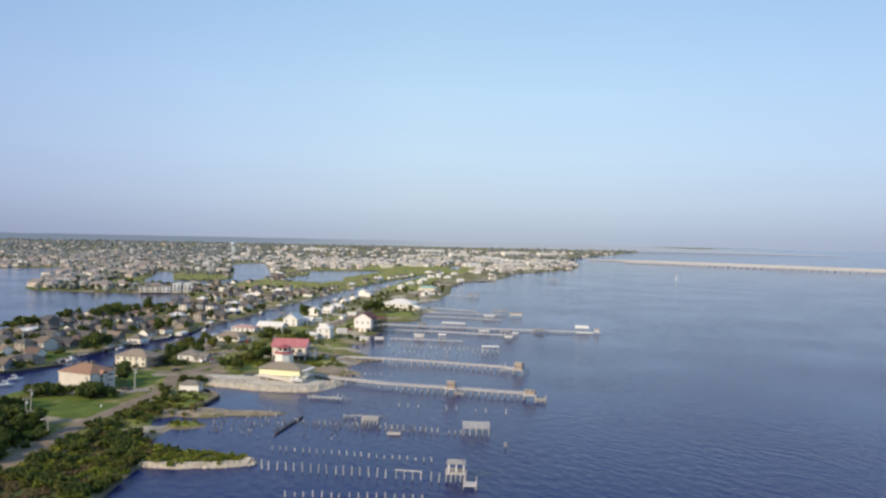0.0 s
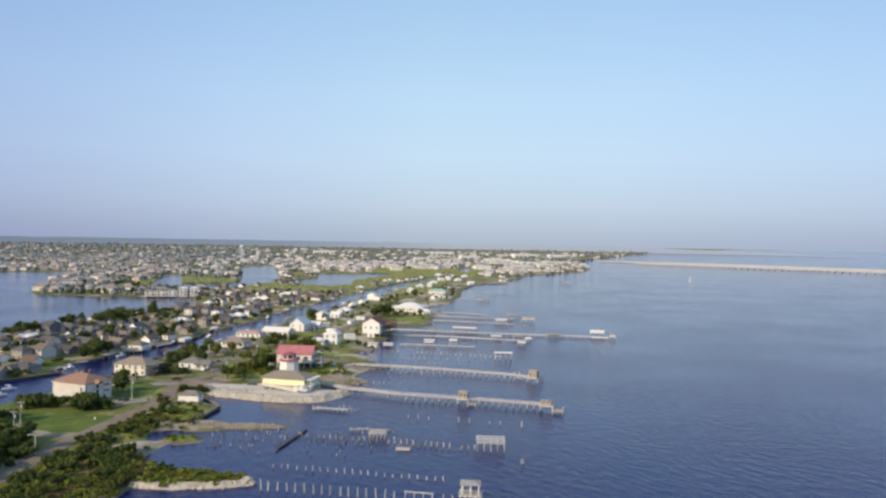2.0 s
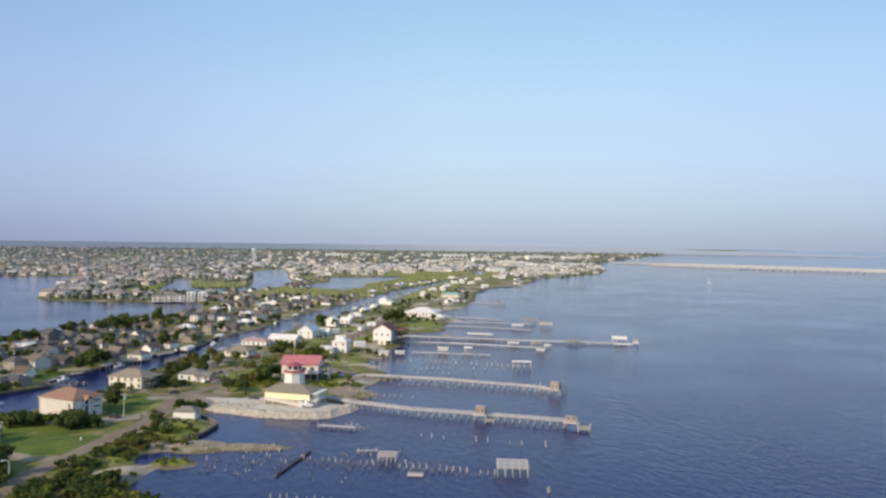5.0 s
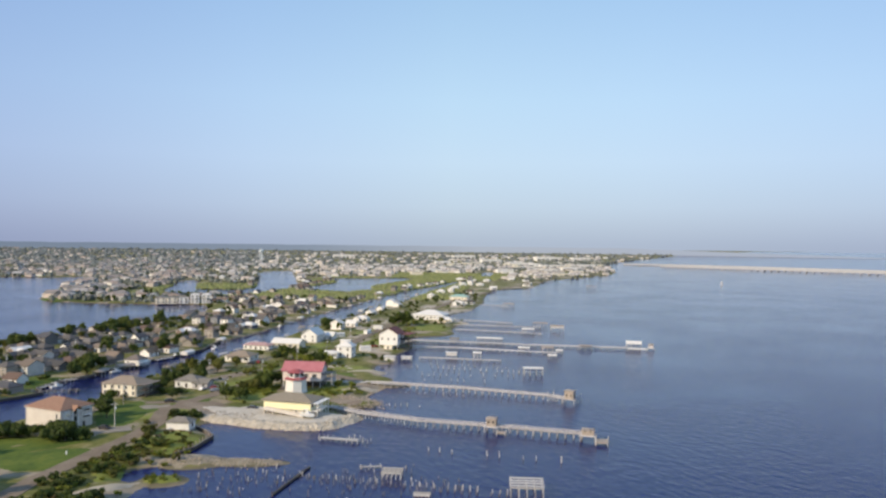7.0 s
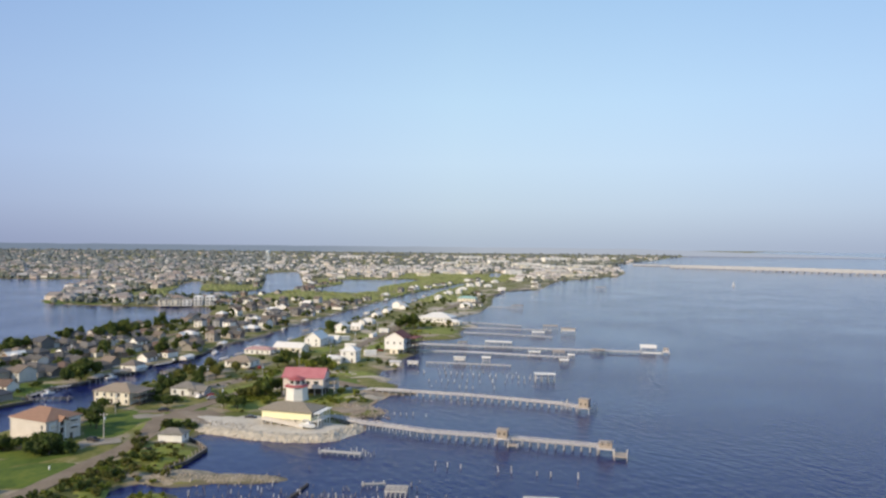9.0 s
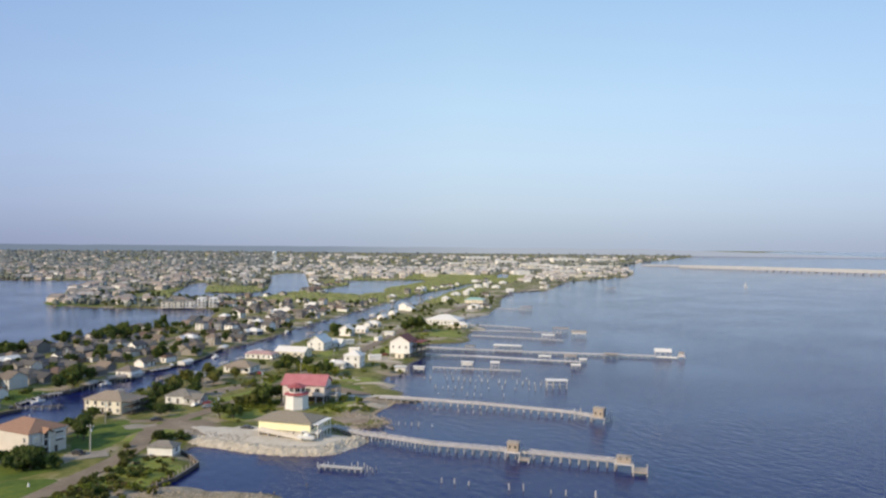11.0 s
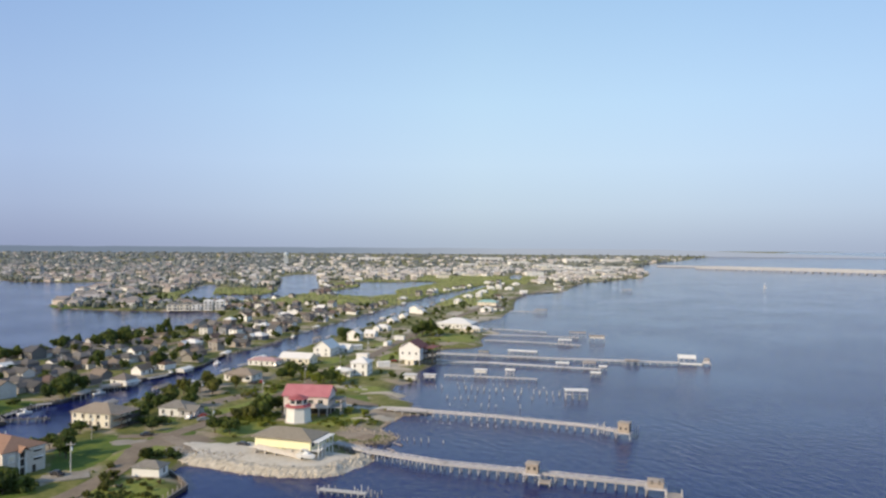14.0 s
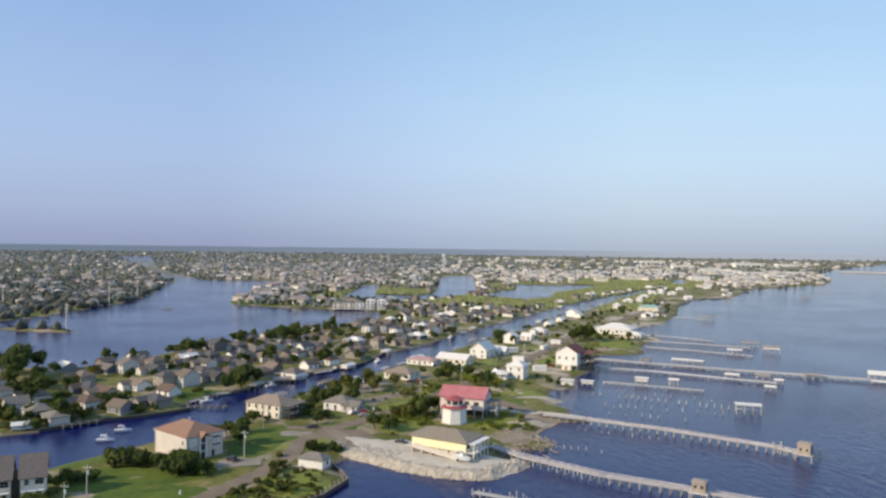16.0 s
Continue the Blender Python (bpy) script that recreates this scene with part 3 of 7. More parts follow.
def sheet(name, xs, ys, zf, mat):
    gx, gy = np.meshgrid(xs, ys)
    gz = zf(gx.ravel(), gy.ravel())
    co = np.stack([gx.ravel(), gy.ravel(), gz], 1)
    nx, ny = len(xs), len(ys)
    i = (np.arange(ny - 1)[:, None] * nx + np.arange(nx - 1)[None]).ravel()
    quads = np.stack([i, i + 1, i + nx + 1, i + nx], 1)
    me = bpy.data.meshes.new(name)
    me.vertices.add(len(co))
    me.vertices.foreach_set("co", co.ravel())
    me.loops.add(quads.size)
    me.loops.foreach_set("vertex_index", quads.ravel())
    me.polygons.add(len(quads))
    me.polygons.foreach_set("loop_start", np.arange(0, quads.size, 4))
    me.polygons.foreach_set("use_smooth", np.ones(len(quads), bool))
    me.update(calc_edges=True)
    me.materials.append(mat)
    return new(name, me)


gx = steps(-4950, -330, 60, 4950, 3.0)
gy = steps(-4950, 180, 720, 4950, 3.0)
tagged(sheet("ground", gx, gy, height, M_GROUND), "low coastal ground of grass, sand and mud", "ground", kind="structure")
wx = steps(-4950, -200, 200, 4950, 60.0)
tagged(sheet("water", wx, wx, horizon_lift, M_WATER), "dark blue rippled lake and canal water", "water", kind="structure")


def ribbon(name, pts, width, mat, label, category, lift=0.12, kind="structure"):
    """A strip of paving that follows the ground, with a thickness."""
    fine = []
    for a, b in zip(pts, pts[1:]):
        n = max(1, int(math.dist(a, b) / 4))
        fine += [(a[0] + (b[0] - a[0]) * i / n, a[1] + (b[1] - a[1]) * i / n) for i in range(n)]
    fine.append(pts[-1])
    bm, last = bmesh.new(), None
    for i, p in enumerate(fine):
        a, b = fine[max(0, i - 1)], fine[min(len(fine) - 1, i + 1)]
        d = Vector((b[0] - a[0], b[1] - a[1])).normalized()
        side = Vector((-d.y, d.x)) * width / 2
        z = max(z_at(p[0] + side.x, p[1] + side.y), z_at(p[0] - side.x, p[1] - side.y), z_at(*p)) + lift
        row = [bm.verts.new((p[0] + s * side.x, p[1] + s * side.y, zz)) for s, zz in ((1, z - 0.9), (1, z), (-1, z), (-1, z - 0.9))]
        if last:
            for k in range(3):
                bm.faces.new((last[k], row[k], row[k + 1], last[k + 1]))
        last = row
    bmesh.ops.recalc_face_normals(bm, faces=bm.faces)
    return solid(name, bm, mat, label, category, kind=kind)


def patch(name, cx, cy, rx, ry, rz, mat, label, category, lift=0.06, seed=1, n=40, mound=0.0):
    """An uneven rounded patch that lies on the ground."""
    rng = random.Random(seed)
    ph = [rng.uniform(0, 6.28) for _ in range(3)]
    bm = bmesh.new()
    rings = []
    for k in (1.0, 0.8, 0.55, 0.25):
        ring = []
        for i in range(n):
            a = 6.2832 * i / n
            w = 1 + 0.12 * math.sin(3 * a + ph[0]) + 0.07 * math.sin(5 * a + ph[1]) + 0.05 * math.sin(9 * a + ph[2])
            p = Vector((rx * k * w * math.cos(a), ry * k * w * math.sin(a), 0))
            p.rotate(Euler((0, 0, radians(rz))))
            x, y = cx + p.x, cy + p.y
            ring.append(bm.verts.new((x, y, z_at(x, y) + lift * (1 if k < 1 else -1.5) + mound * (1 - k))))
        rings.append(ring)
    for r0, r1 in zip(rings, rings[1:]):
        for i in range(n):
            bm.faces.new((r0[i], r0[(i + 1) % n], r1[(i + 1) % n], r1[i]))
    bm.faces.new(rings[-1])
    for f in bm.faces:
        f.smooth = True
    return solid(name, bm, mat, label, category, kind="structure")


ROAD = [(-116.5, 100), (-116, 214), (-116, 245), (-115.5, 263), (-112.3, 287), (-108.5, 310), (-107.5, 330), (-112.2, 349.8), (-108.9, 366.3), (-100.6, 391), (-90.8, 424), (-85.8, 455.4), (-77.5, 486.8), (-66, 544.5), (-57.8, 610.5), (-41.2, 709.5), (-16.5, 825), (8.2, 940.5), (41.2, 1056), (82.5, 1188), (148.5, 1369.5), (264, 1567.5)]
ribbon("road", ROAD, 6.4, M_ROAD, "pale sun-bleached shoreline road", "road")

# ---- plants ----
ICO = bmesh.new()
bmesh.ops.create_icosphere(ICO, subdivisions=1, radius=1.0)
ICO_V = np.array([v.co[:] for v in ICO.verts])
ICO_F = np.array([[v.index for v in f.verts] for f in ICO.faces])
ICO.free()


def raw_mesh(name, verts, faces, mat):
    me = bpy.data.meshes.new(name)
    me.from_pydata(verts, [], faces)
    me.materials.append(mat)
    return me


def crown_mesh(seed, rx, rz, base, clumps, leaves, size, mat):
    """Clumps of small leaves round lumpy cores, with an uneven outline and gaps."""
    rng = np.random.default_rng(seed)
    verts, faces = [], []
    for _ in range(clumps):
        d = rng.normal(size=3)
        d /= np.linalg.norm(d)
        d[2] = d[2] * 0.85 + 0.1
        c = d * np.array([rx, rx, rz]) * rng.uniform(0.25, 0.8) + np.array([0, 0, base + rz])
        r = rng.uniform(0.26, 0.46) * min(rx, rz)
        k = len(verts)
        lump = ICO_V * (r * rng.uniform(0.62, 0.9, (len(ICO_V), 1))) + c
        verts += lump.tolist()
        faces += (ICO_F + k).tolist()
        for _ in range(leaves):
            n = rng.normal(size=3)
            n /= np.linalg.norm(n)
            p = c + n * r * rng.uniform(0.75, 1.18)
            n = n + rng.normal(size=3) * 0.55
            n /= np.linalg.norm(n)
            u = np.cross(n, rng.normal(size=3))
            u /= np.linalg.norm(u)
            w = np.cross(n, u)
            s = size * rng.uniform(0.6, 1.3)
            k = len(verts)
            verts += [(p - u * s * 0.5).tolist(), (p + w * s * 0.32).tolist(), (p + u * s * 0.5).tolist(), (p - w * s * 0.32).tolist()]
            faces.append([k, k + 1, k + 2, k + 3])
    return raw_mesh("crown", verts, faces, mat)


def trunk_mesh(seed, hgt, r):
    rng = random.Random(seed)
    bm = bmesh.new()
    rod(bm, (0, 0, -0.4), (0.1, 0, hgt), r, r * 0.6, 8)
    for i in range(5):
        a = i * 1.3 + rng.random()
        z = hgt * rng.uniform(0.55, 0.95)
        rod(bm, (0.05, 0, z), (math.cos(a) * hgt * 0.5, math.sin(a) * hgt * 0.5, z + hgt * rng.uniform(0.4, 0.8)), r * 0.45, r * 0.15, 5)
    return mesh_of("trunk", bm, M_BARK)


def tree_model(seed, h, spread, clumps=27, leaves=46, size=0.75, mat=None, trunk=0.17):
    return (trunk_mesh(seed, h * trunk + 0.5, h * 0.035), crown_mesh(seed, spread, h * (1 - trunk) / 2, h * trunk, clumps, leaves, size, mat or M_LEAF))


TREES = [tree_model(s, h, w) for s, h, w in ((1, 8.5, 4.2), (2, 7.0, 3.8), (3, 10.0, 4.6), (4, 6.0, 3.4), (5, 9.0, 3.2))]
LIGHT_TREES = [tree_model(s, h, w, 24, 46, 0.7, M_SCRUB, 0.12) for s, h, w in ((61, 6.5, 3.6), (62, 5.4, 3.4), (63, 7.2, 3.8), (64, 4.6, 3.2))]
CYPRESS = tree_model(9, 10.5, 2.6, 16, 55, 0.65, None, 0.15)
SHRUBS = [(None, crown_mesh(20 + i, w, h, -0.25, 9, 45, 0.5, M_SCRUB)) for i, (w, h) in enumerate(((1.9, 0.95), (2.6, 1.3), (1.5, 0.8), (3.2, 1.2)))]
DRY_SHRUBS = [(None, crown_mesh(30 + i, w, h, -0.25, 9, 40, 0.45, M_DRYLEAF)) for i, (w, h) in enumerate(((1.8, 0.8), (2.3, 0.7)))]
OLIVE_SHRUBS = [(None, crown_mesh(34 + i, w, h, -0.25, 10, 45, 0.5, M_OLIVE)) for i, (w, h) in enumerate(((2.2, 1.2), (2.9, 1.7), (1.6, 1.0)))]
OLIVE_TREES = [tree_model(s, h, w, 24, 46, 0.7, M_OLIVE, 0.13) for s, h, w in ((71, 6.0, 3.4), (72, 7.4, 3.6))]
BUSHES = [(None, crown_mesh(40 + i, w, h, -0.3, 13, 60, 0.55, M_LEAF)) for i, (w, h) in enumerate(((2.6, 1.6), (3.6, 2.2)))]


FAR_TREES = [tree_model(s, h, w, 11, 22, 1.3) for s, h, w in ((11, 8.5, 4.4), (12, 7.0, 4.0), (13, 10.0, 4.8), (14, 6.5, 3.8))]
COUNT, JOINED = {}, {}


def arrays(me):
    """The points and faces of a mesh, kept for joining."""
    if me.name not in ARRAYS:
        v = np.empty(len(me.vertices) * 3)
        me.vertices.foreach_get("co", v)
        ARRAYS[me.name] = v.reshape(-1, 3), [list(p.vertices) for p in me.polygons]
    return ARRAYS[me.name]


ARRAYS = {}


def plant(model, x, y, s=1.0, rz=0.0, name="tree", label="leafy green broadleaf tree on grass", category="tree", group="trees of the shore", z=None):
    COUNT[name] = COUNT.get(name, 0) + 1
    if COUNT[name] > 285:
        JOINED.setdefault(model[1].materials[0].name, []).append((model[1], x, y, s, rz))
        return None
    t = thing(name, pose(x, y, z_at(x, y) if z is None else z, 0, 0, rz), label, category, group)
    t.scale = (s, s, s)
    if model[0]:
        part("trunk", model[0], None, t)
    part("crown" if model[0] else "foliage", model[1], None, t)
    return t


rng = random.Random(11)
TAKEN = []          # x, y, radius of what stands on the ground


def free(x, y, r):
    return all((x - a) ** 2 + (y - b) ** 2 > (r + c) ** 2 for a, b, c in TAKEN)


def take(x, y, r):
    TAKEN.append((x, y, r))


def road_gap(x, y):
    best = 1e9
    for (x0, y0), (x1, y1) in zip(ROAD, ROAD[1:]):
        dx, dy = x1 - x0, y1 - y0
        k = min(1, max(0, ((x - x0) * dx + (y - y0) * dy) / (dx * dx + dy * dy)))
        best = min(best, math.hypot(x - x0 - k * dx, y - y0 - k * dy))
    return best


def on_lot(x, y, rz=0.0, dz=0.05):
    return pose(x, y, z_at(x, y) + dz, 0, 0, rz)


# ---- the yellow house and its stony point ----
def yellow_house():
    x, y = -61.0, 350.6
    t = thing("house", pose(x, y, 1.8, 0, 0, -15), "pale yellow raised house with a grey-brown hip roof on stone", "house")
    w, d, low, h = 20.0, 10.4, 2.2, 3.1
    part("wall", boxes((0, 0, low, w, d, h)), M_YELLOW, t)
    part("lower_wall", boxes((-1.0, 0.2, -0.4, 15.0, d - 0.9, low + 0.4)), M_STUCCO, t)
    part("garage_door", boxes((-4.2, -4.58, 0.1, 3.4, 0.12, 1.9)), M_YELLOW, t)
    part("garage_door", boxes((-0.6, -4.58, 0.1, 2.6, 0.12, 1.9)), M_YELLOW, t)
    part("roof", hip_roof(w + 0.6, d + 0.6, 2.3, 0.7, 8.0), M_YROOF, t, at=pose(0, 0, low + h))
    part("fascia", boxes((0, 0, low + h - 0.22, w + 1.6, d + 1.6, 0.2)), M_TAN, t)
    for i in range(7):
        for yy in (-d / 2 + 0.25, d / 2 - 0.25):
            part("stilt", boxes((-w / 2 + 0.3 + i * (w - 0.6) / 6, yy, -0.8, 0.42, 0.42, low + 0.8)), M_STUCCO, t)
    # porch on the water side
    part("balcony", boxes((w / 2 + 1.5, 0, low - 0.2, 3.0, d, 0.2)), M_WHITE, t)
    part("balcony_roof", boxes((w / 2 + 1.7, 0, low + h - 0.3, 3.2, d + 1.0, 0.22)), M_TIN, t)
    for i in range(5):
        part("balcony_post", boxes((w / 2 + 2.8, -d / 2 + 0.2 + i * (d - 0.4) / 4, -0.8, 0.26, 0.26, low + h + 0.45)), M_WHITE, t)
    for z in (0.5, 1.0):
        part("railing", boxes((w / 2 + 2.92, 0, low + z, 0.08, d, 0.08)), M_WHITE, t)
    # long ramp that climbs along the front
    bm = bmesh.new()
    for y0 in (-d / 2 - 2.0, -d / 2 - 0.35):
        v = [bm.verts.new((px, y0 + dy, pz)) for dy in (-0.09, 0.09) for px, pz in ((-9.0, low - 0.35), (8.6, -0.25), (8.6, 0.75), (-9.0, low + 0.75))]
        for f in ((0, 1, 2, 3), (7, 6, 5, 4), (0, 4, 5, 1), (1, 5, 6, 2), (2, 6, 7, 3), (3, 7, 4, 0)):
            bm.faces.new([v[i] for i in f])
    ramp = part("ramp", bm, M_STUCCO, t, "pale sloping ramp walls along the front")
    bm = bmesh.new()
    v = [bm.verts.new((px, yy, pz)) for yy in (-d / 2 - 1.9, -d / 2 - 0.45) for px, pz in ((-9.0, low - 0.2), (8.6, -0.1), (8.6, 0.02), (-9.0, low - 0.08))]
    for f in ((0, 1, 2, 3), (7, 6, 5, 4), (0, 4, 5, 1), (1, 5, 6, 2), (2, 6, 7, 3), (3, 7, 4, 0)):
        bm.faces.new([v[i] for i in f])
    part("walkway", bm, M_CONCRETE, ramp)
    for i in range(5):
        part("ramp_post", boxes((-8.8 + i * 3.6, -d / 2 - 1.2, -0.8, 0.3, 1.3, 0.75 + low - 0.2 - 0.46 * i)), M_STUCCO, ramp)
    part("landing", boxes((-9.9, -d / 2 - 1.1, low - 0.25, 2.0, 2.2, 0.25)), M_STUCCO, t)
    for i in range(3):
        put_window(t, w / 2 + 0.02, -3.4 + i * 3.4, low + 1.6, 90, WIDE_WINDOW)
    for i in range(3):
        put_window(t, -w / 2 - 0.02, -3.2 + i * 3.2, low + 1.6, -90)
    take(x, y, 12)


patch("gravel_yard", -64.5, 344.5, 34, 15, -10, M_GRAVEL, "pale crushed-shell yard on the point", "yard", 0.35, 3, mound=0.25)
patch("gravel_yard", -86, 353, 15, 7, -22, M_GRAVEL, "pale shell yard between a road and a raised house", "yard", 0.2, 6)
patch("gravel_yard", -103.9, 361.3, 15, 8, 20, M_ROAD, "worn brown gravel forecourt beside the road", "yard", 0.1, 5)
yellow_house()


def lighthouse_house():
    """Blush house with an eight-sided lighthouse tower at its corner."""
    x, y = -67.3, 407.0
    t = thing("lighthouse_house", pose(x, y, 1.3, 0, 0, -4), "blush raised house with a faded red roof and lighthouse tower", "house")
    w, d, low, h = 18.0, 11.5, 3.2, 4.9
    part("wall", boxes((0, 0, low, w, d, h)), M_PINKWALL, t)
    part("gable_wall", gabled_wall(w, d, low + h - 0.1, 0.1, 3.1), M_PINKWALL, t)
    part("roof", gable_roof(w, d, 3.2, 0.7), M_PINKROOF, t, "faded red metal roof", at=pose(0, 0, low + h))
    for i in range(6):
        for yy in (-d / 2 + 0.25, 0, d / 2 - 0.25):
            part("stilt", boxes((-w / 2 + 0.3 + i * (w - 0.6) / 5, yy, -0.8, 0.35, 0.35, low + 0.8)), M_WOOD, t)
    # dark block standing in for the shade under the raised floor
    part("lower_wall", boxes((1.0, 1.6, -0.4, 15, 7, low + 0.4)), M_DARKWOOD, t)
    part("deck", boxes((w / 2 + 2.4, 0.5, low - 0.1, 5.0, 8, 0.25)), M_WOOD, t)
    part("deck_roof", boxes((w / 2 + 2.2, 0.5, low + 3.0, 4.6, 7.6, 0.2)), M_GREYROOF, t)
    for yy in (-3.2, 0.5, 4.2):
        part("deck_post", boxes((w / 2 + 4.6, yy, -1.0, 0.28, 0.28, low + 4.2)), M_WOOD, t)
    for z in (0.6, 1.1):
        part("railing", boxes((w / 2 + 4.8, 0.5, low + z, 0.08, 8, 0.08)), M_WHITE, t)
    for i in range(4):
        put_window(t, -w / 2 + 3.0 + i * 4.0, -d / 2 - 0.02, low + 2.6, 0, WIDE_WINDOW if i > 1 else None)
    for i in range(2):
        put_window(t, -w / 2 - 0.02, -2.5 + i * 5, low + 2.4, -90)
    # tower
    tx, ty = -0.2, -14.6
    def ring(r0, r1, z0, z1, cap=True):
        bm = bmesh.new()
        rod(bm, (tx, ty, z0), (tx, ty, z1), r0, r1, 8)
        return bm
    tower = part("tower", ring(5.0, 4.8, -0.6, 6.0), M_WHITE, t, "white eight-sided tower")
    part("tower_base", ring(5.6, 5.5, -0.9, 0.35), M_CONCRETE, tower)
    part("skirt_roof", ring(5.5, 3.9, 6.0, 6.8), M_REDTRIM, tower, "red skirt roof")
    part("lantern_room", ring(3.5, 3.5, 6.8, 8.9), M_WHITE, tower)
    for i in range(8):
        a = 0.7854 * (i + 0.5)
        put_window(tower, tx + 3.27 * math.cos(a), ty + 3.27 * math.sin(a), 8.0, math.degrees(a) + 90, WIDE_WINDOW)
    part("lantern_roof", ring(4.2, 0.9, 8.9, 10.3), M_REDTRIM, tower, "red pointed roof")
    take(x, y, 13)
    take(x - 1, y - 13, 7)


lighthouse_house()


def apartment_house():
    """Pale two-storey block with a terracotta hip roof; a stair bay and deep windows on its end wall."""
    x, y = -140.9, 326.1
    t = thing("apartment_house", pose(x, y, 1.2, 0, 0, -24), "pale stucco two-storey house with a terracotta hip roof", "house")
    w, d, h = 17.6, 13.2, 7.5
    part("wall", boxes((0, 0, -0.5, w, d, h + 0.5)), M_STUCCO, t)
    rf = part("roof", hip_roof(w, d, 3.0, 0.6, 6.0), M_ORANGE, t, "terracotta shingle roof", at=pose(0, 0, h))
    part("fascia", boxes((0, 0, h - 0.25, w + 1.0, d + 1.0, 0.24)), M_WHITE, t)
    bm = bmesh.new()
    rod(bm, (-2.2, 1.4, 1.8), (-2.2, 1.4, 3.6), 0.14, 0.14, 8)
    part("vent", bm, M_WHITE, rf)
    part("entrance_gable", gable_roof(3.4, 2.6, 1.1, 0.3), M_ORANGE, t, at=pose(w / 2 + 0.2, -1.0, h - 0.2, 0, 0, 0))
    part("downpipe", boxes((-w / 2 - 0.08, -d / 2 - 0.08, 0, 0.18, 0.18, h)), M_TIN, t)
    for z in (2.2, 5.6):
        put_window(t, w / 2 - 1.9, -d / 2 - 0.02, z, 0)
        put_window(t, -w / 2 - 0.02, -2.6, z, -90)
        put_window(t, -w / 2 - 0.02, 2.6, z, -90)
        bay = part("bay", boxes((w / 2 + 0.25, -4.3, z - 1.2, 0.5, 2.3, 2.3)), M_WHITE, t, "white boxed bay with a window")
        part("blind", boxes((w / 2 + 0.52, -4.3, z - 0.7, 0.06, 1.7, 1.4)), M_CREAM, bay)
    # stair bay: two white piers; near-black slabs stand for the shaded openings between
    for yy in (-2.0, 0.1):
        part("stair_pier", boxes((w / 2 + 0.35, yy, -0.4, 0.7, 0.5, h)), M_WHITE, t)
    for z, hh in ((0.1, 1.9), (2.7, 1.8), (5.2, 1.7)):
        part("stair_opening", boxes((w / 2 + 0.08, -0.95, z, 0.16, 1.6, hh)), M_DARK, t)
    for z in (2.5, 5.0):
        part("stair_landing", boxes((w / 2 + 0.4, -0.95, z, 0.8, 1.6, 0.14)), M_WHITE, t)
    for z in (3.4, 5.8):
        part("deep_window", boxes((w / 2, 4.2, z, 0.14, 2.6, 0.75)), M_DARK, t)
        part("awning", boxes((w / 2 + 0.45, 4.2, z + 0.8, 0.9, 3.2, 0.12)), M_WHITE, t)
    part("door", DOOR, None, t, at=pose(w / 2 + 0.05, 3.0, 0, 0, 0, 90))
    take(x, y, 12)


apartment_house()
tan = house(on_lot(-141.2, 383.2, -11), "pale yellow two-storey house with a tan hip roof", 17, 11.5, 5.0, "hip", 2.7, M_PALEYEL, M_TANROOF, 2, near=False)
for i in range(4):
    part("downpipe", boxes((-8.3 + i * 5.5, -5.85, 0, 0.22, 0.2, 4.9)), M_TANROOF, tan)
take(-141.2, 383.2, 10)
deck = thing("timber_deck", on_lot(-130.6, 381.4, -11), "dark timber two-level deck beside a pale yellow house", "deck")
for z in (0.3, 2.9):
    part("platform", boxes((0, 0, z, 3.6, 11, 0.2)), M_DARKWOOD, deck)
    for k in (0.5, 0.95):
        part("rail", boxes((1.75, 0, z + k, 0.1, 11, 0.1)), M_DARKWOOD, deck)
for yy in (-5.2, -1.7, 1.7, 5.2):
    part("post", boxes((1.7, yy, -0.8, 0.25, 0.25, 6.1)), M_DARKWOOD, deck)
part("deck_roof", boxes((-0.1, 0, 5.2, 4.0, 11.4, 0.2)), M_SMALLROOF, deck)

house(on_lot(-119.6, 401.8, -6), "white cottage with a grey hip roof beside the road", 11, 9, 3.2, "hip", 2.2, M_WHITE, M_GREYROOF, 1, name="cottage")
take(-119.6, 401.8, 7)
house(on_lot(-113, 399.3, -6), "grey carport wing of a white cottage", 7, 7, 2.6, "gable", 1.4, M_WOOD, M_GREYROOF, 1, name="carport")
take(-113, 399.3, 4)
hut = thing("hut", on_lot(-96.0, 324.4, -6), "plain white boathouse hut with a grey hip roof", "hut")
part("wall", boxes((0, 0, -0.4, 8.4, 5.2, 3.0)), M_WHITE, hut)
part("footing", boxes((0, 0, -0.8, 8.6, 5.4, 0.95)), M_CONCRETE, hut)
part("roof", hip_roof(8.4, 5.2, 1.5, 0.5), M_GREYROOF, hut, at=pose(0, 0, 2.6))
part("garage_door", boxes((1.6, -2.62, 0.15, 2.6, 0.08, 2.0)), M_WHITE, hut)
part("handle", boxes((1.6, -2.69, 0.5, 0.3, 0.06, 0.06)), M_STEEL, hut)
put_window(hut, 4.22, 0.3, 1.5, 90)
take(-96.0, 324.4, 6)
house(on_lot(-117.1, 477.7, -12), "low house with a white front and brown roof", 15, 11, 3.2, "hip", 2.4, M_WHITE, M_TANROOF, 1, wide=True, porch=2.2)
take(-117.1, 477.7, 9)
house(on_lot(-119.6, 524.7, -12), "low white house with a dusty pink roof", 17, 8, 2.8, "hip", 1.5, M_WHITE, material("dusty_pink_roof", [(0.42, 0.26, 0.25), (0.5, 0.33, 0.31)], 0.6, 0.7, 0.1), 1)
take(-119.6, 524.7, 9)
house(on_lot(-102.3, 532.1, -14), "long pale grey house with a light metal roof", 19, 10, 3.4, "gable", 2.4, M_CREAM, M_TIN, 1, wide=True)
take(-102.3, 532.1, 10)
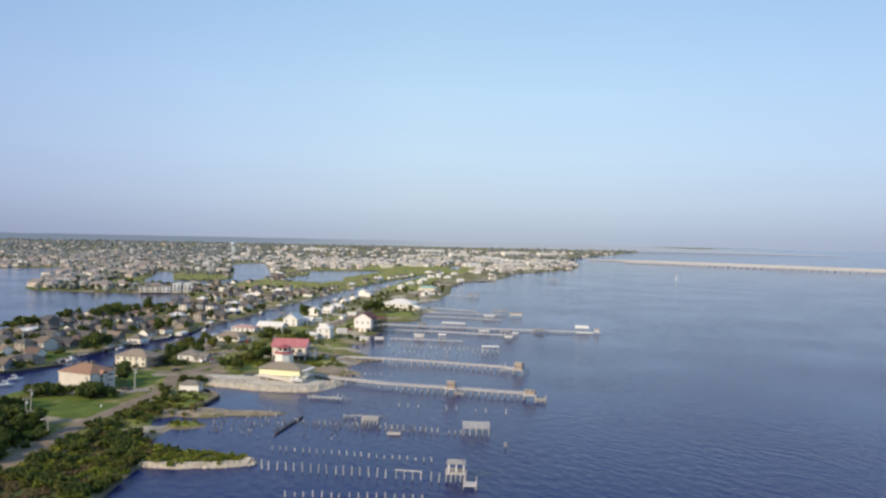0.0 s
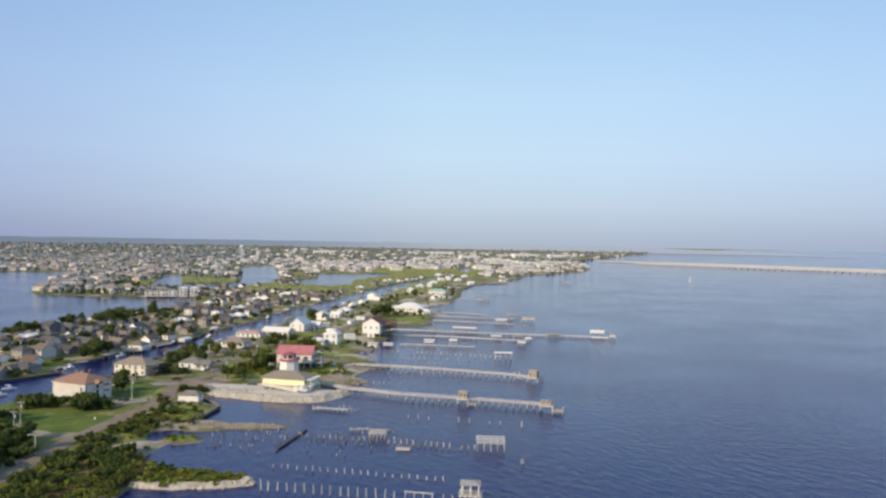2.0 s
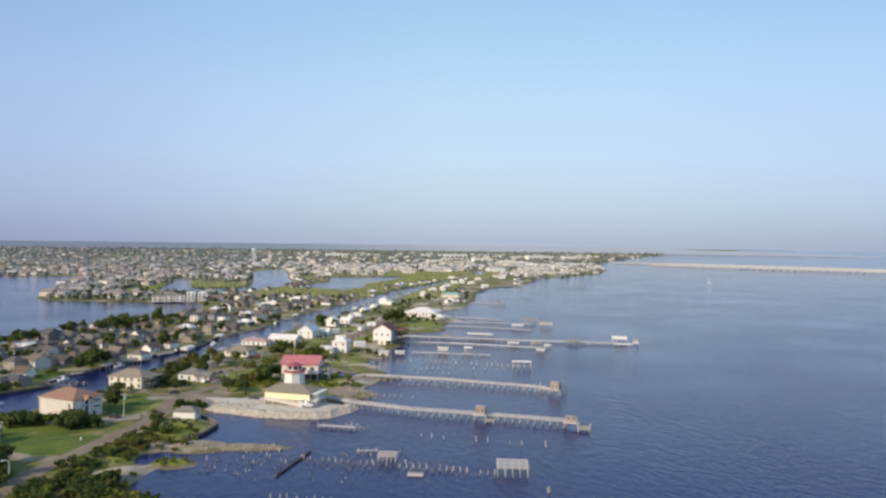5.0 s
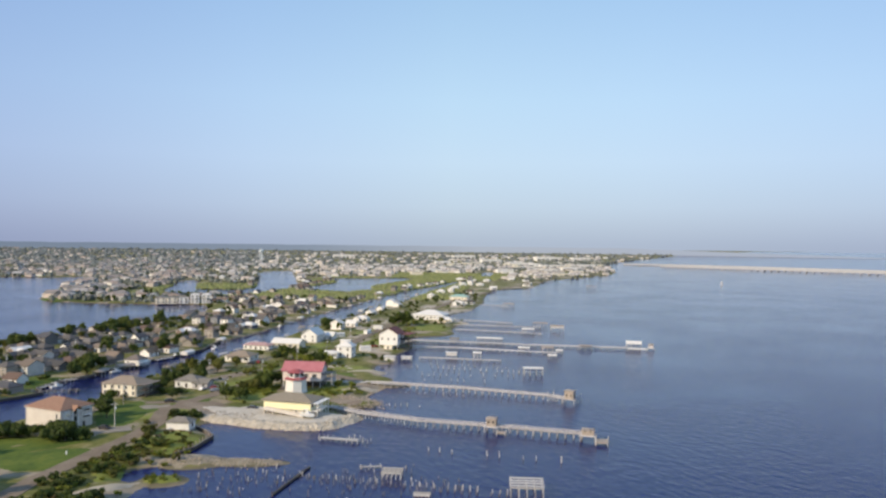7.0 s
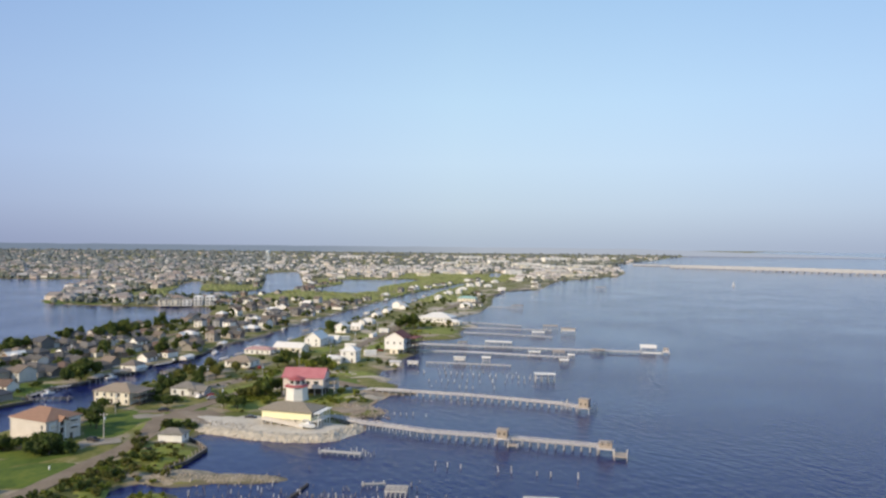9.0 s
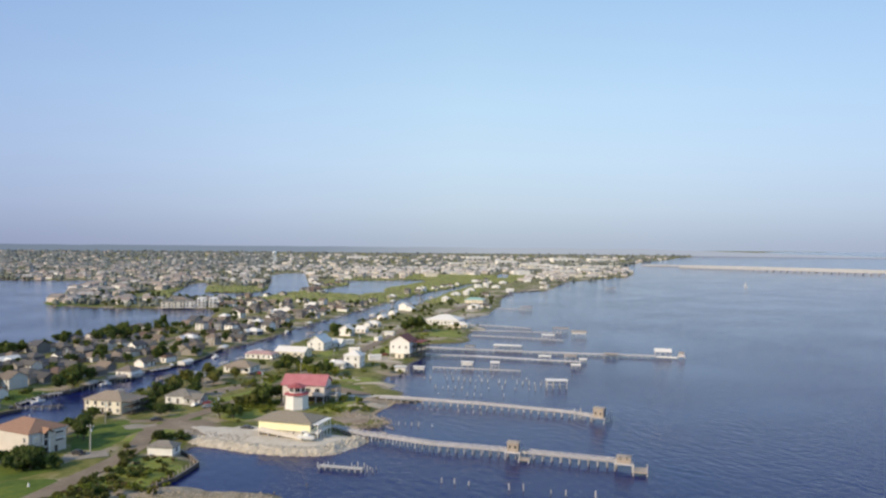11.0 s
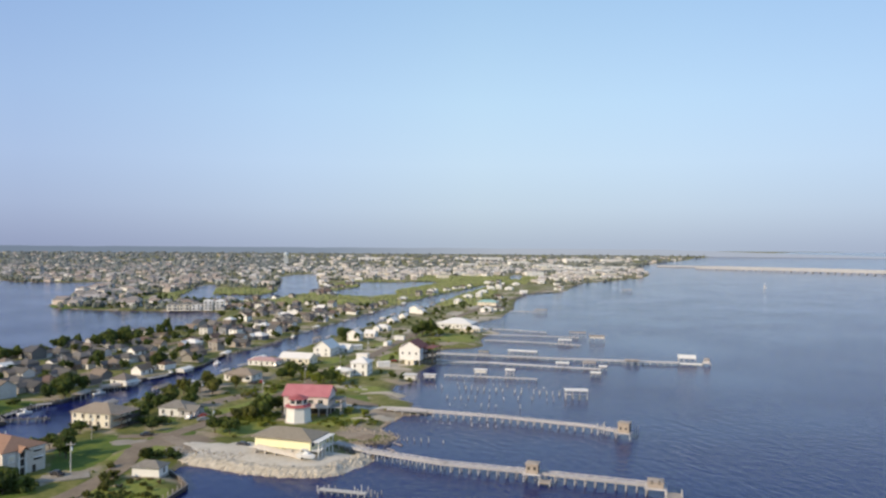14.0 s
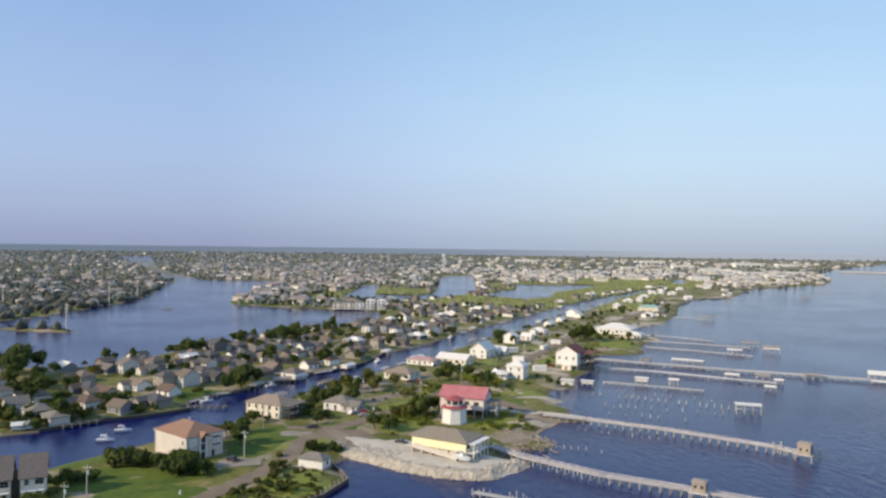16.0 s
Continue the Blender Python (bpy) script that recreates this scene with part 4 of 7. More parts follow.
house(on_lot(-92.4, 564.3, 78), "white gabled house with a pale blue-grey roof", 15, 11, 5.0, "gable", 4.2, M_WHITE, M_TIN, 2)
take(-92.4, 564.3, 8)
house(on_lot(-60.3, 497.6, -10), "white two-storey house with a pale pyramid roof", 9, 9, 6.4, "hip", 3.0, M_WHITE, M_TIN, 2)
take(-60.3, 497.6, 6)
house(on_lot(-68.5, 492.3, -10), "low white wing with a shallow white roof", 9, 7, 3.0, "hip", 1.0, M_WHITE, M_TIN, 1, porch=2)
take(-68.5, 492.3, 6)
house(on_lot(-36.3, 538.7, 76), "tall white house with a dark maroon roof on stilts", 15, 12.4, 7.0, "gable", 3.6, M_WHITE, M_MAROON, 1, 2.6)
low = thing("lower_store", on_lot(-37.5, 532.6, -14), "cream ground-floor store under a tall white house", "store")
part("wall", boxes((0, 0, -0.4, 5.4, 5.0, 2.9)), M_CREAM, low)
part("door", DOOR, None, low, at=pose(0, -2.52, 0.05))
take(-36.3, 538.7, 10)
deck = thing("timber_deck", on_lot(-25.7, 541.2, -16), "dark two-level timber deck of a white house", "deck")
for z in (3.0, 6.4):
    part("platform", boxes((0, 0, z, 6, 13, 0.25)), M_DARKWOOD, deck)
    part("rail", boxes((2.9, 0, z + 1.0, 0.1, 13, 0.1)), M_DARKWOOD, deck)
part("deck_roof", boxes((0, 0, 9.6, 6.4, 13.4, 0.25)), M_MAROON, deck)
for yy in (-6.2, 0, 6.2):
    for xx in (-2.6, 2.6):
        part("post", boxes((xx, yy, -1.2, 0.3, 0.3, 10.8)), M_DARKWOOD, deck)
house(on_lot(-15.5, 727, -14), "wide white hall with a broad white hip roof", 29, 22, 4.0, "hip", 4.0, M_WHITE, M_TIN, 1, wide=True, name="hall")
take(-16.5, 726, 18)
house(on_lot(-3.5, 698, -14), "low white annexe with a rounded shallow roof", 16, 9, 2.6, "hip", 2.0, M_CREAM, M_TIN, 1, name="annexe")
take(0, 699.6, 9)
for px, py, lab in ((-163.0, 273.9, "white townhouse with a steep grey-brown roof"), (-156.9, 279.1, "white townhouse with a steep grey-brown roof beside its twin")):
    twin = house(pose(px, py, 1.2, 0, 0, 40), lab, 5.9, 9.6, 6.3, "gable", 4.7, M_CREAM, M_SMALLROOF, 2, name="townhouse", group="townhouses", wide=True)
    part("porch_slab", boxes((0, -5.6, 2.7, 5.4, 1.6, 0.18)), M_WHITE, twin)
    for sx in (-2.5, 2.5):
        part("porch_post", boxes((sx, -6.3, -0.6, 0.2, 0.2, 3.3)), M_WHITE, twin)
    take(px, py, 5)
# dark wall added in place of the shade in the gap between twins
link = thing("townhouse_link", pose(-159.95, 276.5, 1.2, 0, 0, 40), "dark wall filling the shaded gap between two townhouses", "stair wall")
part("wall", boxes((0, 0.4, -0.6, 1.9, 7.4, 6.8)), M_DARKWOOD, link)

# ---- repeated houses along the canal ----
MODELS = [(9.5, 7.6, 2.7, "hip", 2.1, 1, 0), (8, 6.8, 2.7, "gable", 2.2, 1, 0), (11.5, 7.8, 2.8, "hip", 2.1, 1, 0), (7.4, 7, 5.2, "hip", 2.1, 2, 0), (9.5, 7, 2.7, "gable", 2.1, 1, 2.2), (6.8, 9.5, 5.0, "gable", 2.6, 2, 0), (10.5, 7, 2.8, "gable", 1.9, 1, 0)]
WORDS = ["low hip-roofed house on the canal bank", "small gabled house on the canal bank", "wide low hip-roofed house with a door in front", "two-storey hip-roofed house on a narrow lot",
         "gabled house raised on timber stilts", "tall narrow gabled house on the canal bank", "long gabled house with a shallow roof"]
WHITE_WORDS = ["white " + w for w in WORDS]
MADE = {}


def street_house(x, y, rz, k, white=False, tin=False, s=1.0):
    key = (k, white, tin)
    if key not in MADE:
        w, d, h, roof, rh, st, stilt = MODELS[k]
        MADE[key] = house(on_lot(x, y, rz), (WHITE_WORDS if white else WORDS)[k], w, d, h, roof, rh, M_WHITE if white else None, M_TIN if tin else None, st, stilt, False, group="houses along the canal", wing=5.0 if k in (0, 2, 6) else 0.0)
        ob = MADE[key]
    else:
        ob = copy_thing(MADE[key], on_lot(x, y, rz))
    take(x, y, 0.55 * max(MODELS[k][0], MODELS[k][1]))
    return ob


# houses of the shore strip: x, y, turn, model, white walls, light roof
for px, py, rz, k, white, tin in [(-86.4, 635, 70, 5, 1, 1), (-74.7, 699, -14, 2, 1, 1), (-72.9, 757, 62, 1, 1, 1), (-66.9, 799, 62, 1, 1, 1), (-61.2, 853, 66, 5, 1, 1), (-54, 846, 66, 1, 1, 1), (-21, 967, -14, 3, 1, 1), (-10, 1083, -14, 2, 1, 1), (4, 1090, -14, 3, 1, 1), (10.7, 1180, -14, 2, 1, 1), (24, 1266, -14, 2, 1, 1), (37, 1283, -14, 3, 1, 1), (52.5, 1271, -20, 2, 1, 1), (70.7, 1409, -20, 2, 1, 1), (68.7, 1177, -10, 6, 1, 1)]:
    street_house(px, py, rz, k, white, tin)
for px, py, rz, k, white, tin in [(11.3, 881, -14, 2, 1, 1), (24, 893, -14, 6, 1, 0), (29, 1076, -20, 2, 0, 0), (121.4, 1478, -20, 2, 1, 1), (145.6, 1441, -20, 2, 1, 0), (130, 1284, -20, 2, 1, 0), (136, 1300, -20, 3, 1, 0), (181, 1602, -20, 3, 1, 1), (184, 1511, -20, 6, 1, 0), (230, 1775, -20, 2, 0, 1), (257, 1722, -20, 2, 1, 1), (287, 1728, -20, 2, 1, 1), (330, 1880, -20, 3, 1, 1), (-77.9, 657, -14, 1, 1, 1), (-83.3, 578, -14, 1, 1, 1)]:
    street_house(px, py, rz, k, white, tin)
TEAL = material("teal_tin_roof", [(0.25, 0.42, 0.38), (0.34, 0.52, 0.47)], 0.4, 0.4, 0.05)
house(on_lot(14, 963, -14), "pale house with a faded teal metal roof", 22, 12, 3.6, "hip", 2.6, M_CREAM, TEAL, 1)
take(14, 963, 12)
for px, py, rz, k, white, tin in [(-219.4, 372, -20, 2, 1, 0), (-224.5, 411, -24, 6, 1, 0), (-216, 419, -20, 3, 0, 0), (-207.5, 425, -22, 5, 0, 0), (-202, 402.5, -15, 1, 1, 0), (-195, 383.5, -20, 2, 0, 0), (-217, 451, -20, 2, 1, 0), (-204, 455, -18, 0, 0, 0), (-249.6, 458, -20, 3, 0, 0), (-259, 462, 60, 1, 0, 0), (-268, 444, -18, 6, 0, 0), (-262.6, 420, -18, 0, 0, 0), (-258, 447, -20, 5, 0, 0), (-250.3, 489, 62, 6, 0, 1), (-250.3, 543, -20, 2, 0, 0)]:
    if free(px, py, 3.5):
        street_house(px, py, rz, k, white, tin)
for px, py, rz, k, white, tin in [(-257.3, 531, -20, 5, 0, 0), (-244, 502, -18, 0, 0, 0), (-222.7, 487, -20, 2, 0, 0), (-224.3, 566, -20, 0, 1, 0), (-207.7, 554, 62, 1, 1, 0), (-201, 527, -20, 2, 0, 0), (-197, 505, -20, 2, 0, 0), (-188, 473, -20, 1, 0, 0), (-229.6, 528, -20, 2, 0, 0), (-227.4, 549, -20, 6, 0, 0), (-187, 534, -20, 2, 0, 0), (-240, 474, -22, 0, 0, 0), (-230, 475, -20, 6, 0, 0), (-240, 398, -20, 2, 0, 0), (-226, 391, -20, 6, 0, 0), (-212, 505, -20, 0, 0, 0)]:
    if free(px, py, 3.5):
        street_house(px, py, rz, k, white, tin)
for px, py, rz, lab, w, d, h, roof, rh, wall, tile in ((-213, 348, -30, "low grey-roofed house on the west canal bank", 10, 7, 2.4, "hip", 1.6, M_STUCCO, M_GREYROOF),
        (-227, 353.5, -30, "long low house with a grey roof and white front", 13, 9, 2.6, "hip", 2.0, M_WHITE, M_GREYROOF), (-237, 354, 58, "white gabled house on the west canal bank", 8, 7, 4.6, "gable", 2.4, M_WHITE, M_GREYROOF),
        (-192.5, 381, -24, "low house with a red-brown roof above a dock", 12, 8, 2.4, "hip", 1.9, M_PINKWALL, M_ORANGE)):
    if free(px, py, 3.0):
        house(on_lot(px, py, rz), lab, w, d, h, roof, rh, wall, tile, 1, near=False)
        take(px, py, w * 0.5)
house(pose(-170.5, 461.5, 0.9, 0, 0, -12), "white boathouse with a grey-brown hip roof on the canal", 8.6, 8.4, 3.2, "hip", 2.4, M_WHITE, M_SMALLROOF, 1, name="boathouse", near=False)
take(-170.5, 461.5, 6)
for px, py, rz, k, white, tin in [(-207.9, 498.3, -20, 2, 0, 0), (-242.5, 537.9, -20, 0, 0, 0), (-193, 513.1, -18, 2, 0, 0), (-192.2, 389.4, -20, 2, 0, 0),
        (-219.4, 570.9, -20, 3, 1, 0), (-204.6, 562.6, -20, 6, 0, 0), (-184.8, 623.7, 60, 1, 1, 0), (-171.6, 663.3, -20, 2, 0, 0), (-176.5, 699.6, -20, 3, 1, 0), (-202, 834.9, -20, 3, 0, 0), (-193, 891, -20, 0, 1, 0),
        (-187.3, 948.8, -20, 2, 0, 0), (-157.6, 747.4, -20, 0, 0, 0), (-136.9, 795.3, -20, 6, 1, 0)]:
    if free(px, py, 3.5):
        street_house(px, py, rz, k, white, tin)


def east_strip(x, y):
    """True on the strip between the canal and the lake."""
    bank = CANAL[3:20]
    for (x0, y0), (x1, y1) in zip(bank, bank[1:]):
        if y0 <= y <= y1:
            return x > x0 + (x1 - x0) * (y - y0) / (y1 - y0) - 2
    return False


# the rows between them
for i in range(1500):
    y = 354.8 + 1130.2 * rng.random() ** 1.3
    x = -305.2 + 354.8 * rng.random()
    far = y / 1.65
    s = shore_gap(x, y)
    east = -45 + (far - 300) * 0.11 if far < 700 else 0
    limit = 165 if far < 560 else 20
    if y > 545 and east_strip(x, y) or y < 440 and rng.random() < 0.85:
        continue
    if s < 7.5 or s > limit or not free(x, y, 6.6 if far > 400 else 7.2) or road_gap(x, y) < 9:
        continue
    if far < 345 and x / 1.65 > (-97 if far < 290 else -88):            # the open plots of the shore strip
        continue
    if s < 13 and 345 < far < 650 and x / 1.65 > -79 + (far - 430) * 0.13:
        continue
    if far < 470 and x / 1.65 > -40 + (far - 330) * 0.11:
        continue
    if x / 1.65 > -115 and 590 < far < 900 and x / 1.65 < -70 + (far - 590) * 0.28:        # marsh
        continue
    street_house(x, y, -18 + rng.uniform(-8, 8) + (90 if rng.random() < 0.25 else 0), rng.choice((0, 1, 2, 2, 6, 1, 0, 2, 6)) if far < 330 else rng.choice((0, 1, 2, 2, 3, 5, 6, 0, 1)), rng.random() < (0.75 if x / 1.65 > -70 + (far - 430) * 0.12 else 0.32), rng.random() < (0.35 if x / 1.65 > -70 + (far - 430) * 0.12 else 0.08))

# ---- piers ----
PILE = mesh_of("post", (lambda b: (rod(b, (0, 0, -2.6), (0, 0, 1.0), 0.17, 0.15, 7), b)[1])(bmesh.new()), M_PILE)
TALL = mesh_of("tall_post", (lambda b: (rod(b, (0, 0, -2.6), (0, 0, 1.0), 0.2, 0.17, 7), b)[1])(bmesh.new()), M_PILE)

STAKE = mesh_of("stake", (lambda b: (rod(b, (0, 0, -2.6), (0, 0, 1.0), 0.13, 0.10, 6), b)[1])(bmesh.new()), M_STAKE)


def pile(parent, x, y, top, lean=(0, 0), mesh=None):
    """A round post that rises out of the lake bed to the height top."""
    k = (top + 2.6) / 3.6
    m = Matrix.Translation((x, y, -2.6 * (1 - k))) @ Euler((lean[0], lean[1], 0)).to_matrix().to_4x4() @ Matrix.Diagonal((1, 1, k, 1))
    return part("post", mesh or PILE, None, parent, at=m)


def along(pts, gap):
    """Points and headings at even gaps along a line."""
    out, left = [], 0.0
    for a, b in zip(pts, pts[1:]):
        n = math.dist(a, b)
        d = left
        while d < n:
            out.append((a[0] + (b[0] - a[0]) * d / n, a[1] + (b[1] - a[1]) * d / n, math.degrees(math.atan2(b[1] - a[1], b[0] - a[0]))))
            d += gap
        left = d - n
    return out


def pier(pts, label, width=2.4, top=2.2, gap=3.0, rail=False, wood=None):
    t = thing("pier", Matrix.Identity(4), label, "pier")
    wood = wood or M_WOOD
    for a, b in zip(pts, pts[1:]):
        ln, rz = math.dist(a, b), math.degrees(math.atan2(b[1] - a[1], b[0] - a[0]))
        cx, cy = (a[0] + b[0]) / 2, (a[1] + b[1]) / 2
        bm = boxes((0, 0, top - 0.16, ln + 0.5, width, 0.16))
        part("deck", bm, wood, t, at=pose(cx, cy, 0, 0, 0, rz))
        for s in (-1, 1):
            part("stringer", boxes((0, s * (width / 2 - 0.2), top - 0.46, ln, 0.2, 0.3)), wood, t, at=pose(cx, cy, 0, 0, 0, rz))
            if rail:
                part("railing", boxes((0, s * (width / 2 - 0.05), top + 0.42, ln, 0.12, 0.1), (0, s * (width / 2 - 0.05), top + 0.2, ln, 0.06, 0.1)), wood, t, at=pose(cx, cy, 0, 0, 0, rz))
    for x, y, rz in along(pts, gap):
        c, s = math.cos(radians(rz + 90)), math.sin(radians(rz + 90))
        for k in (-1, 1):
            pile(t, x + k * c * (width / 2 - 0.05), y + k * s * (width / 2 - 0.05), top + (0.42 if rail else 0.2))
        part("cross_beam", boxes((0, 0, top - 0.7, 0.22, width + 0.3, 0.26)), M_PILE, t, at=pose(x, y, 0, 0, 0, rz))
    return t


def pier_hut(x, y, rz, w, d, h, top, label, roof=None, walls=None, name="pier_hut"):
    t = thing(name, pose(x, y, 0, 0, 0, rz), label, "hut")
    part("platform", boxes((0, 0, top - 0.2, w + 1.6, d + 1.6, 0.25)), M_WOOD, t)
    part("wall", boxes((0, 0, top + 0.05, w, d, h)), walls or M_TAN, t)
    part("roof", hip_roof(w, d, 0.45, 0.2), roof or M_TAN, t, at=pose(0, 0, top + 0.05 + h))
    # near-black slabs painted in place of shaded openings
    for i in (-1, 1):
        part("opening", boxes((i * w * 0.24, -d / 2, top + 1.2, 0.7, 0.12, 0.9)), M_DARK, t)
    part("doorway", boxes((w / 2, 0, top + 0.1, 0.12, 0.9, 2.0)), M_DARK, t)
    for a in (-1, 1):
        for b in (-1, 1):
            pile(t, a * (w / 2 + 0.5), b * (d / 2 + 0.5), top + 0.4)
    return t


def boat_shelter(x, y, rz, w, d, h, label, roof=None, rise=0.5, wall=0.0, name="boat_shelter"):
    """A roof on piles over a boat berth."""
    h *= 0.84
    t = thing(name, pose(x, y, 0, 0, 0, rz), label, "boathouse", "boat shelters off the shore")
    part("roof", hip_roof(w, d, rise, 0.3, w), roof or M_TIN, t, at=pose(0, 0, h))
    n = max(2, round(w / 3.2))
    for i in range(n + 1):
        for b in (-1, 1):
            pile(t, -w / 2 + 0.2 + i * (w - 0.4) / n, b * (d / 2 - 0.2), h)
    for b in (-1, 1):
        part("beam", boxes((0, b * (d / 2 - 0.2), h - 0.35, w, 0.2, 0.3)), M_WOOD, t)
    part("catwalk", boxes((0, d / 2 + 0.3, 1.1, w, 1.0, 0.18)), M_WOOD, t)
    if wall:
        part("wall", boxes((0, 0, h - wall, w - 0.5, d - 0.7, wall - 0.05)), M_WHITE, t)
    return t


pier([(-47.8, 360.2), (-35.5, 350.5), (-9.9, 338.2), (15.7, 331.6), (49.5, 321.4)], "long grey timber pier from the stony point", 2.6, 2.3, 2.9, True)
pier_hut(16.5, 330.3, -14, 3.6, 3.4, 2.7, 2.4, "tan plank hut halfway along a timber pier")
t = thing("landing_stage", pose(19.8, 326.5, 0, 0, 0, -14), "small pale boat landing beside a pier hut", "landing")
part("stage", boxes((0, 0, 0.7, 3.4, 3.0, 0.35)), M_TAN, t)
for a in (-1, 1):
    for b in (-1, 1):
        pile(t, a * 1.6, b * 1.4, 1.5)
pier_hut(50, 320.1, -14, 4.2, 4.0, 1.5, 2.3, "weathered shelter at the head of a timber pier")
t = thing("landing_stage", pose(54, 315.6, 0, 0, 0, -14), "tan planked boat landing at the pier head", "landing")
part("stage", boxes((0, 0, 0.9, 4.2, 5.0, 0.4)), M_TAN, t)
for a in (-1, 1):
    for b in (-1, 0, 1):
        pile(t, a * 2.0, b * 2.3, 2.4)
pier([(-36.3, 412.8), (-19, 409.7), (8.2, 402.6), (33, 393), (45.4, 387.8), (51.5, 382.8)], "timber pier with a hut at its head", 1.9, 2.2, 3.2, True)
pier_hut(53.6, 381.2, -25, 4.0, 3.8, 3.3, 2.2, "tall tan plank hut at a pier head")
for px, py, top in ((47, 386.1, 4.2), (47.8, 389.4, 4.0), (57.8, 382.8, 3.6), (59.4, 386.1, 3.2), (44.5, 385.1, 4.4)):
    ob = thing("mooring_post", pose(px, py, 0), "bare grey mooring post beside a pier hut", "post", "mooring posts")
    pile(ob, 0, 0, top)
pier([(-26.4, 579.1), (7.4, 570.9), (52.8, 561), (118.8, 551.4)], "very long grey timber pier with boathouses", 5.6, 1.6, 4.0, False)
pier([(-24.8, 546.1), (6.6, 542.9), (49.5, 529.6), (69.3, 524.7)], "grey timber pier near a tall white house", 3.4, 1.5, 4.0, False)
pier_hut(135, 549.9, -12, 3.0, 3.0, 2.2, 1.7, "small outlying grey hut on piles past a pier", M_DRIFT, M_WOOD)
pier([(4.9, 683.1), (41.2, 678.1), (77.5, 669.9)], "thin timber pier with a boathouse at its head", 2.2, 1.3, 4.0, False)
pier([(6.6, 648.4), (36.3, 640.2), (72.6, 625.4)], "thin pale timber pier", 2.2, 1.3, 4.0, False)
pier([(-1.6, 726), (29.7, 716.1), (56.1, 699.6)], "thin timber pier off a sandy spit", 2.0, 1.2, 4.5, False)
pier([(-16.5, 499.9), (8.2, 495.8), (31.3, 491.7)], "thin broken timber pier", 1.6, 1.4, 3.2, False)
pier([(36, 890), (54, 884), (66, 880)], "thin timber pier with a shelter", 2.0, 1.6, 5.0, False)
boat_shelter(45.5, 450.4, -2, 10, 5, 4.6, "boat shelter with a flat white metal roof", rise=0.25)
boat_shelter(2.5, 505.7, -10, 6.5, 4, 4.0, "small boat shelter with a white roof", rise=0.3, wall=1.6)
boat_shelter(18.1, 505.4, -10, 4.6, 3.6, 4.0, "small white-roofed boat lift", rise=0.6)
boat_shelter(-33.8, 489.2, -6, 6.4, 4, 3.6, "white boathouse close to the shore", rise=0.2, wall=2.4)
boat_shelter(-23.9, 490.9, -6, 6.0, 3, 3.4, "flat white boathouse close to the shore", rise=0.2, wall=1.4)
boat_shelter(125.0, 555.2, -12, 9.6, 8, 4.7, "open boathouse with a rounded white roof on a long pier", rise=1.5)
berth = thing("boat_deck", pose(125.6, 549.0, 0, 0, 0, -12), "low white deck before an open boathouse", "deck")
part("deck", boxes((0, 0, 0.9, 12, 4, 0.5)), M_WHITE, berth)
for a in (-5.6, -1.9, 1.9, 5.6):
    pile(berth, a, -1.7, 1.5)
    pile(berth, a, 1.7, 1.5)
boat_shelter(29.7, 580.8, -14, 18, 5, 3.4, "long low boat shelter with a pale roof", rise=0.5)
boat_shelter(49.5, 537.1, -12, 7, 4, 3.0, "low boat shelter with a white roof", rise=0.5)
boat_shelter(65.2, 539.5, -12, 7, 5, 3.2, "low boat shelter with a brown roof", M_DRIFT)
boat_shelter(63.5, 506.5, -12, 5, 4, 2.8, "small low boat shelter with a pale roof")
boat_shelter(71, 528, -12, 4, 4, 2.8, "small low boat shelter with a pale roof")
boat_shelter(91.6, 549.4, -12, 8, 5, 3.2, "low boat shelter with a brown roof beside a pier", M_DRIFT)
boat_shelter(77.5, 678.1, -8, 12, 7, 4.6, "brown-roofed boathouse at a pier head", M_DRIFT)
boat_shelter(88.3, 655, -10, 11, 7, 5.0, "weathered boathouse standing off the shore", M_DRIFT, wall=1.5)
boat_shelter(62.7, 635.2, -10, 9, 6, 4.2, "boat shelter with a pale roof on a thin pier")
boat_shelter(67, 875, -10, 12, 7, 5.0, "brown boathouse standing off the shore", M_DRIFT)
boat_shelter(231, 1253, -10, 16, 8, 5.0, "far boathouse with a brown roof", M_DRIFT)
boat_shelter(4.9, 575.9, -14, 6, 4, 3.6, "small shelter where a long pier leaves the shore", M_GREYROOF)

# ---- storm-wrecked piers: rows of bare piles ----
rng = random.Random(5)


def pile_row(a, b, gap, top, label, wild=0.25, skip=0.08, double=0.0, mesh=None):
    t = thing("ruined_pier", Matrix.Identity(4), label, "pier ruin", "rows of bare piles")
    for x, y, rz in along([a, b], gap):
        if rng.random() < skip:
            continue
        lean = (rng.gauss(0, 0.05), rng.gauss(0, 0.05))
        pile(t, x + rng.gauss(0, 0.12), y + rng.gauss(0, 0.12), top * rng.uniform(1 - wild, 1 + wild), lean, TALL if mesh is None else mesh)
        if double:
            c, s = math.cos(radians(rz + 90)), math.sin(radians(rz + 90))
            if rng.random() < 0.75:
                pile(t, x + c * double, y + s * double, top * rng.uniform(1 - wild, 1 + wild), lean)
    return t


pile_row((-44.2, 221.2), (-6.4, 213.6), 2.5, 2.6, "row of bare grey piles of a wrecked pier", 0.1, 0.0)
pile_row((5.2, 211.3), (8.2, 210.6), 2.6, 2.7, "last bare piles beside a wrecked pier head", 0.1, 0.0)
pile_row((-44.5, 240.6), (8.2, 229.4), 2.45, 1.25, "row of short bare piles of a wrecked pier", 0.3, 0.03)
pile_row((-42.9, 273.9), (16.5, 260.4), 2.1, 1.4, "double row of bare piles of a wrecked pier", 0.35, 0.06, 2.2, STAKE)
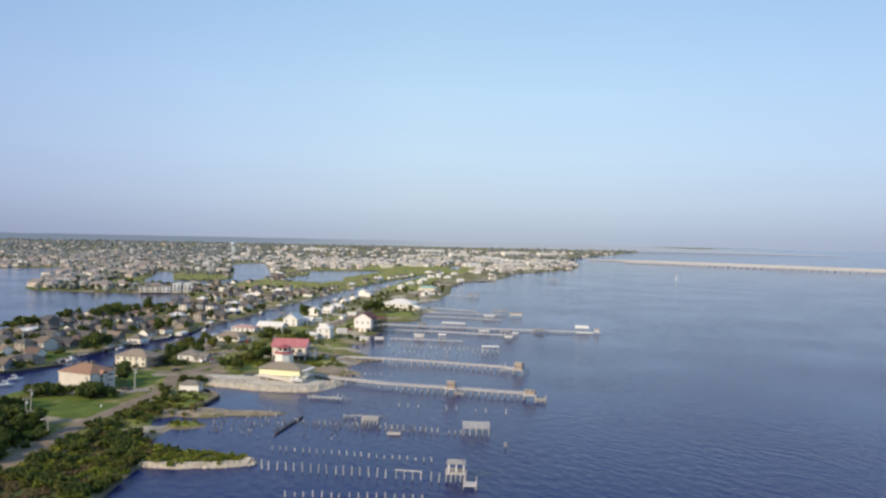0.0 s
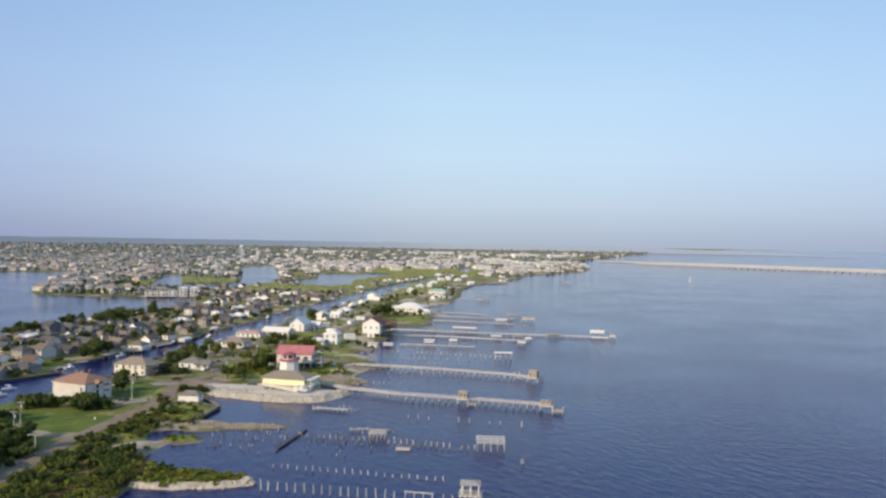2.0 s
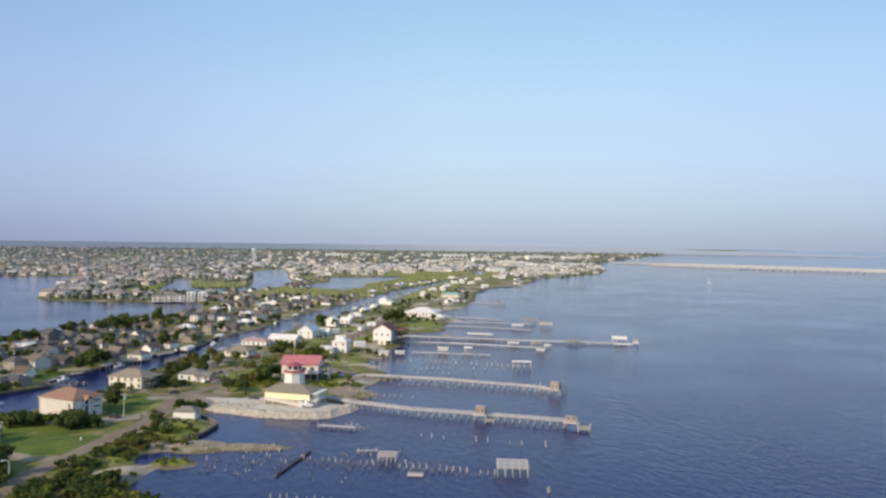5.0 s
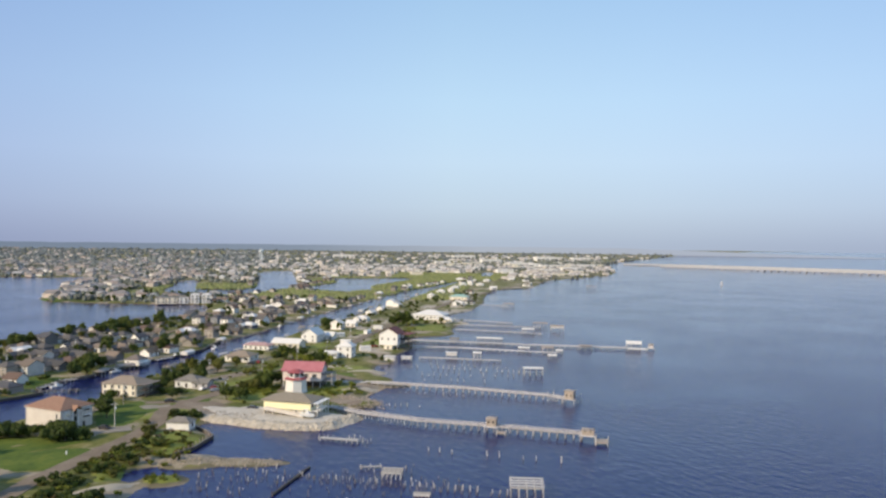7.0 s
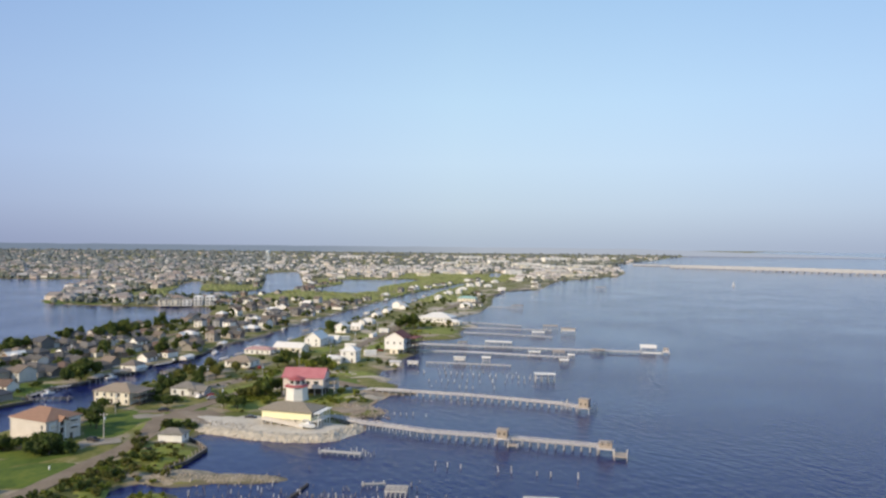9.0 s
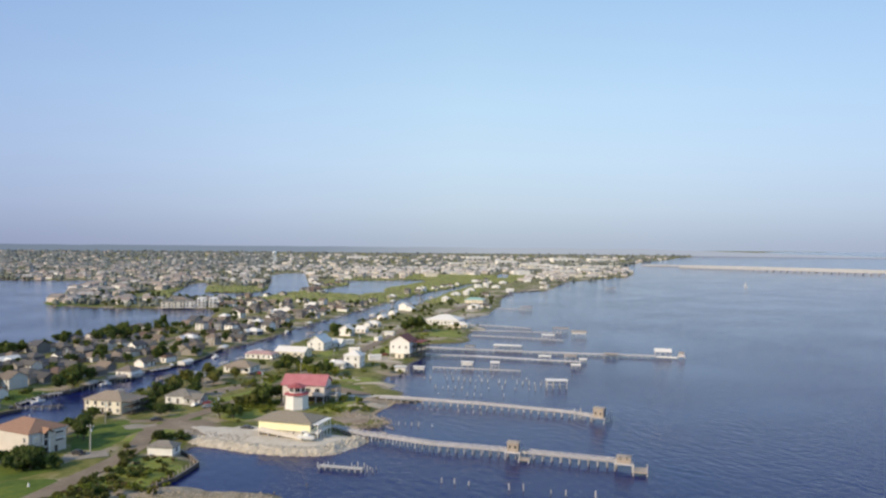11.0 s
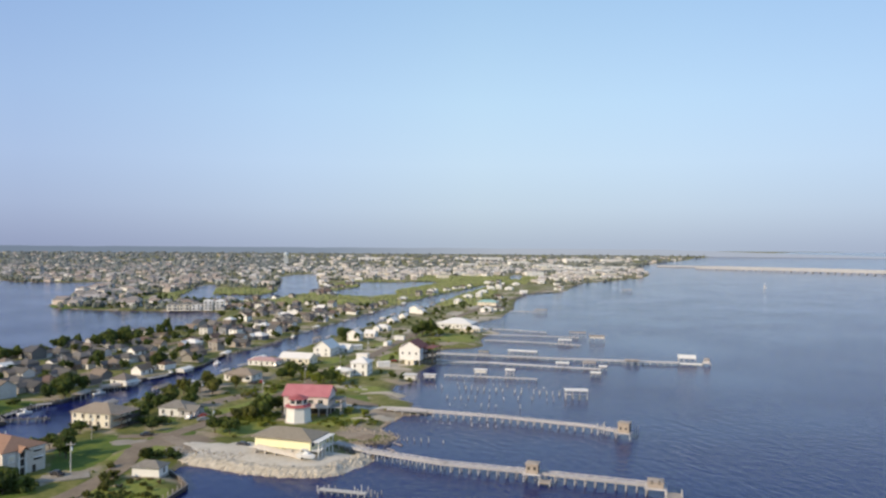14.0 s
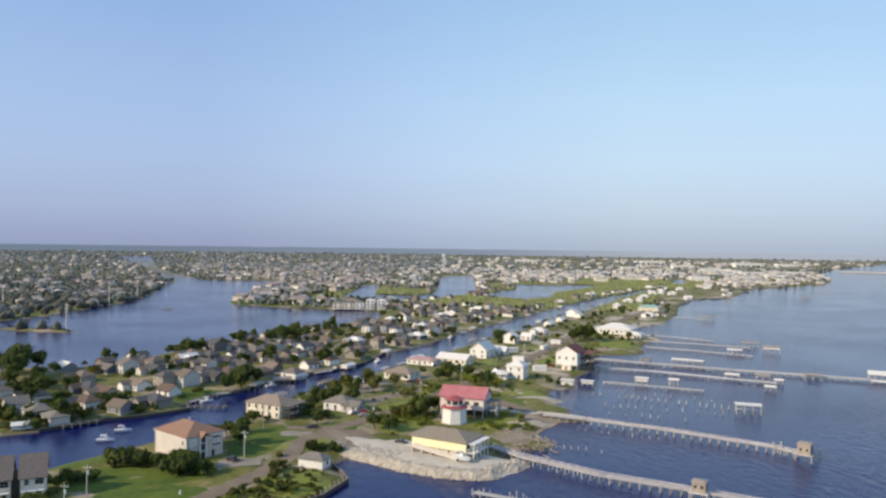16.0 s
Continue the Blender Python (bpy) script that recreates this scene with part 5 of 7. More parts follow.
pile_row((-33, 198), (3.3, 196.8), 2.4, 1.5, "row of bare grey piles near the spit", 0.2, 0.05)
pile_row((-44.5, 316.8), (-23.1, 311.8), 2.0, 1.5, "thin stakes round a broken walkway", 0.5, 0.25, 2.6)
pile_row((-19.8, 470.2), (47.8, 453.8), 3.0, 1.8, "row of bare piles reaching from the shore", 0.4, 0.2, 2.0)
pile_row((-13.2, 445.5), (36.3, 443.8), 3.2, 1.4, "row of low bare piles", 0.5, 0.3, 1.8)
pile_row((-14.8, 432.3), (19.8, 427.3), 3.4, 1.2, "scattered low bare piles off the shore", 0.5, 0.35)
pile_row((-9.9, 305.2), (39.6, 292.1), 4.0, 1.5, "widely spaced bare piles in open water", 0.5, 0.4)
pile_row((-16.5, 481.8), (33, 471.9), 3.6, 1.5, "row of low bare piles by the boat shelters", 0.5, 0.3)
pile_row((-29.7, 372.9), (-9.9, 369.6), 2.6, 1.1, "stumps of piles beside the stony point", 0.5, 0.3)
pile_row((-24.8, 400.9), (9.9, 392.7), 3.0, 0.9, "low stumps beside a timber pier", 0.5, 0.4)
wild = thing("pile_field", Matrix.Identity(4), "scattered bare stakes and stumps in shallow water", "pier ruin")
for i in range(210):
    k = rng.random()
    x, y = (-44 + 47 * rng.random() ** 1.4) * 1.65, (166 + rng.gauss(0, 4.5) - 0.12 * k * 30) * 1.65
    if shore_gap(x, y) < -0.5:
        pile(wild, x, y, rng.uniform(0.3, 1.5), (rng.gauss(0, 0.1), rng.gauss(0, 0.1)), STAKE if i % 6 else PILE)
# cross-beamed bay on the first row
t = thing("pier_bay", pose(-0.9, 212.8, 0, 0, 0, -11), "surviving beamed bay of a wrecked pier", "pier ruin")
for a in (-3.6, -1.2, 1.2, 3.6):
    pile(t, a, 0, 2.4)
part("beam", boxes((0, 0, 2.35, 7.8, 0.3, 0.3)), M_PILE, t)
t = thing("pier_bay", pose(-23.1, 283.8, 0, 0, 0, 8), "collapsed low walkway between stakes", "pier ruin")
part("beam", boxes((0, 0, 0.7, 7, 0.9, 0.25)), M_PILE, t)
for a in (-3, 0, 3):
    pile(t, a, 0.4, 1.5)


def wreck_platform(m, w, d, top, beams, label, roof=False):
    t = thing("pier_platform", m, label, "pier ruin")
    n = 5
    for i in range(n):
        for b in (-1, 0, 1):
            pile(t, -w / 2 + i * w / (n - 1), b * d / 2, top)
    for b in (-1, 0, 1):
        part("beam", boxes((0, b * d / 2, top - 0.2, w + 0.5, 0.26, 0.34)), M_PILE, t)
    for i in range(beams):
        part("plank", boxes((0, -d / 2 + (i + 0.5) * d / beams, top + 0.15, w + 0.8, d / beams * 0.4, 0.14)), M_PILE, t)
    if roof:
        part("roof", hip_roof(w * 0.9, d * 0.8, 0.6, 0.3), M_PILE, t, at=pose(0, 0, top + 2.6))
        for a in (-1, 0, 1):
            for b in (-1, 1):
                part("post", boxes((a * w * 0.4, b * d * 0.36, top, 0.3, 0.3, 2.6)), M_WHITE, t)
    return t


wreck_platform(pose(22.4, 264.6, 0, 0, 0, -4), 8.8, 9.0, 2.7, 4, "weathered open-beamed platform of a wrecked pier")
wreck_platform(pose(-15.9, 276.3, 0, 0, 0, -4), 5.5, 4.8, 2.0, 4, "low broken platform of a wrecked pier")
wreck_platform(pose(-6.6, 260.7, 0, 0, 0, -4), 4.0, 2.4, 0.5, 3, "sunken remnant of a wrecked platform")
wreck_platform(pose(12.7, 213.4, 0, 0, 0, -6), 5.4, 4.8, 2.3, 4, "roofed frame on piles at a wrecked pier head", True)
t = thing("landing_stage", pose(16.2, 206.4, 0, 0, 0, -8), "low pale stage beside a wrecked pier head", "landing")
part("stage", boxes((0, 0, 0.8, 3.6, 3.4, 0.3)), M_PILE, t)
for a in (-1, 1):
    for b in (-1, 1):
        pile(t, a * 1.7, b * 1.6, 2.6)
t = thing("broken_walkway", pose(-37.1, 314.3, 0, 0, 0, -12), "sagging pale walkway deck between stakes", "walkway")
part("deck", boxes((0, 0, 0.9, 14, 1.9, 0.22)), M_PILE, t)
for i in range(8):
    for b in (-1, 1):
        pile(t, -6.8 + i * 1.95, b * 1.0, 1.1)
t = thing("fallen_bulkhead", pose(-44.5, 271.1, 0, 0, 0, 78), "fallen dark timber bulkhead in shallow water", "bulkhead")
part("sill", boxes((0, 0, -0.5, 26, 0.5, 1.1)), M_DARKWOOD, t)
for i in range(13):
    part("stake", boxes((-12.5 + i * 2.1, 0.3, -2.0, 0.25, 0.25, 2.6 + 0.8 * rng.random())), M_DARKWOOD, t)
t = thing("outlying_post", pose(30.5, 246.7, 0), "leaning dark dolphin of three posts", "post")
for a, b in ((0, 0), (0.6, 0.3), (0.2, 0.7)):
    pile(t, a, b, 1.6, (0.1 * a, -0.1 * b))

# loose timbers washed up behind the stony point
wr = random.Random(77)
for i in range(22):
    x, y = -36 + wr.uniform(-7, 10), 358 + wr.uniform(-7, 10)
    bm = bmesh.new()
    a, ln = wr.uniform(0, 3.14), wr.uniform(1.2, 3.2)
    rod(bm, (-math.cos(a) * ln, -math.sin(a) * ln, 0.0), (math.cos(a) * ln, math.sin(a) * ln, wr.uniform(0.1, 0.9)), 0.17, 0.14, 6)
    solid("driftwood", bm, M_DARKWOOD if i % 3 else M_DRIFT, "dark broken timber washed up in the shallows", "timber", "washed-up timbers", at=pose(x, y, max(0.05, z_at(x, y)) + 0.1))


# ---- bulkheads along the banks ----
def bulkhead(pts, label, top=1.15):
    t = thing("bulkhead", Matrix.Identity(4), label, "bulkhead")
    for a, b in zip(pts, pts[1:]):
        ln, rz = math.dist(a, b), math.degrees(math.atan2(b[1] - a[1], b[0] - a[0]))
        part("sheeting", boxes((0, 0, -1.5, ln + 0.2, 0.3, 1.5 + top)), M_DARKWOOD, t, at=pose((a[0] + b[0]) / 2, (a[1] + b[1]) / 2, 0, 0, 0, rz))
        part("cap", boxes((0, 0, top + 0.01, ln + 0.3, 0.5, 0.14)), M_STAKE, t, at=pose((a[0] + b[0]) / 2, (a[1] + b[1]) / 2, 0, 0, 0, rz))
    return t


bulkhead([(-87.4, 292.1), (-83.3, 300.8), (-81.7, 316.3), (-85.8, 322.2), (-92.2, 329.3)], "dark timber bulkhead round a grassy plot")
bulkhead([(-209.7, 336.8), (-205.6, 346.2), (-198.6, 358.8), (-189.6, 367.2), (-179.2, 384.4), (-187.3, 393.4), (-186, 415.8), (-178.9, 420.8), (-177.7, 440.5), (-172.8, 450.8), (-166, 457), (-169.9, 475.2), (-161.2, 490), (-153.9, 519.8), (-156.1, 564.3)], "dark timber bulkhead along the canal")
for px, py, ln, rz in ((-202.5, 349.5, 14, 60), (-175.7, 389.4, 20, 15), (-180.7, 424.9, 14, 60), (-184.8, 407.5, 12, 70)):
    t = thing("canal_dock", pose(px, py, 0, 0, 0, rz), "low dark timber dock on the canal", "dock", "canal docks")
    part("deck", boxes((0, 0, 0.85, ln, 2.4, 0.2)), M_DARKWOOD, t)
    for i in range(int(ln / 3) + 1):
        for b in (-1, 1):
            pile(t, -ln / 2 + 0.2 + i * 3, b * 1.1, 1.6)
for px, py, rz in ((-216.5, 337.0, 42), (-167.5, 460.3, 70), (-155.9, 499.9, 75)):
    boat_shelter(px, py, rz, 8, 5, 3.0, "canal boathouse with a pale roof", rise=0.9, wall=1.4)

cr = random.Random(31)
WEST_BANK, EAST_BANK = CANAL[21:43][::-1], CANAL[3:20]
for bank, side in ((WEST_BANK, -1), (EAST_BANK, 1)):
    for x, y, rz in along(bank, 19):
        if not 350 < y < 1050 or cr.random() < 0.3:
            continue
        c, s = math.cos(radians(rz + 90)) * side, math.sin(radians(rz + 90)) * side
        if cr.random() < 0.3:
            boat_shelter(x + c * 2.6 * side * side, y + s * 2.6, rz, cr.uniform(6, 9), 4.5, cr.uniform(2.6, 3.4), "canal boathouse with a low roof", cr.choice((M_TIN, M_DRIFT, M_GREYROOF)), 0.8, 0.0 if cr.random() < 0.5 else 1.2)
        else:
            ln = cr.uniform(7, 14)
            t = thing("canal_dock", pose(x + c * 1.2, y + s * 1.2, 0, 0, 0, rz), "weathered timber dock along the canal", "dock", "canal docks")
            part("deck", boxes((0, 0, 0.8, ln, 2.2, 0.2)), cr.choice((M_WOOD, M_DARKWOOD)), t)
            for i in range(int(ln / 3) + 1):
                for b in (-1, 1):
                    pile(t, -ln / 2 + 0.2 + i * 3, b * 1.0, 1.5)

t = thing("post_row", Matrix.Identity(4), "weathered posts standing along a plot's bulkhead", "posts")
for x, y, rz in along([(-85.8, 294.5), (-84, 301.1), (-82.7, 315.6), (-86.5, 321.1)], 2.6):
    part("post", boxes((x, y, 0.6, 0.2, 0.2, 1.6)), M_TAN, t)

# ---- stones ----
ROCKS, BROKEN = [], []
for s in range(6):
    r = np.random.default_rng(s)
    v = ICO_V * r.uniform(0.62, 1.1, (len(ICO_V), 1)) * np.array([1.0, 0.8, 0.62])
    ROCKS.append(raw_mesh("stone", v.tolist(), ICO_F.tolist(), M_ROCK))
    BROKEN.append(raw_mesh("broken_stone", v.tolist(), ICO_F.tolist(), M_DEBRIS))


def rock_bank(name, pts, rows, gap, size, label, seed, z0=0.0, singles=200, rise=0.42, start=0.8):
    """Rip-rap: stones piled in rows up the bank."""
    rr = random.Random(seed)
    t = thing(name, Matrix.Identity(4), label, "stone bank", kind="structure")
    rest_v, rest_f, n = [], [], 0
    for k in range(rows):
        for x, y, rz in along(pts, gap):
            c, s = math.cos(radians(rz + 90)), math.sin(radians(rz + 90))
            off = (k - start) * size * 1.05 + rr.gauss(0, 0.25 if rise > 0.1 else 1.6)
            px, py = x + c * off + rr.gauss(0, 0.2), y + s * off + rr.gauss(0, 0.2)
            sc = size * rr.uniform(0.55, 1.15)
            z = max(z0 - 0.15 + rise * k * size, z_at(px, py) + 0.02) + rr.uniform(-0.1, 0.15)
            m = pose(px, py, min(z, 1.9), rr.uniform(0, 360), rr.uniform(0, 360), rr.uniform(0, 360)) @ Matrix.Diagonal((sc, sc, sc, 1))
            if n < singles:
                part("stone", rr.choice(ROCKS if name == "riprap" else BROKEN), None, t, at=m)
            else:
                a = np.array(m)
                base = len(rest_v)
                rest_v += ((ICO_V * rr.uniform(0.7, 1.0) * np.array([1.0, 0.85, 0.7])) @ a[:3, :3].T + a[:3, 3]).tolist()
                rest_f += (ICO_F + base).tolist()
            n += 1
    if rest_v:
        part("loose_stones", raw_mesh("loose_stones", rest_v, rest_f, M_RUBBLE if name == "riprap" else M_DEBRIS), None, t)["kind"] = "stuff"
    return t


def stone_slope(name, pts, out, back, z_back, mat, label, seed):
    """A rugged bank that climbs from the water to z_back across out + back metres."""
    rr = random.Random(seed)
    bm, rows = bmesh.new(), []
    for x, y, rz in along(pts, 0.9):
        c, q = math.cos(radians(rz + 90)), math.sin(radians(rz + 90))
        row = []
        for k in range(9):
            u = k / 8
            off = -out + (out + back) * u + rr.gauss(0, 0.12)
            z = -0.5 + (z_back + 0.5) * min(1.0, u * 1.9) ** 0.7 + (rr.gauss(0, 0.16) if u < 0.95 else -0.25)
            row.append(bm.verts.new((x + c * off + rr.gauss(0, 0.1), y + q * off + rr.gauss(0, 0.1), z)))
        rows.append(row)
    for a, b in zip(rows, rows[1:]):
        for k in range(8):
            bm.faces.new((a[k], b[k], b[k + 1], a[k + 1]))
    bmesh.ops.recalc_face_normals(bm, faces=bm.faces)
    return solid(name, bm, mat, label, "stone bank", kind="structure")


POINT_EDGE = [(-94, 340.5), (-83, 337.2), (-71.5, 332.4), (-59.5, 329.6), (-47.2, 329.6), (-41.6, 332.6), (-40.2, 338), (-36.2, 342), (-33.6, 348)]
stone_slope("stone_bank", POINT_EDGE, 1.6, 5.5, 1.75, M_LEDGE, "pale rugged limestone bank round a house's point", 12)
stone_slope("stone_bank", [(-79.8, 221.8), (-68, 220.8), (-55, 222.4), (-46.7, 225.4), (-49.5, 230.3)], 1.2, 2.4, 1.2, M_LEDGE, "pale limestone ledge along a shrubby spit", 13)
rock_bank("riprap", [(-94, 340.5), (-83, 336.6), (-71.5, 331.4), (-59.5, 328.4), (-47.2, 328.6), (-41.2, 332), (-39.8, 338), (-35.6, 342), (-33, 348)], 4, 1.0, 0.62, "pale limestone riprap round the yellow house's point", 3, singles=260, rise=0.3, start=0.9)
rock_bank("riprap", [(-79.8, 221.8), (-68, 220.8), (-55, 222.4), (-46.7, 225.4), (-49.5, 230.3)], 2, 1.1, 0.5, "grey limestone riprap along a shrubby spit", 4, singles=140, rise=0.3, start=1.4)
patch("rubble_bar", -80, 288.4, 9.4, 7.4, 8, M_SHELL, "flat bar of tan broken shell and stone", "stone bar", 0.08, 44)
patch("rubble_bar", -64.5, 288.4, 15, 3.7, -2, M_SHELL, "narrow tongue of tan broken shell and stone", "stone bar", 0.09, 45)
rock_bank("rubble_bank", [(-88, 284.5), (-69.3, 285.5), (-51.5, 286.5)], 9, 1.25, 0.46, "low bar of broken stone in the shallows", 5, 0.2, singles=140, rise=0.05)
rock_bank("rubble_bank", [(-98, 348.5), (-86, 344.5), (-74, 341.5)], 7, 2.0, 0.42, "broken stone strewn over a shell yard", 16, 2.0, singles=90, rise=0.0)
rock_bank("rubble_bank", [(-103.5, 312), (-99, 313.5)], 3, 0.9, 0.5, "heap of pale broken concrete on grass", 15, 1.2, singles=18, rise=0.3)
rock_bank("rubble_bank", [(-33.8, 349.8), (-41.7, 357.2), (-43.7, 364.6), (-31.7, 368.6), (-28.9, 375.7), (-36.6, 386.1)], 6, 1.0, 0.48, "grey rubble shore behind the stony point", 6, 0.15, singles=160, rise=0.09)
rock_bank("rubble_bank", [(-50, 384), (-43, 378), (-33, 374.5)], 7, 1.5, 0.55, "grey-brown rubble strewn over bare ground", 8, 0.9, singles=60, rise=0.05)
rock_bank("rubble_bank", [(-36.3, 389.4), (-33.5, 400.9), (-29.7, 410.2), (-19, 413.5), (-18.5, 420.8)], 2, 1.3, 0.65, "grey rubble edge of a jetty track", 7, 0.2, rise=0.12)
take(-98, 253.5, 4.5)
take(-93.5, 258, 5)
take(-89.5, 263.5, 4)
patch("sand_bank", -94, 258, 11.0, 3.9, 50, M_SAND, "bare tan sand and shell beside a small cove", "sand", 0.12, 8, mound=0.2)
patch("rough_grass", -81.3, 269.4, 5.2, 3.8, 0, M_DRY, "rough olive grass on a small islet", "grass", 0.09, 41)
patch("sand_bank", -33.8, 400.9, 7, 3.5, 10, M_SAND, "pale sand at the edge of grass", "sand", 0.12, 9, mound=0.2)
patch("sand_bank", -35.5, 448, 8, 3.5, -12, M_SAND, "pale sand strip on the shore", "sand", 0.12, 10, mound=0.2)
patch("sand_bank", 9.9, 699.6, 12, 6, -20, M_SAND, "pale sandy spit", "sand", 0.12, 12, mound=0.2)
patch("sand_bank", 16.5, 821.7, 16, 7, 30, M_SAND, "pale sandy beach before white houses", "sand", 0.12, 13, mound=0.2)
patch("sand_bank", -44.5, 529.6, 10, 7, 0, M_SAND, "pale sandy yard of a tall white house", "sand", 0.12, 14)
patch("sand_bank", 145.2, 1270.5, 40, 14, 50, M_SAND, "pale sandy shore below far houses", "sand", 0.12, 15)
patch("sand_bank", -31.3, 575.9, 9, 22, 0, M_SAND, "pale sandy ground at a pier's root", "sand", 0.12, 16)
patch("mud_flat", -33, 402, 17, 6, -12, M_MUD, "bare brown shell ground at the pier's root", "bare ground", 0.1, 51)
patch("mud_flat", -40, 380, 9, 6, -30, M_MUD, "bare brown shell ground near the shore", "bare ground", 0.09, 52)
patch("mud_flat", -108, 432, 5, 24, -28, M_MUD, "worn brown ground between the plots", "bare ground", 0.09, 53)
ribbon("jetty_track", [(-85.8, 432.3), (-66, 424), (-46.2, 418.4), (-20.6, 416.3)], 6, M_GRAVEL, "pale shell track out onto a jetty", "track")
ribbon("side_track", [(-108.9, 366.3), (-99, 356.4), (-82.5, 346.5)], 5, M_MUD, "worn brown track to the yellow house", "track")
ribbon("pier_ramp", [(-60, 435), (-47, 423), (-34, 412)], 7.5, M_ROAD, "worn grey-brown ramp down to a timber pier", "ramp")
patch("mud_flat", -42.5, 376, 8.5, 8, 20, M_MUD, "bare brown ground strewn with rubble", "bare ground", 0.09, 54)
patch("mud_flat", -84.5, 207, 3.2, 13, -12, M_MUD, "bare brown bank at the thicket's edge", "bare ground", 0.09, 55)
patch("sand_bank", -42, 450, 13, 3, 18, M_SAND, "pale sand at the tip of a grassy spit", "sand", 0.1, 56)
patch("sand_bank", -42.5, 400.5, 8.5, 2.4, 22, M_SAND, "pale sand at the end of a low spit", "sand", 0.12, 57)
patch("bare_lot", -110, 362, 10, 7, 30, M_MUD, "worn brown lot beside the road", "lot", 0.08, 58)
patch("bare_lot", -119.5, 358.5, 7, 4, 15, M_LOT, "pale shell parking lot beside the road", "lot", 0.1, 59)
patch("bare_lot", -97, 352, 6, 8, -20, M_LOT, "pale shell yard spilling to the road", "lot", 0.11, 60)
ribbon("driveway", [(-113.8, 323.4), (-120.4, 319.3), (-125.4, 317.6)], 7, M_LOT, "pale worn driveway beside the apartment house", "driveway")
ribbon("cross_lane", [(-108.9, 369.6), (-118.8, 366.3), (-125.4, 364.6)], 5, M_ROAD, "worn brown lane towards the canal", "lane")
ribbon("west_street", [(-250, 250), (-248, 340), (-234.3, 396), (-227.7, 442.2), (-224.4, 511.5), (-206.2, 610.5), (-184.8, 726), (-165, 858), (-148.5, 990)], 5.5, M_ROAD, "pale street between rows of canal houses", "street")
for cx, cy, rx, ry, rz, sd in ((-141, 299, 25, 13, 28, 21), (-124, 285, 17, 13, 20, 22), (-126, 347, 12, 24, 8, 23), (-192, 407, 11, 15, 10, 24), (-124, 391, 10, 6, 10, 27), (-166, 312, 9, 13, 0, 28), (-232, 364, 12, 8, 25, 29), (-203, 412, 11, 8, 10, 30), (-88, 430, 9, 15, -20, 37), (-58, 436, 14, 8, -12, 38), (-108, 368, 8, 12, -20, 39)):
    patch("lawn", cx, cy, rx, ry, rz, M_LAWN, "bright green mown lawn", "lawn", 0.08, sd)
for n, (cx, cy, rx, ry, rz) in enumerate(((-93, 612, 8, 14, 10), (-66, 546, 9, 7, 0), (-66, 650, 9, 18, -10), (-66, 595, 7, 14, -8), (-44, 518, 10, 5, -12), (-62, 462, 14, 5, -25), (-88, 418, 7, 12, -25), (-50, 700, 8, 20, -10), (-36, 760, 8, 24, -10), (-20, 850, 10, 26, -10), (0, 940, 12, 30, -8), (-190, 470, 9, 6, 10), (-215, 440, 10, 7, 0), (-200, 560, 12, 6, 10))):
    patch("bare_lot", cx, cy, rx, ry, rz, M_SAND, "bare tan sandy lot beside the road", "lot", 0.07, 60 + n)
# sandy shore ground, spread further to lift the hazy distance
for n, (cx, cy) in enumerate(((4, 805), (10, 862), (18, 905), (24, 960), (28, 1020), (38, 1095), (56, 1190), (104, 1236), (130, 1320), (152, 1410), (190, 1540), (250, 1640), (-8, 985), (0, 1050))):
    patch("bare_lot", cx, cy, 9 + n, 24, -12, M_SAND, "pale sandy ground between houses on the shore", "lot", 0.07, 110 + n)
for n, (cx, cy, rx, ry) in enumerate(((-455, 893, 22, 14), (-425, 880, 20, 10), (-390, 872, 18, 9))):
    patch("lawn", cx, cy, rx, ry, 0, M_LAWN, "bright green grassy tip of a lagoon peninsula", "lawn", 0.07, 130 + n)
for cx, cy, rx, ry, rz, sd in [(-88.3, 304.4, 6, 11, -5, 31), (-97, 311, 9, 12, -5, 95), (-103, 292, 6, 12, -8, 96), (-98, 271, 5, 8, -20, 97), (-108, 345, 9, 10, -20, 98), (-118, 410, 8, 14, -10, 99), (-49.5, 400.9, 12, 7, 0, 32), (-49.5, 457, 13, 7, -12, 33), (-13.2, 655, 20, 26, 0, 34), (-85.8, 391, 8, 16, -25, 35)]:
    patch("rough_grass", cx, cy, rx, ry, rz, M_DRY, "rough yellow-green grass", "grass", 0.07, sd)
for cx, cy, rx, ry, rz, sd in [(-33, 706.2, 14, 12, 0, 36), (-75, 472, 10, 15, -20, 71), (-50, 560, 9, 22, -10, 72), (-62, 620, 8, 22, -10, 73), (-40, 690, 9, 24, -10, 74), (-32, 600, 8, 18, -10, 75), (-84, 545, 6, 18, -12, 76), (-86, 378, 12, 9, -20, 91), (-100, 412, 5, 16, -20, 92), (-56, 392, 12, 6, 0, 93), (-92, 450, 9, 14, -20, 94)]:
    patch("rough_grass", cx, cy, rx, ry, rz, M_DRY, "rough yellow-green grass", "grass", 0.07, sd)

for cx, cy, rx, ry, rz, sd in ((-96.5, 214, 13, 34, 0, 81), (-97, 240, 10, 13, 0, 82), (-135, 235, 13, 34, 0, 83), (-62, 227, 15, 4.5, 3, 84), (-104.5, 262, 6, 12, -8, 85), (-100, 281, 6, 9, 0, 86), (-140, 205, 20, 30, 0, 87), (-206, 352, 8, 22, 32, 88), (-238, 380, 12, 20, 25, 89), (-221, 345, 14, 10, 20, 90)):
    patch("undergrowth", cx, cy, rx, ry, rz, M_UNDER, "dark tangled undergrowth of weeds and grass", "undergrowth", 0.1, sd, mound=0.15)

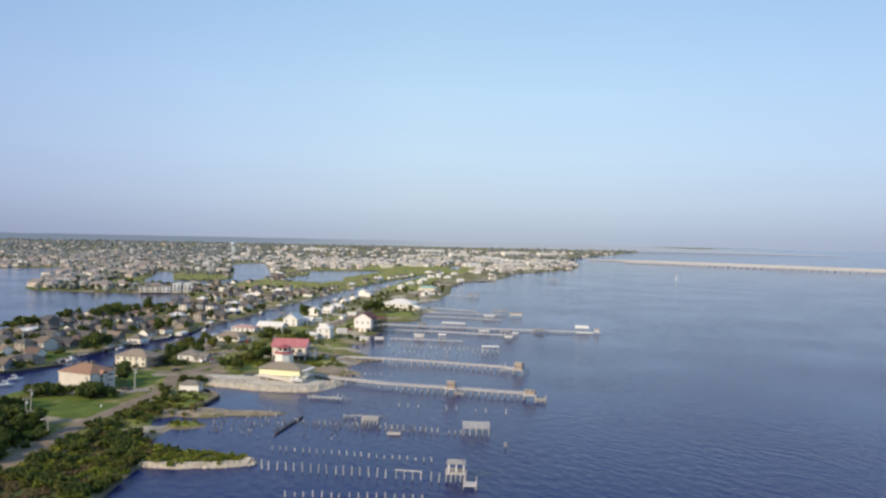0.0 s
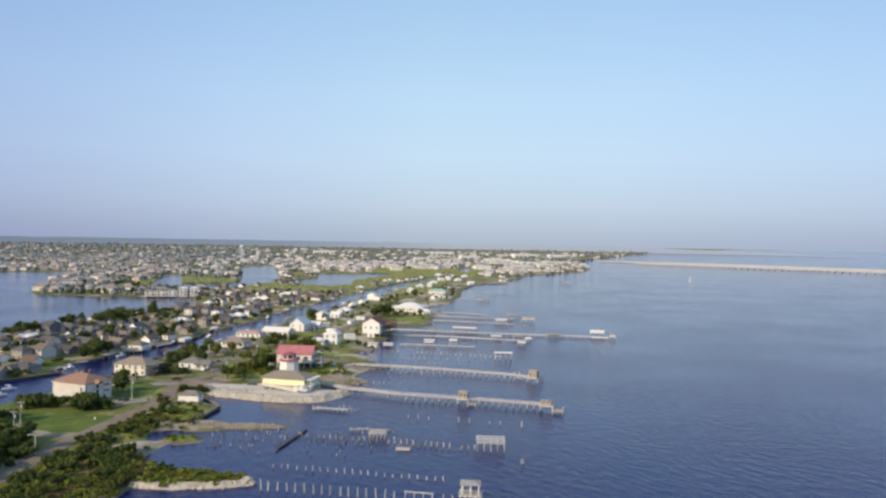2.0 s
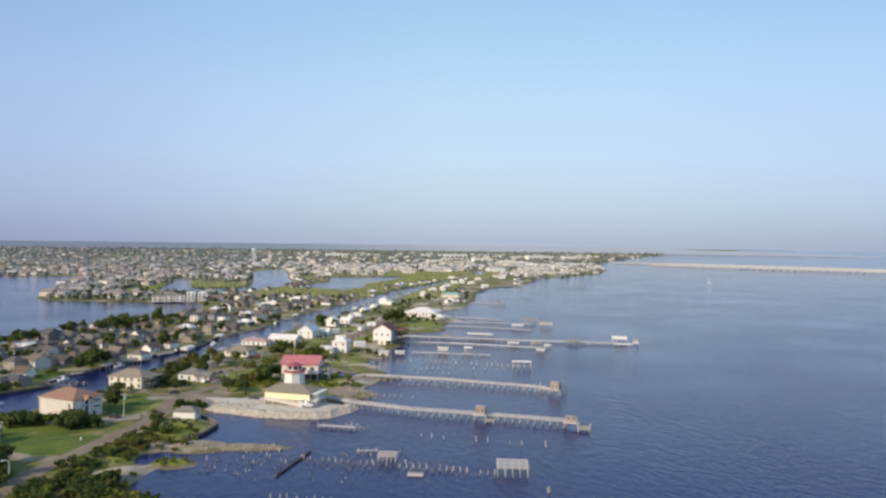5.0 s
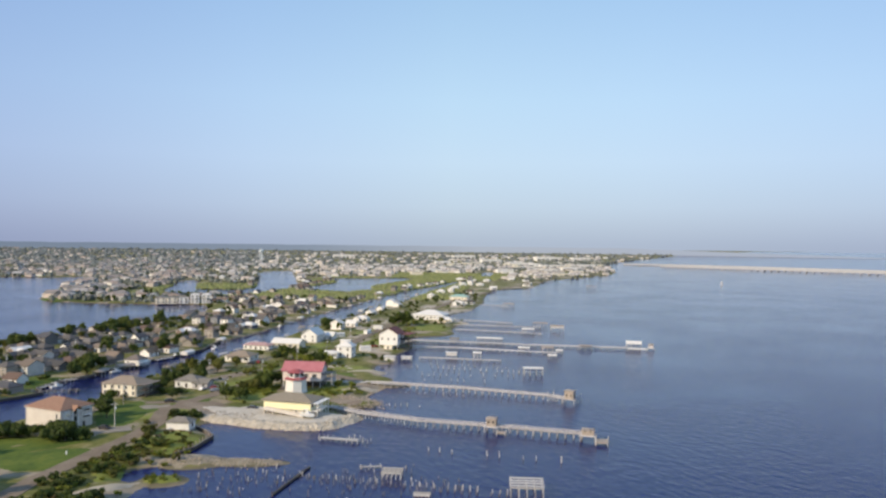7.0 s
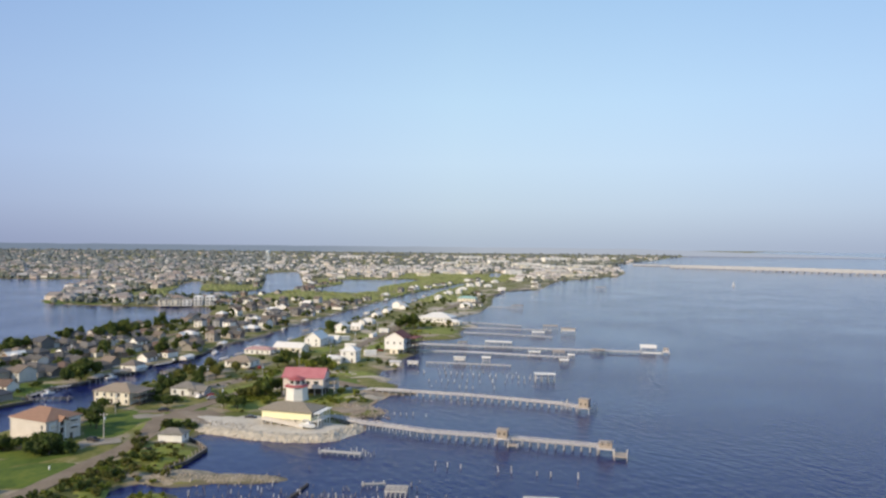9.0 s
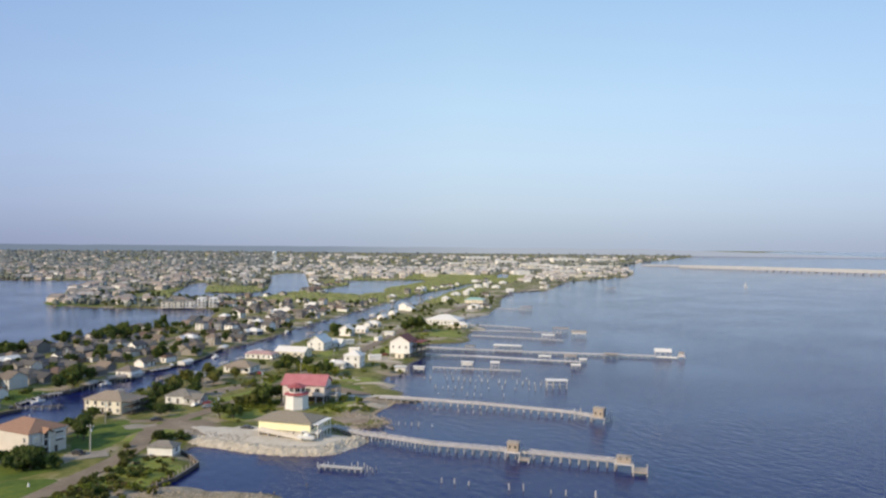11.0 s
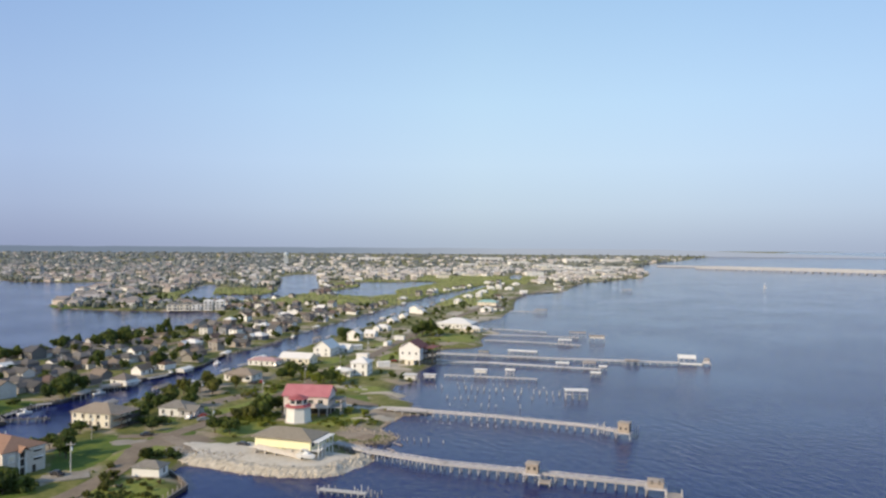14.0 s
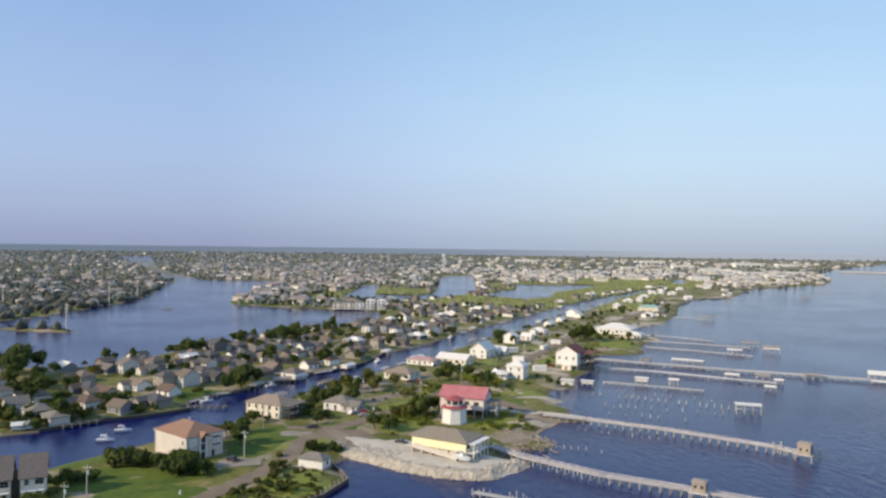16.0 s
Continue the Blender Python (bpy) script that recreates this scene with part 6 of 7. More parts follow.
# ---- trees and shrubs, the nearest by name of place ----
rng = random.Random(23)
for px, py, k, s in [(-129.7, 307.5, 1, 1.9), (-126, 308, 1, 1.8), (-133, 307.5, 1, 1.75), (-130.5, 304.5, 1, 1.5), (-124, 305.5, 0, 1.3), (-136.5, 309, 0, 1.3), (-121.5, 307.5, 0, 1.0)]:
    plant(BUSHES[k], px, py, s, rng.uniform(0, 360), "bush", "dense dark green bush beside an apartment house", "bush", "bushes")
for px, py, k, s in [(-146.5, 308.5, 1, 1.6), (-150.8, 309, 1, 1.65), (-142.6, 309.5, 1, 1.45), (-155, 311.5, 1, 1.6), (-148.5, 312.5, 0, 1.3), (-153, 306, 0, 1.2), (-159, 313, 0, 1.3)]:
    plant(BUSHES[k], px, py, s, rng.uniform(0, 360), "bush", "dense dark green bush at the lawn's edge", "bush", "bushes")
for px, py, k, s in [(-128, 305.2, 3, 1.05), (-131.5, 306.5, 3, 0.95), (-148.6, 308.5, 3, 1.0), (-152.5, 309.5, 3, 0.95), (-144.8, 308.6, 3, 0.9), (-129.5, 338.5, 4, 0.95), (-133, 341.5, 4, 0.8), (-137, 353, 0, 0.75), (-143, 343.5, 1, 0.8)]:
    plant(TREES[k], px, py, s, rng.uniform(0, 360), label="dense dark green tree beside a mown lawn")
for px, py, k, s in [(-136, 258, 0, 1.0), (-143, 264, 0, 0.85), (-130, 264, 1, 0.9), (-152, 258, 2, 0.9), (-140, 250, 0, 1.0), (-129, 247, 1, 0.9), (-135, 240, 0, 1.0), (-145, 243, 2, 1.0), (-126.5, 255, 3, 0.9), (-127, 238, 3, 0.9)]:
    plant(TREES[k], px, py, s, rng.uniform(0, 360), label="dark green roadside tree")
for px, py, k, s in [(-128, 404, 0, 0.9), (-131, 399, 3, 0.9), (-133, 408, 2, 0.8), (-117.5, 374, 3, 0.7)]:
    plant(TREES[k], px, py, s, rng.uniform(0, 360))
for px, py, k, s in [(-105, 315, 0, 0.6), (-104.1, 338, 1, 0.6), (-101.5, 309, 1, 0.5)]:
    plant(OLIVE_TREES[k], px, py, s, rng.uniform(0, 360), label="low spreading green tree near the road")
for px, py, k, s in [(-118.8, 412.5, 0, 1.15), (-127, 410.8, 1, 1.15), (-130.3, 422.4, 0, 1.05), (-125.4, 432.3, 2, 0.95), (-132, 438.9, 1, 1.1), (-127, 445.5, 0, 1.0), (-122.1, 452.1, 2, 0.95), (-128.7, 458.7, 1, 1.15), (-118.8, 438.9, 3, 1.0), (-120.4, 445.5, 1, 0.9), (-133.7, 429, 3, 1.0), (-113.8, 455.4, 3, 0.9)]:
    plant((OLIVE_TREES[k % 2] if k % 2 else TREES[3]) if px < -105 else LIGHT_TREES[k], px, py, s, rng.uniform(0, 360))
for px, py, k, s in [(-89.9, 397.6, 0, 1.05), (-86.6, 392.7, 3, 1.2), (-82.5, 402.6, 1, 1.1), (-78.4, 405.9, 3, 1.1), (-75.9, 412.5, 1, 1.0), (-80.8, 415.8, 3, 1.0), (-86.6, 401.8, 1, 1.0), (-92.4, 392.7, 3, 1.0), (-82.5, 394.3, 3, 0.9)]:
    plant((LIGHT_TREES[:1] + OLIVE_TREES + TREES[:3])[(k + int(px)) % 6], px, py, s * 0.85, rng.uniform(0, 360), label="bushy olive-green tree on a rough plot")
for px, py, k, s in [(-77.5, 466.9, 1, 1.15), (-71, 473.5, 0, 1.15), (-66, 468.6, 3, 1.15), (-85.8, 478.5, 3, 1.15), (-94, 481.8, 1, 1.0), (-44.5, 402.6, 3, 0.7), (-51.1, 405.9, 1, 0.6), (-100.6, 658.3, 2, 0.95), (-36.3, 681.4, 0, 1.1), (-28, 676.5, 1, 1.0), (-44.5, 668.2, 2, 0.8)]:
    plant(LIGHT_TREES[k], px, py, s, rng.uniform(0, 360))
for px, py, s in [(-170.5, 494, 1.15), (-170.3, 519, 0.95), (-275.8, 475, 0.95), (-176.5, 555, 0.9)]:
    plant(CYPRESS, px, py, s, rng.uniform(0, 360), label="tall narrow dark green tree on the canal bank")
for px, py, s in [(-184.3, 438, 1.15), (-182, 430, 1.05), (-187, 445, 1.0), (-180.5, 442, 1.0)]:
    plant(TREES[0], px, py, s, rng.uniform(0, 360), label="dark olive tree on the canal bank")
for px, py, k, s in [(-156, 286.5, 1, 1.15), (-153.2, 290, 1, 1.25), (-151, 293.5, 0, 1.2), (-156.5, 292.5, 1, 1.0), (-150.8, 278.6, 0, 0.9)]:
    plant(BUSHES[k], px, py, s, rng.uniform(0, 360), "bush", "dense dark green bush beside a townhouse", "bush", "bushes")
for i in range(11):
    plant(BUSHES[i % 2], -486 + i * 6.5, 591 + 3 * math.sin(i), 0.6 + 0.25 * math.sin(2.1 * i), 40 * i, "bush", "green reedy bush on a lagoon islet", "bush", "islet bushes")
for x, y, rz in along([(-212, 331), (-208, 346), (-200.5, 359.5), (-191, 369), (-183.1, 382.8), (-189.8, 394.3), (-188.9, 414.1)], 6.5):
    c, q = math.cos(radians(rz + 90)), math.sin(radians(rz + 90))
    for off in (3.5, 8.5):
        px, py = x + c * off + rng.uniform(-1.5, 1.5), y + q * off + rng.uniform(-1.5, 1.5)
        if shore_gap(px, py) > 1.5 and free(px, py, 1.5) and rng.random() < 0.75:
            plant(BUSHES[rng.randrange(2)], px, py, rng.uniform(0.7, 1.15), rng.uniform(0, 360), "bush", "dark green bush on the canal bank", "bush", "canal bushes")
for i in range(26):                       # the dark grove on the lagoon side
    x, y = -244 + rng.gauss(0, 9), 611 + rng.gauss(0, 11)
    if shore_gap(x, y) > 2:
        plant(TREES[rng.choice((0, 1, 2))], x, y, rng.uniform(0.85, 1.15), rng.uniform(0, 360), label="dark green tree of a lagoon-side grove", group="grove by the lagoon")
for px, py, s in [(-311.8, 432.3, 1.5), (-306.9, 438.9, 1.3), (-315.1, 424, 1.2), (-290.4, 404.2, 1.0), (-280.5, 410.8, 1.0), (-272.2, 400.9, 0.9), (-264, 394.3, 0.9), (-255.8, 387.8, 1.0), (-283.8, 415.8, 0.8)]:
    if shore_gap(px, py) > 1:
        plant(TREES[rng.choice((0, 2))], px, py, s, rng.uniform(0, 360), label="large dark tree at the lagoon's edge")


for x, y, rz in along([(-281, 378), (-274, 389), (-266, 405)], 4.6):
    for off in (0.0, 4.2):
        plant(BUSHES[1], x - off + rng.uniform(-1, 1), y + off * 0.5 + rng.uniform(-1, 1), rng.uniform(1.1, 1.5), rng.uniform(0, 360), "bush", "dense dark green hedge bush on the west bank", "bush", "west bank hedge")
for px, py, k, s in [(-213, 351, 2, 0.9), (-217, 355, 0, 0.9), (-209, 349, 3, 0.9), (-222, 358, 1, 0.8), (-263.4, 503, 0, 1.0), (-266, 509, 1, 1.0), (-266.6, 516, 2, 0.9), (-268, 522, 0, 1.0), (-266.8, 529, 1, 1.05), (-270, 534, 2, 0.8), (-268.5, 581, 0, 1.0), (-263.5, 588, 2, 0.85), (-254.6, 594, 1, 1.1), (-258, 470, 3, 0.9), (-236, 452, 1, 0.9), (-232, 459, 3, 0.9)]:
    plant(TREES[k], px, py, s, rng.uniform(0, 360), label="dark round tree near the water's edge")
for px, py, k, s in [(-302, 420, 2, 1.7), (-307, 425, 0, 1.8), (-297, 413, 2, 1.3), (-228, 352, 1, 0.8), (-236, 349, 3, 0.9), (-243, 356, 0, 0.8), (-222, 345, 3, 0.7), (-233, 376, 1, 0.8), (-247, 371, 0, 0.9), (-218, 379, 3, 0.9)]:
    plant(TREES[k], px, py, s, rng.uniform(0, 360), label="large dark tree on the west canal bank")


for px, py, k, s in [(-136, 395, 0, 1.5), (-131, 391.5, 1, 1.3), (-121.5, 383, 1, 1.2), (-117.5, 383.5, 0, 1.3), (-126, 386, 0, 1.2), (-149.5, 378.5, 0, 0.8), (-144, 376, 0, 0.8), (-138.5, 374, 0, 0.8), (-101.5, 341, 1, 1.05), (-96, 341, 1, 1.0), (-98.5, 342.5, 0, 1.1), (-104.5, 340, 0, 1.0)]:
    plant(BUSHES[k], px, py, s, rng.uniform(0, 360), "bush", "dense dark green bush near a pale yellow house", "bush", "garden bushes")
for px, py, k, s in [(-141, 349, 3, 0.9), (-141, 368, 1, 0.8), (-96, 489, 0, 1.0), (-90, 487, 1, 1.1), (-84, 485, 1, 1.1), (-71, 468, 3, 1.2), (-75, 471, 1, 1.0), (-97, 476, 3, 1.1), (-185, 437, 4, 1.2), (-172, 504, 4, 1.2), (-95, 635, 2, 1.0), (-40, 664, 2, 1.3), (-34, 666, 2, 1.3), (-45, 660, 0, 1.1), (-94, 373, 3, 1.1), (-88, 371, 3, 1.1), (-91, 377, 1, 0.8)]:
    plant(TREES[k], px, py, s, rng.uniform(0, 360), label="full dark green tree in a garden", group="garden trees")


for px, py, k, s in [(-104.5, 318, 1, 1.1), (-103.5, 313, 0, 1.1), (-106.5, 321, 1, 0.9), (-102, 309, 2, 1.1), (-104, 305, 0, 0.9), (-93, 314, 2, 0.8), (-90, 311, 0, 0.7), (-96, 307, 1, 0.6), (-88, 306, 2, 0.7), (-92, 300, 1, 0.6), (-98, 315.5, 2, 0.9), (-110, 330, 0, 0.9)]:
    plant(OLIVE_SHRUBS[k], px, py, s, rng.uniform(0, 360), "shrub", "olive shrub on a grassy waterside plot", "shrub", "plot shrubs")
for px, py, k, s in [(-97, 318.5, 0, 0.8), (-93.5, 319, 1, 0.7), (-90, 317, 0, 0.7), (-99.5, 312, 1, 0.8)]:
    plant(DRY_SHRUBS[k], px, py, s, rng.uniform(0, 360), "dry_shrub", "dry brown shrub on a grassy waterside plot", "shrub", "dry shrubs")
for px, py, k, s in [(-84, 270.5, 0, 0.8), (-81, 268.5, 2, 0.8), (-78.5, 271, 2, 0.8), (-82, 272.5, 2, 0.6), (-86, 268.8, 2, 0.6), (-79.8, 267.6, 2, 0.55), (-83, 267.4, 0, 0.5), (-76.8, 269, 2, 0.5)]:
    plant(SHRUBS[k], px, py, s, rng.uniform(0, 360), "marsh_shrub", "low olive shrub on a small islet", "shrub", "islet shrubs")


def shed(x, y, rz, label):
    t = thing("shed", on_lot(x, y, rz), label, "shed", "sheds and trailers")
    part("wall", boxes((0, 0, -0.3, 7, 3, 2.8)), M_WHITE, t)
    part("roof", gable_roof(7, 3, 0.5, 0.2), M_TIN, t, at=pose(0, 0, 2.5))


for px, py, rz in [(-52, 523, 20), (-68, 552, -12), (-60, 610, 70), (-45, 590, -12), (-78, 590, 30), (-55, 640, -12)]:
    if free(px, py, 3):
        shed(px, py, rz, "small white shed with a light metal roof")
        take(px, py, 4)


def marsh(x, y):
    """True over the open marsh round the ponds."""
    x, y = x / 1.65, y / 1.65
    a = (y > 575) & (y < 930) & (x > -150) & (x < 25 + (y - 800) * 0.1)
    b = (y > 590) & (y < 760) & (x > -260) & (x <= -150)
    c = (y >= 880) & (y < 1080) & (x > -70) & (x < 60 + (y - 900) * 0.2)
    return a | b | c


def scatter(n, x0, x1, y0, y1, models, smin, smax, inner, outer, name, label, category, group, keep=None, gap=1.2, clear=2.5):
    """Plants at random on the land between two distances from the shore."""
    for _ in range(n):
        x, y = rng.uniform(x0, x1), rng.uniform(y0, y1)
        s = shore_gap(x, y)
        if not inner < s < outer or not free(x, y, gap) or road_gap(x, y) < clear or (keep and not keep(x / 1.65, y / 1.65)):
            continue
        plant(rng.choice(models), x, y, rng.uniform(smin, smax), rng.uniform(0, 360), name, label, category, group)


# thicket in the foreground
scatter(60, -134, -119.5, 196, 252, BUSHES, 0.8, 1.3, 2, 60, "bush", "dark green bush of the roadside thicket", "bush", "roadside bushes", None, 0.6, 3.6)
scatter(70, -262, -206, 335, 386, BUSHES + OLIVE_SHRUBS, 0.7, 1.2, 2, 60, "bush", "dark green bush on the west canal bank", "bush", "west bank bushes", None, 0.8, 4)
scatter(60, -106, -74, 384, 402, SHRUBS, 0.6, 1.1, 3, 60, "shrub", "bright green shrub beside a lighthouse house", "shrub", "lighthouse shrubs", None, 0.6, 3.6)
scatter(36, -104, -80, 430, 462, SHRUBS + OLIVE_SHRUBS, 0.6, 1.3, 3, 60, "shrub", "bright green shrub on a rough plot", "shrub", "plot shrubs", None, 0.8, 4)
scatter(26, -60, -36, 384, 404, SHRUBS, 0.5, 1.0, 2, 60, "shrub", "green shrub before a lighthouse house", "shrub", "lighthouse shrubs", None, 0.6, 3.6)
for _ in range(1100):
    x, y = rng.uniform(-118, -72), rng.uniform(165, 252)
    gap = shore_gap(x, y)
    if not 0.8 < gap < 40 or not free(x, y, 0.5) or road_gap(x, y) < 5.2:
        continue
    kind = noise.noise(Vector((x * 0.13, y * 0.13, 0.4))) + 0.35 * noise.noise(Vector((x * 0.4, y * 0.4, 3.0)))
    kind += 0.22 * (x < -103 and y > 205) - 0.25 * (y < 206) + rng.gauss(0, 0.05)
    if abs(noise.noise(Vector((x * 0.09, y * 0.09, 7.0)))) < 0.035:
        continue
    if kind > 0.22:
        plant(BUSHES[rng.randrange(2)], x, y, rng.uniform(0.6, 1.1), rng.uniform(0, 360), "bush", "dark green bush of the shore thicket", "bush", "shore thicket bushes")
    elif kind > -0.12:
        plant(rng.choice(SHRUBS), x, y, rng.uniform(0.45, 1.1), rng.uniform(0, 360), "shrub", "yellow-green wild shrub of the shore thicket", "shrub", "shore thicket")
    elif kind > -0.32:
        plant(rng.choice(OLIVE_SHRUBS), x, y, rng.uniform(0.5, 1.15), rng.uniform(0, 360), "shrub", "olive wild shrub of the shore thicket", "shrub", "shore thicket")
    else:
        plant(rng.choice(DRY_SHRUBS), x, y, rng.uniform(0.6, 1.2), rng.uniform(0, 360), "dry_shrub", "dry brown shrub of the shore thicket", "shrub", "dry shrubs")
scatter(60, -79, -48, 221, 236, SHRUBS, 0.45, 0.95, 0.8, 40, "shrub", "yellow-green wild shrub on the spit", "shrub", "spit shrubs", None, 0.5, 4.0)
scatter(230, -165, -119.5, 156.8, 264, OLIVE_SHRUBS + BUSHES, 0.8, 1.4, 2, 60, "shrub", "dark green wild shrub beside the road", "shrub", "roadside thicket", lambda x, y: not (y > 150 and x > -92), 0.8, 4.5)
scatter(110, -165, -120.4, 165, 256, TREES, 0.7, 1.0, 2, 60, "tree", "dark green tree beside the road", "tree", "roadside trees", lambda x, y: not (y > 158 and x < -90), 1.5, 5.5)
scatter(150, -108.9, -82.5, 244.2, 306, SHRUBS + OLIVE_SHRUBS + DRY_SHRUBS, 0.45, 1.0, 0.8, 30, "shrub", "low green shrub by the cove", "shrub", "cove shrubs", None, 0.6, 4.0)
scatter(70, -112, -94, 258, 306, BUSHES + OLIVE_SHRUBS, 0.5, 0.95, 1.5, 30, "bush", "dark green bush between the road and a cove", "bush", "cove bushes", None, 0.6, 4.4)
scatter(70, -77.5, -49.5, 221.1, 234.3, SHRUBS, 0.5, 0.8, 1.2, 30, "shrub", "bright green shrub on the spit", "shrub", "spit shrubs", None, 0.4, 4.0)
scatter(60, -115.5, -49.5, 297, 478.5, SHRUBS + OLIVE_SHRUBS, 0.4, 0.9, 2, 60, "shrub", "green shrub on a rough plot", "shrub", "plot shrubs", lambda x, y: not (-60 < x < -20 and 198 < y < 222), 1.0, 4.5)
scatter(120, -156.8, -99, 313.5, 577.5, SHRUBS + BUSHES, 0.6, 1.0, 1.5, 12, "shrub", "green shrub on the canal bank", "shrub", "canal bank shrubs", None, 1.0, 5)
# gardens of the canal streets
scatter(430, -313.5, -99, 330, 693, TREES + OLIVE_TREES + FAR_TREES, 0.5, 1.05, 2, 200, "tree", "garden tree between canal houses", "tree", "garden trees", lambda x, y: x < -95 + max(0, y - 260) * 0.13, 1.6, 4)
scatter(330, -313.5, 66, 660, 1056, FAR_TREES + OLIVE_TREES, 0.5, 0.9, 2, 90, "tree", "garden tree between canal houses", "tree", "garden trees", lambda x, y: not bool(marsh(x * 1.65, y * 1.65)) and (x < -90 + (y - 350) * 0.13 or shore_gap(x * 1.65, y * 1.65) > 9), 1.8, 5)
scatter(60, -115.5, 16.5, 478.5, 924, FAR_TREES + OLIVE_TREES, 0.4, 0.8, 2, 90, "tree", "small green tree on the shore strip", "tree", "shore strip trees", None, 1.8, 5)
scatter(110, -478.5, -264, 858, 1056, FAR_TREES + OLIVE_TREES, 0.5, 0.95, 2, 90, "tree", "green tree on the lagoon peninsula", "tree", "peninsula trees", None, 2, 5)
scatter(120, -115.5, -16.5, 371.2, 693, SHRUBS, 0.5, 1.1, 1.0, 60, "shrub", "green shrub on the shore strip", "shrub", "shore strip shrubs", lambda x, y: not (-60 < x < -20 and y < 230), 1.0, 4.5)

for paint, items in JOINED.items():
    verts, faces = [], []
    for me, x, y, s, rz in items:
        v, f = arrays(me)
        c, q = math.cos(radians(rz)) * s, math.sin(radians(rz)) * s
        base = len(verts)
        verts += np.stack([x + v[:, 0] * c - v[:, 1] * q, y + v[:, 0] * q + v[:, 1] * c, z_at(x, y) + v[:, 2] * s], 1).tolist()
        faces += [[i + base for i in p] for p in f]
    ob = new("garden_greenery", raw_mesh("garden_greenery", verts, faces, bpy.data.materials[paint]))
    tagged(ob, "green trees and shrubs crowding the canal gardens", "trees", kind="stuff")

# ---- lagoon apartments ----
apt = thing("apartment_building", on_lot(-287.1, 861.3, 15), "long white four-storey apartment building by the lagoon", "apartment building")
for i, (w, h, mat) in enumerate(((11, 6, M_CREAM), (11, 6.2, M_CREAM), (10, 6.5, M_WHITE), (9, 9.2, M_WHITE), (9, 9.2, M_WHITE))):
    x = -24 + i * 11.6
    blk = part("block", boxes((x, 0, -0.5, w, 12, h + 0.5)), mat, apt)
    part("roof", hip_roof(w, 12, 1.6, 0.3), M_TIN if i > 2 else M_GREYROOF, blk, at=pose(x, 0, h))
    for f in range(int(h // 3)):
        for k in (-1, 1):
            put_window(blk, x + k * w * 0.25, -6.02, 1.7 + f * 3.0, 0, WIDE_WINDOW)
        part("balcony", boxes((x, -6.8, 0.1 + f * 3.0, w * 0.8, 1.6, 0.2)), M_WHITE, blk)
take(-287.1, 861.3, 32)

# ---- vehicles ----
def car(x, y, rz):
    t = thing("car", on_lot(x, y, rz, 0.12), "parked car on a shell driveway", "car", "parked cars")
    part("body", (lambda b: (box(b, 0, 0, 0.28, 4.4, 1.8, 0.55), box(b, -0.15, 0, 0.83, 2.5, 1.6, 0.55, 0, 0.82), b)[2])(bmesh.new()), M_CAR, t)
    part("windscreen", boxes((0.98, 0, 0.92, 0.3, 1.35, 0.34)), M_GLASS, t)
    part("side_glass", boxes((-0.15, 0, 0.92, 1.9, 1.56, 0.3)), M_GLASS, t)
    for a in (-1.4, 1.4):
        for b in (-0.85, 0.85):
            bm = bmesh.new()
            rod(bm, (a, b - 0.11, 0.2), (a, b + 0.11, 0.2), 0.33, None, 12)
            part("wheel", bm, M_TYRE, t)
    return t


first = car(-104.9, 390.2, 30)
for px, py, rz in ((-106.6, 396, 20), (-111.4, 393.5, 80), (-105.6, 470.2, 100), (-111.4, 517.3, 75), (-95.7, 557.7, 60), (-122.1, 321.1, -20), (-68.5, 352.3, -14), (-78.5, 356.5, -14), (-57.8, 499.9, 70), (-47.8, 541.2, 20), (-116.3, 367.1, 15), (-74.2, 511.5, 70), (-108.9, 466.9, 5)):
    copy_thing(first, on_lot(px, py, rz, 0.14))


def boat(x, y, rz, ln=6.0, label="small white motor boat on the canal"):
    t = thing("motor_boat", pose(x, y, 0.02, 0, 0, rz), label, "boat", "boats on the canal")
    bm = bmesh.new()
    prof = [(-0.5, 0.36), (-0.2, 0.40), (0.15, 0.38), (0.35, 0.24), (0.5, 0.02)]
    rows = []
    for u, hw in prof:
        rows.append([bm.verts.new((u * ln, s * hw * ln * k * 0.5, z)) for s, k, z in ((-1, 1, 0.75), (-1, 0.6, -0.25), (1, 0.6, -0.25), (1, 1, 0.75))])
    for a, b in zip(rows, rows[1:]):
        for k in range(3):
            bm.faces.new((a[k], b[k], b[k + 1], a[k + 1]))
        bm.faces.new((a[3], b[3], b[0], a[0]))
    bm.faces.new(rows[0])
    bm.faces.new(rows[-1][::-1])
    bmesh.ops.recalc_face_normals(bm, faces=bm.faces)
    part("hull", bm, M_HULL, t)
    part("cabin", boxes((0.02 * ln, 0, 0.7, ln * 0.25, ln * 0.22, 0.9, 0, 0.8)), M_HULL, t)
    part("canopy", boxes((-0.12 * ln, 0, 2.0, ln * 0.34, ln * 0.3, 0.1)), M_TIN, t)
    for a in (-0.26, 0.02):
        for b in (-0.12, 0.12):
            part("canopy_post", boxes((a * ln, b * ln, 0.7, 0.06, 0.06, 1.3)), M_STEEL, t)
    return t


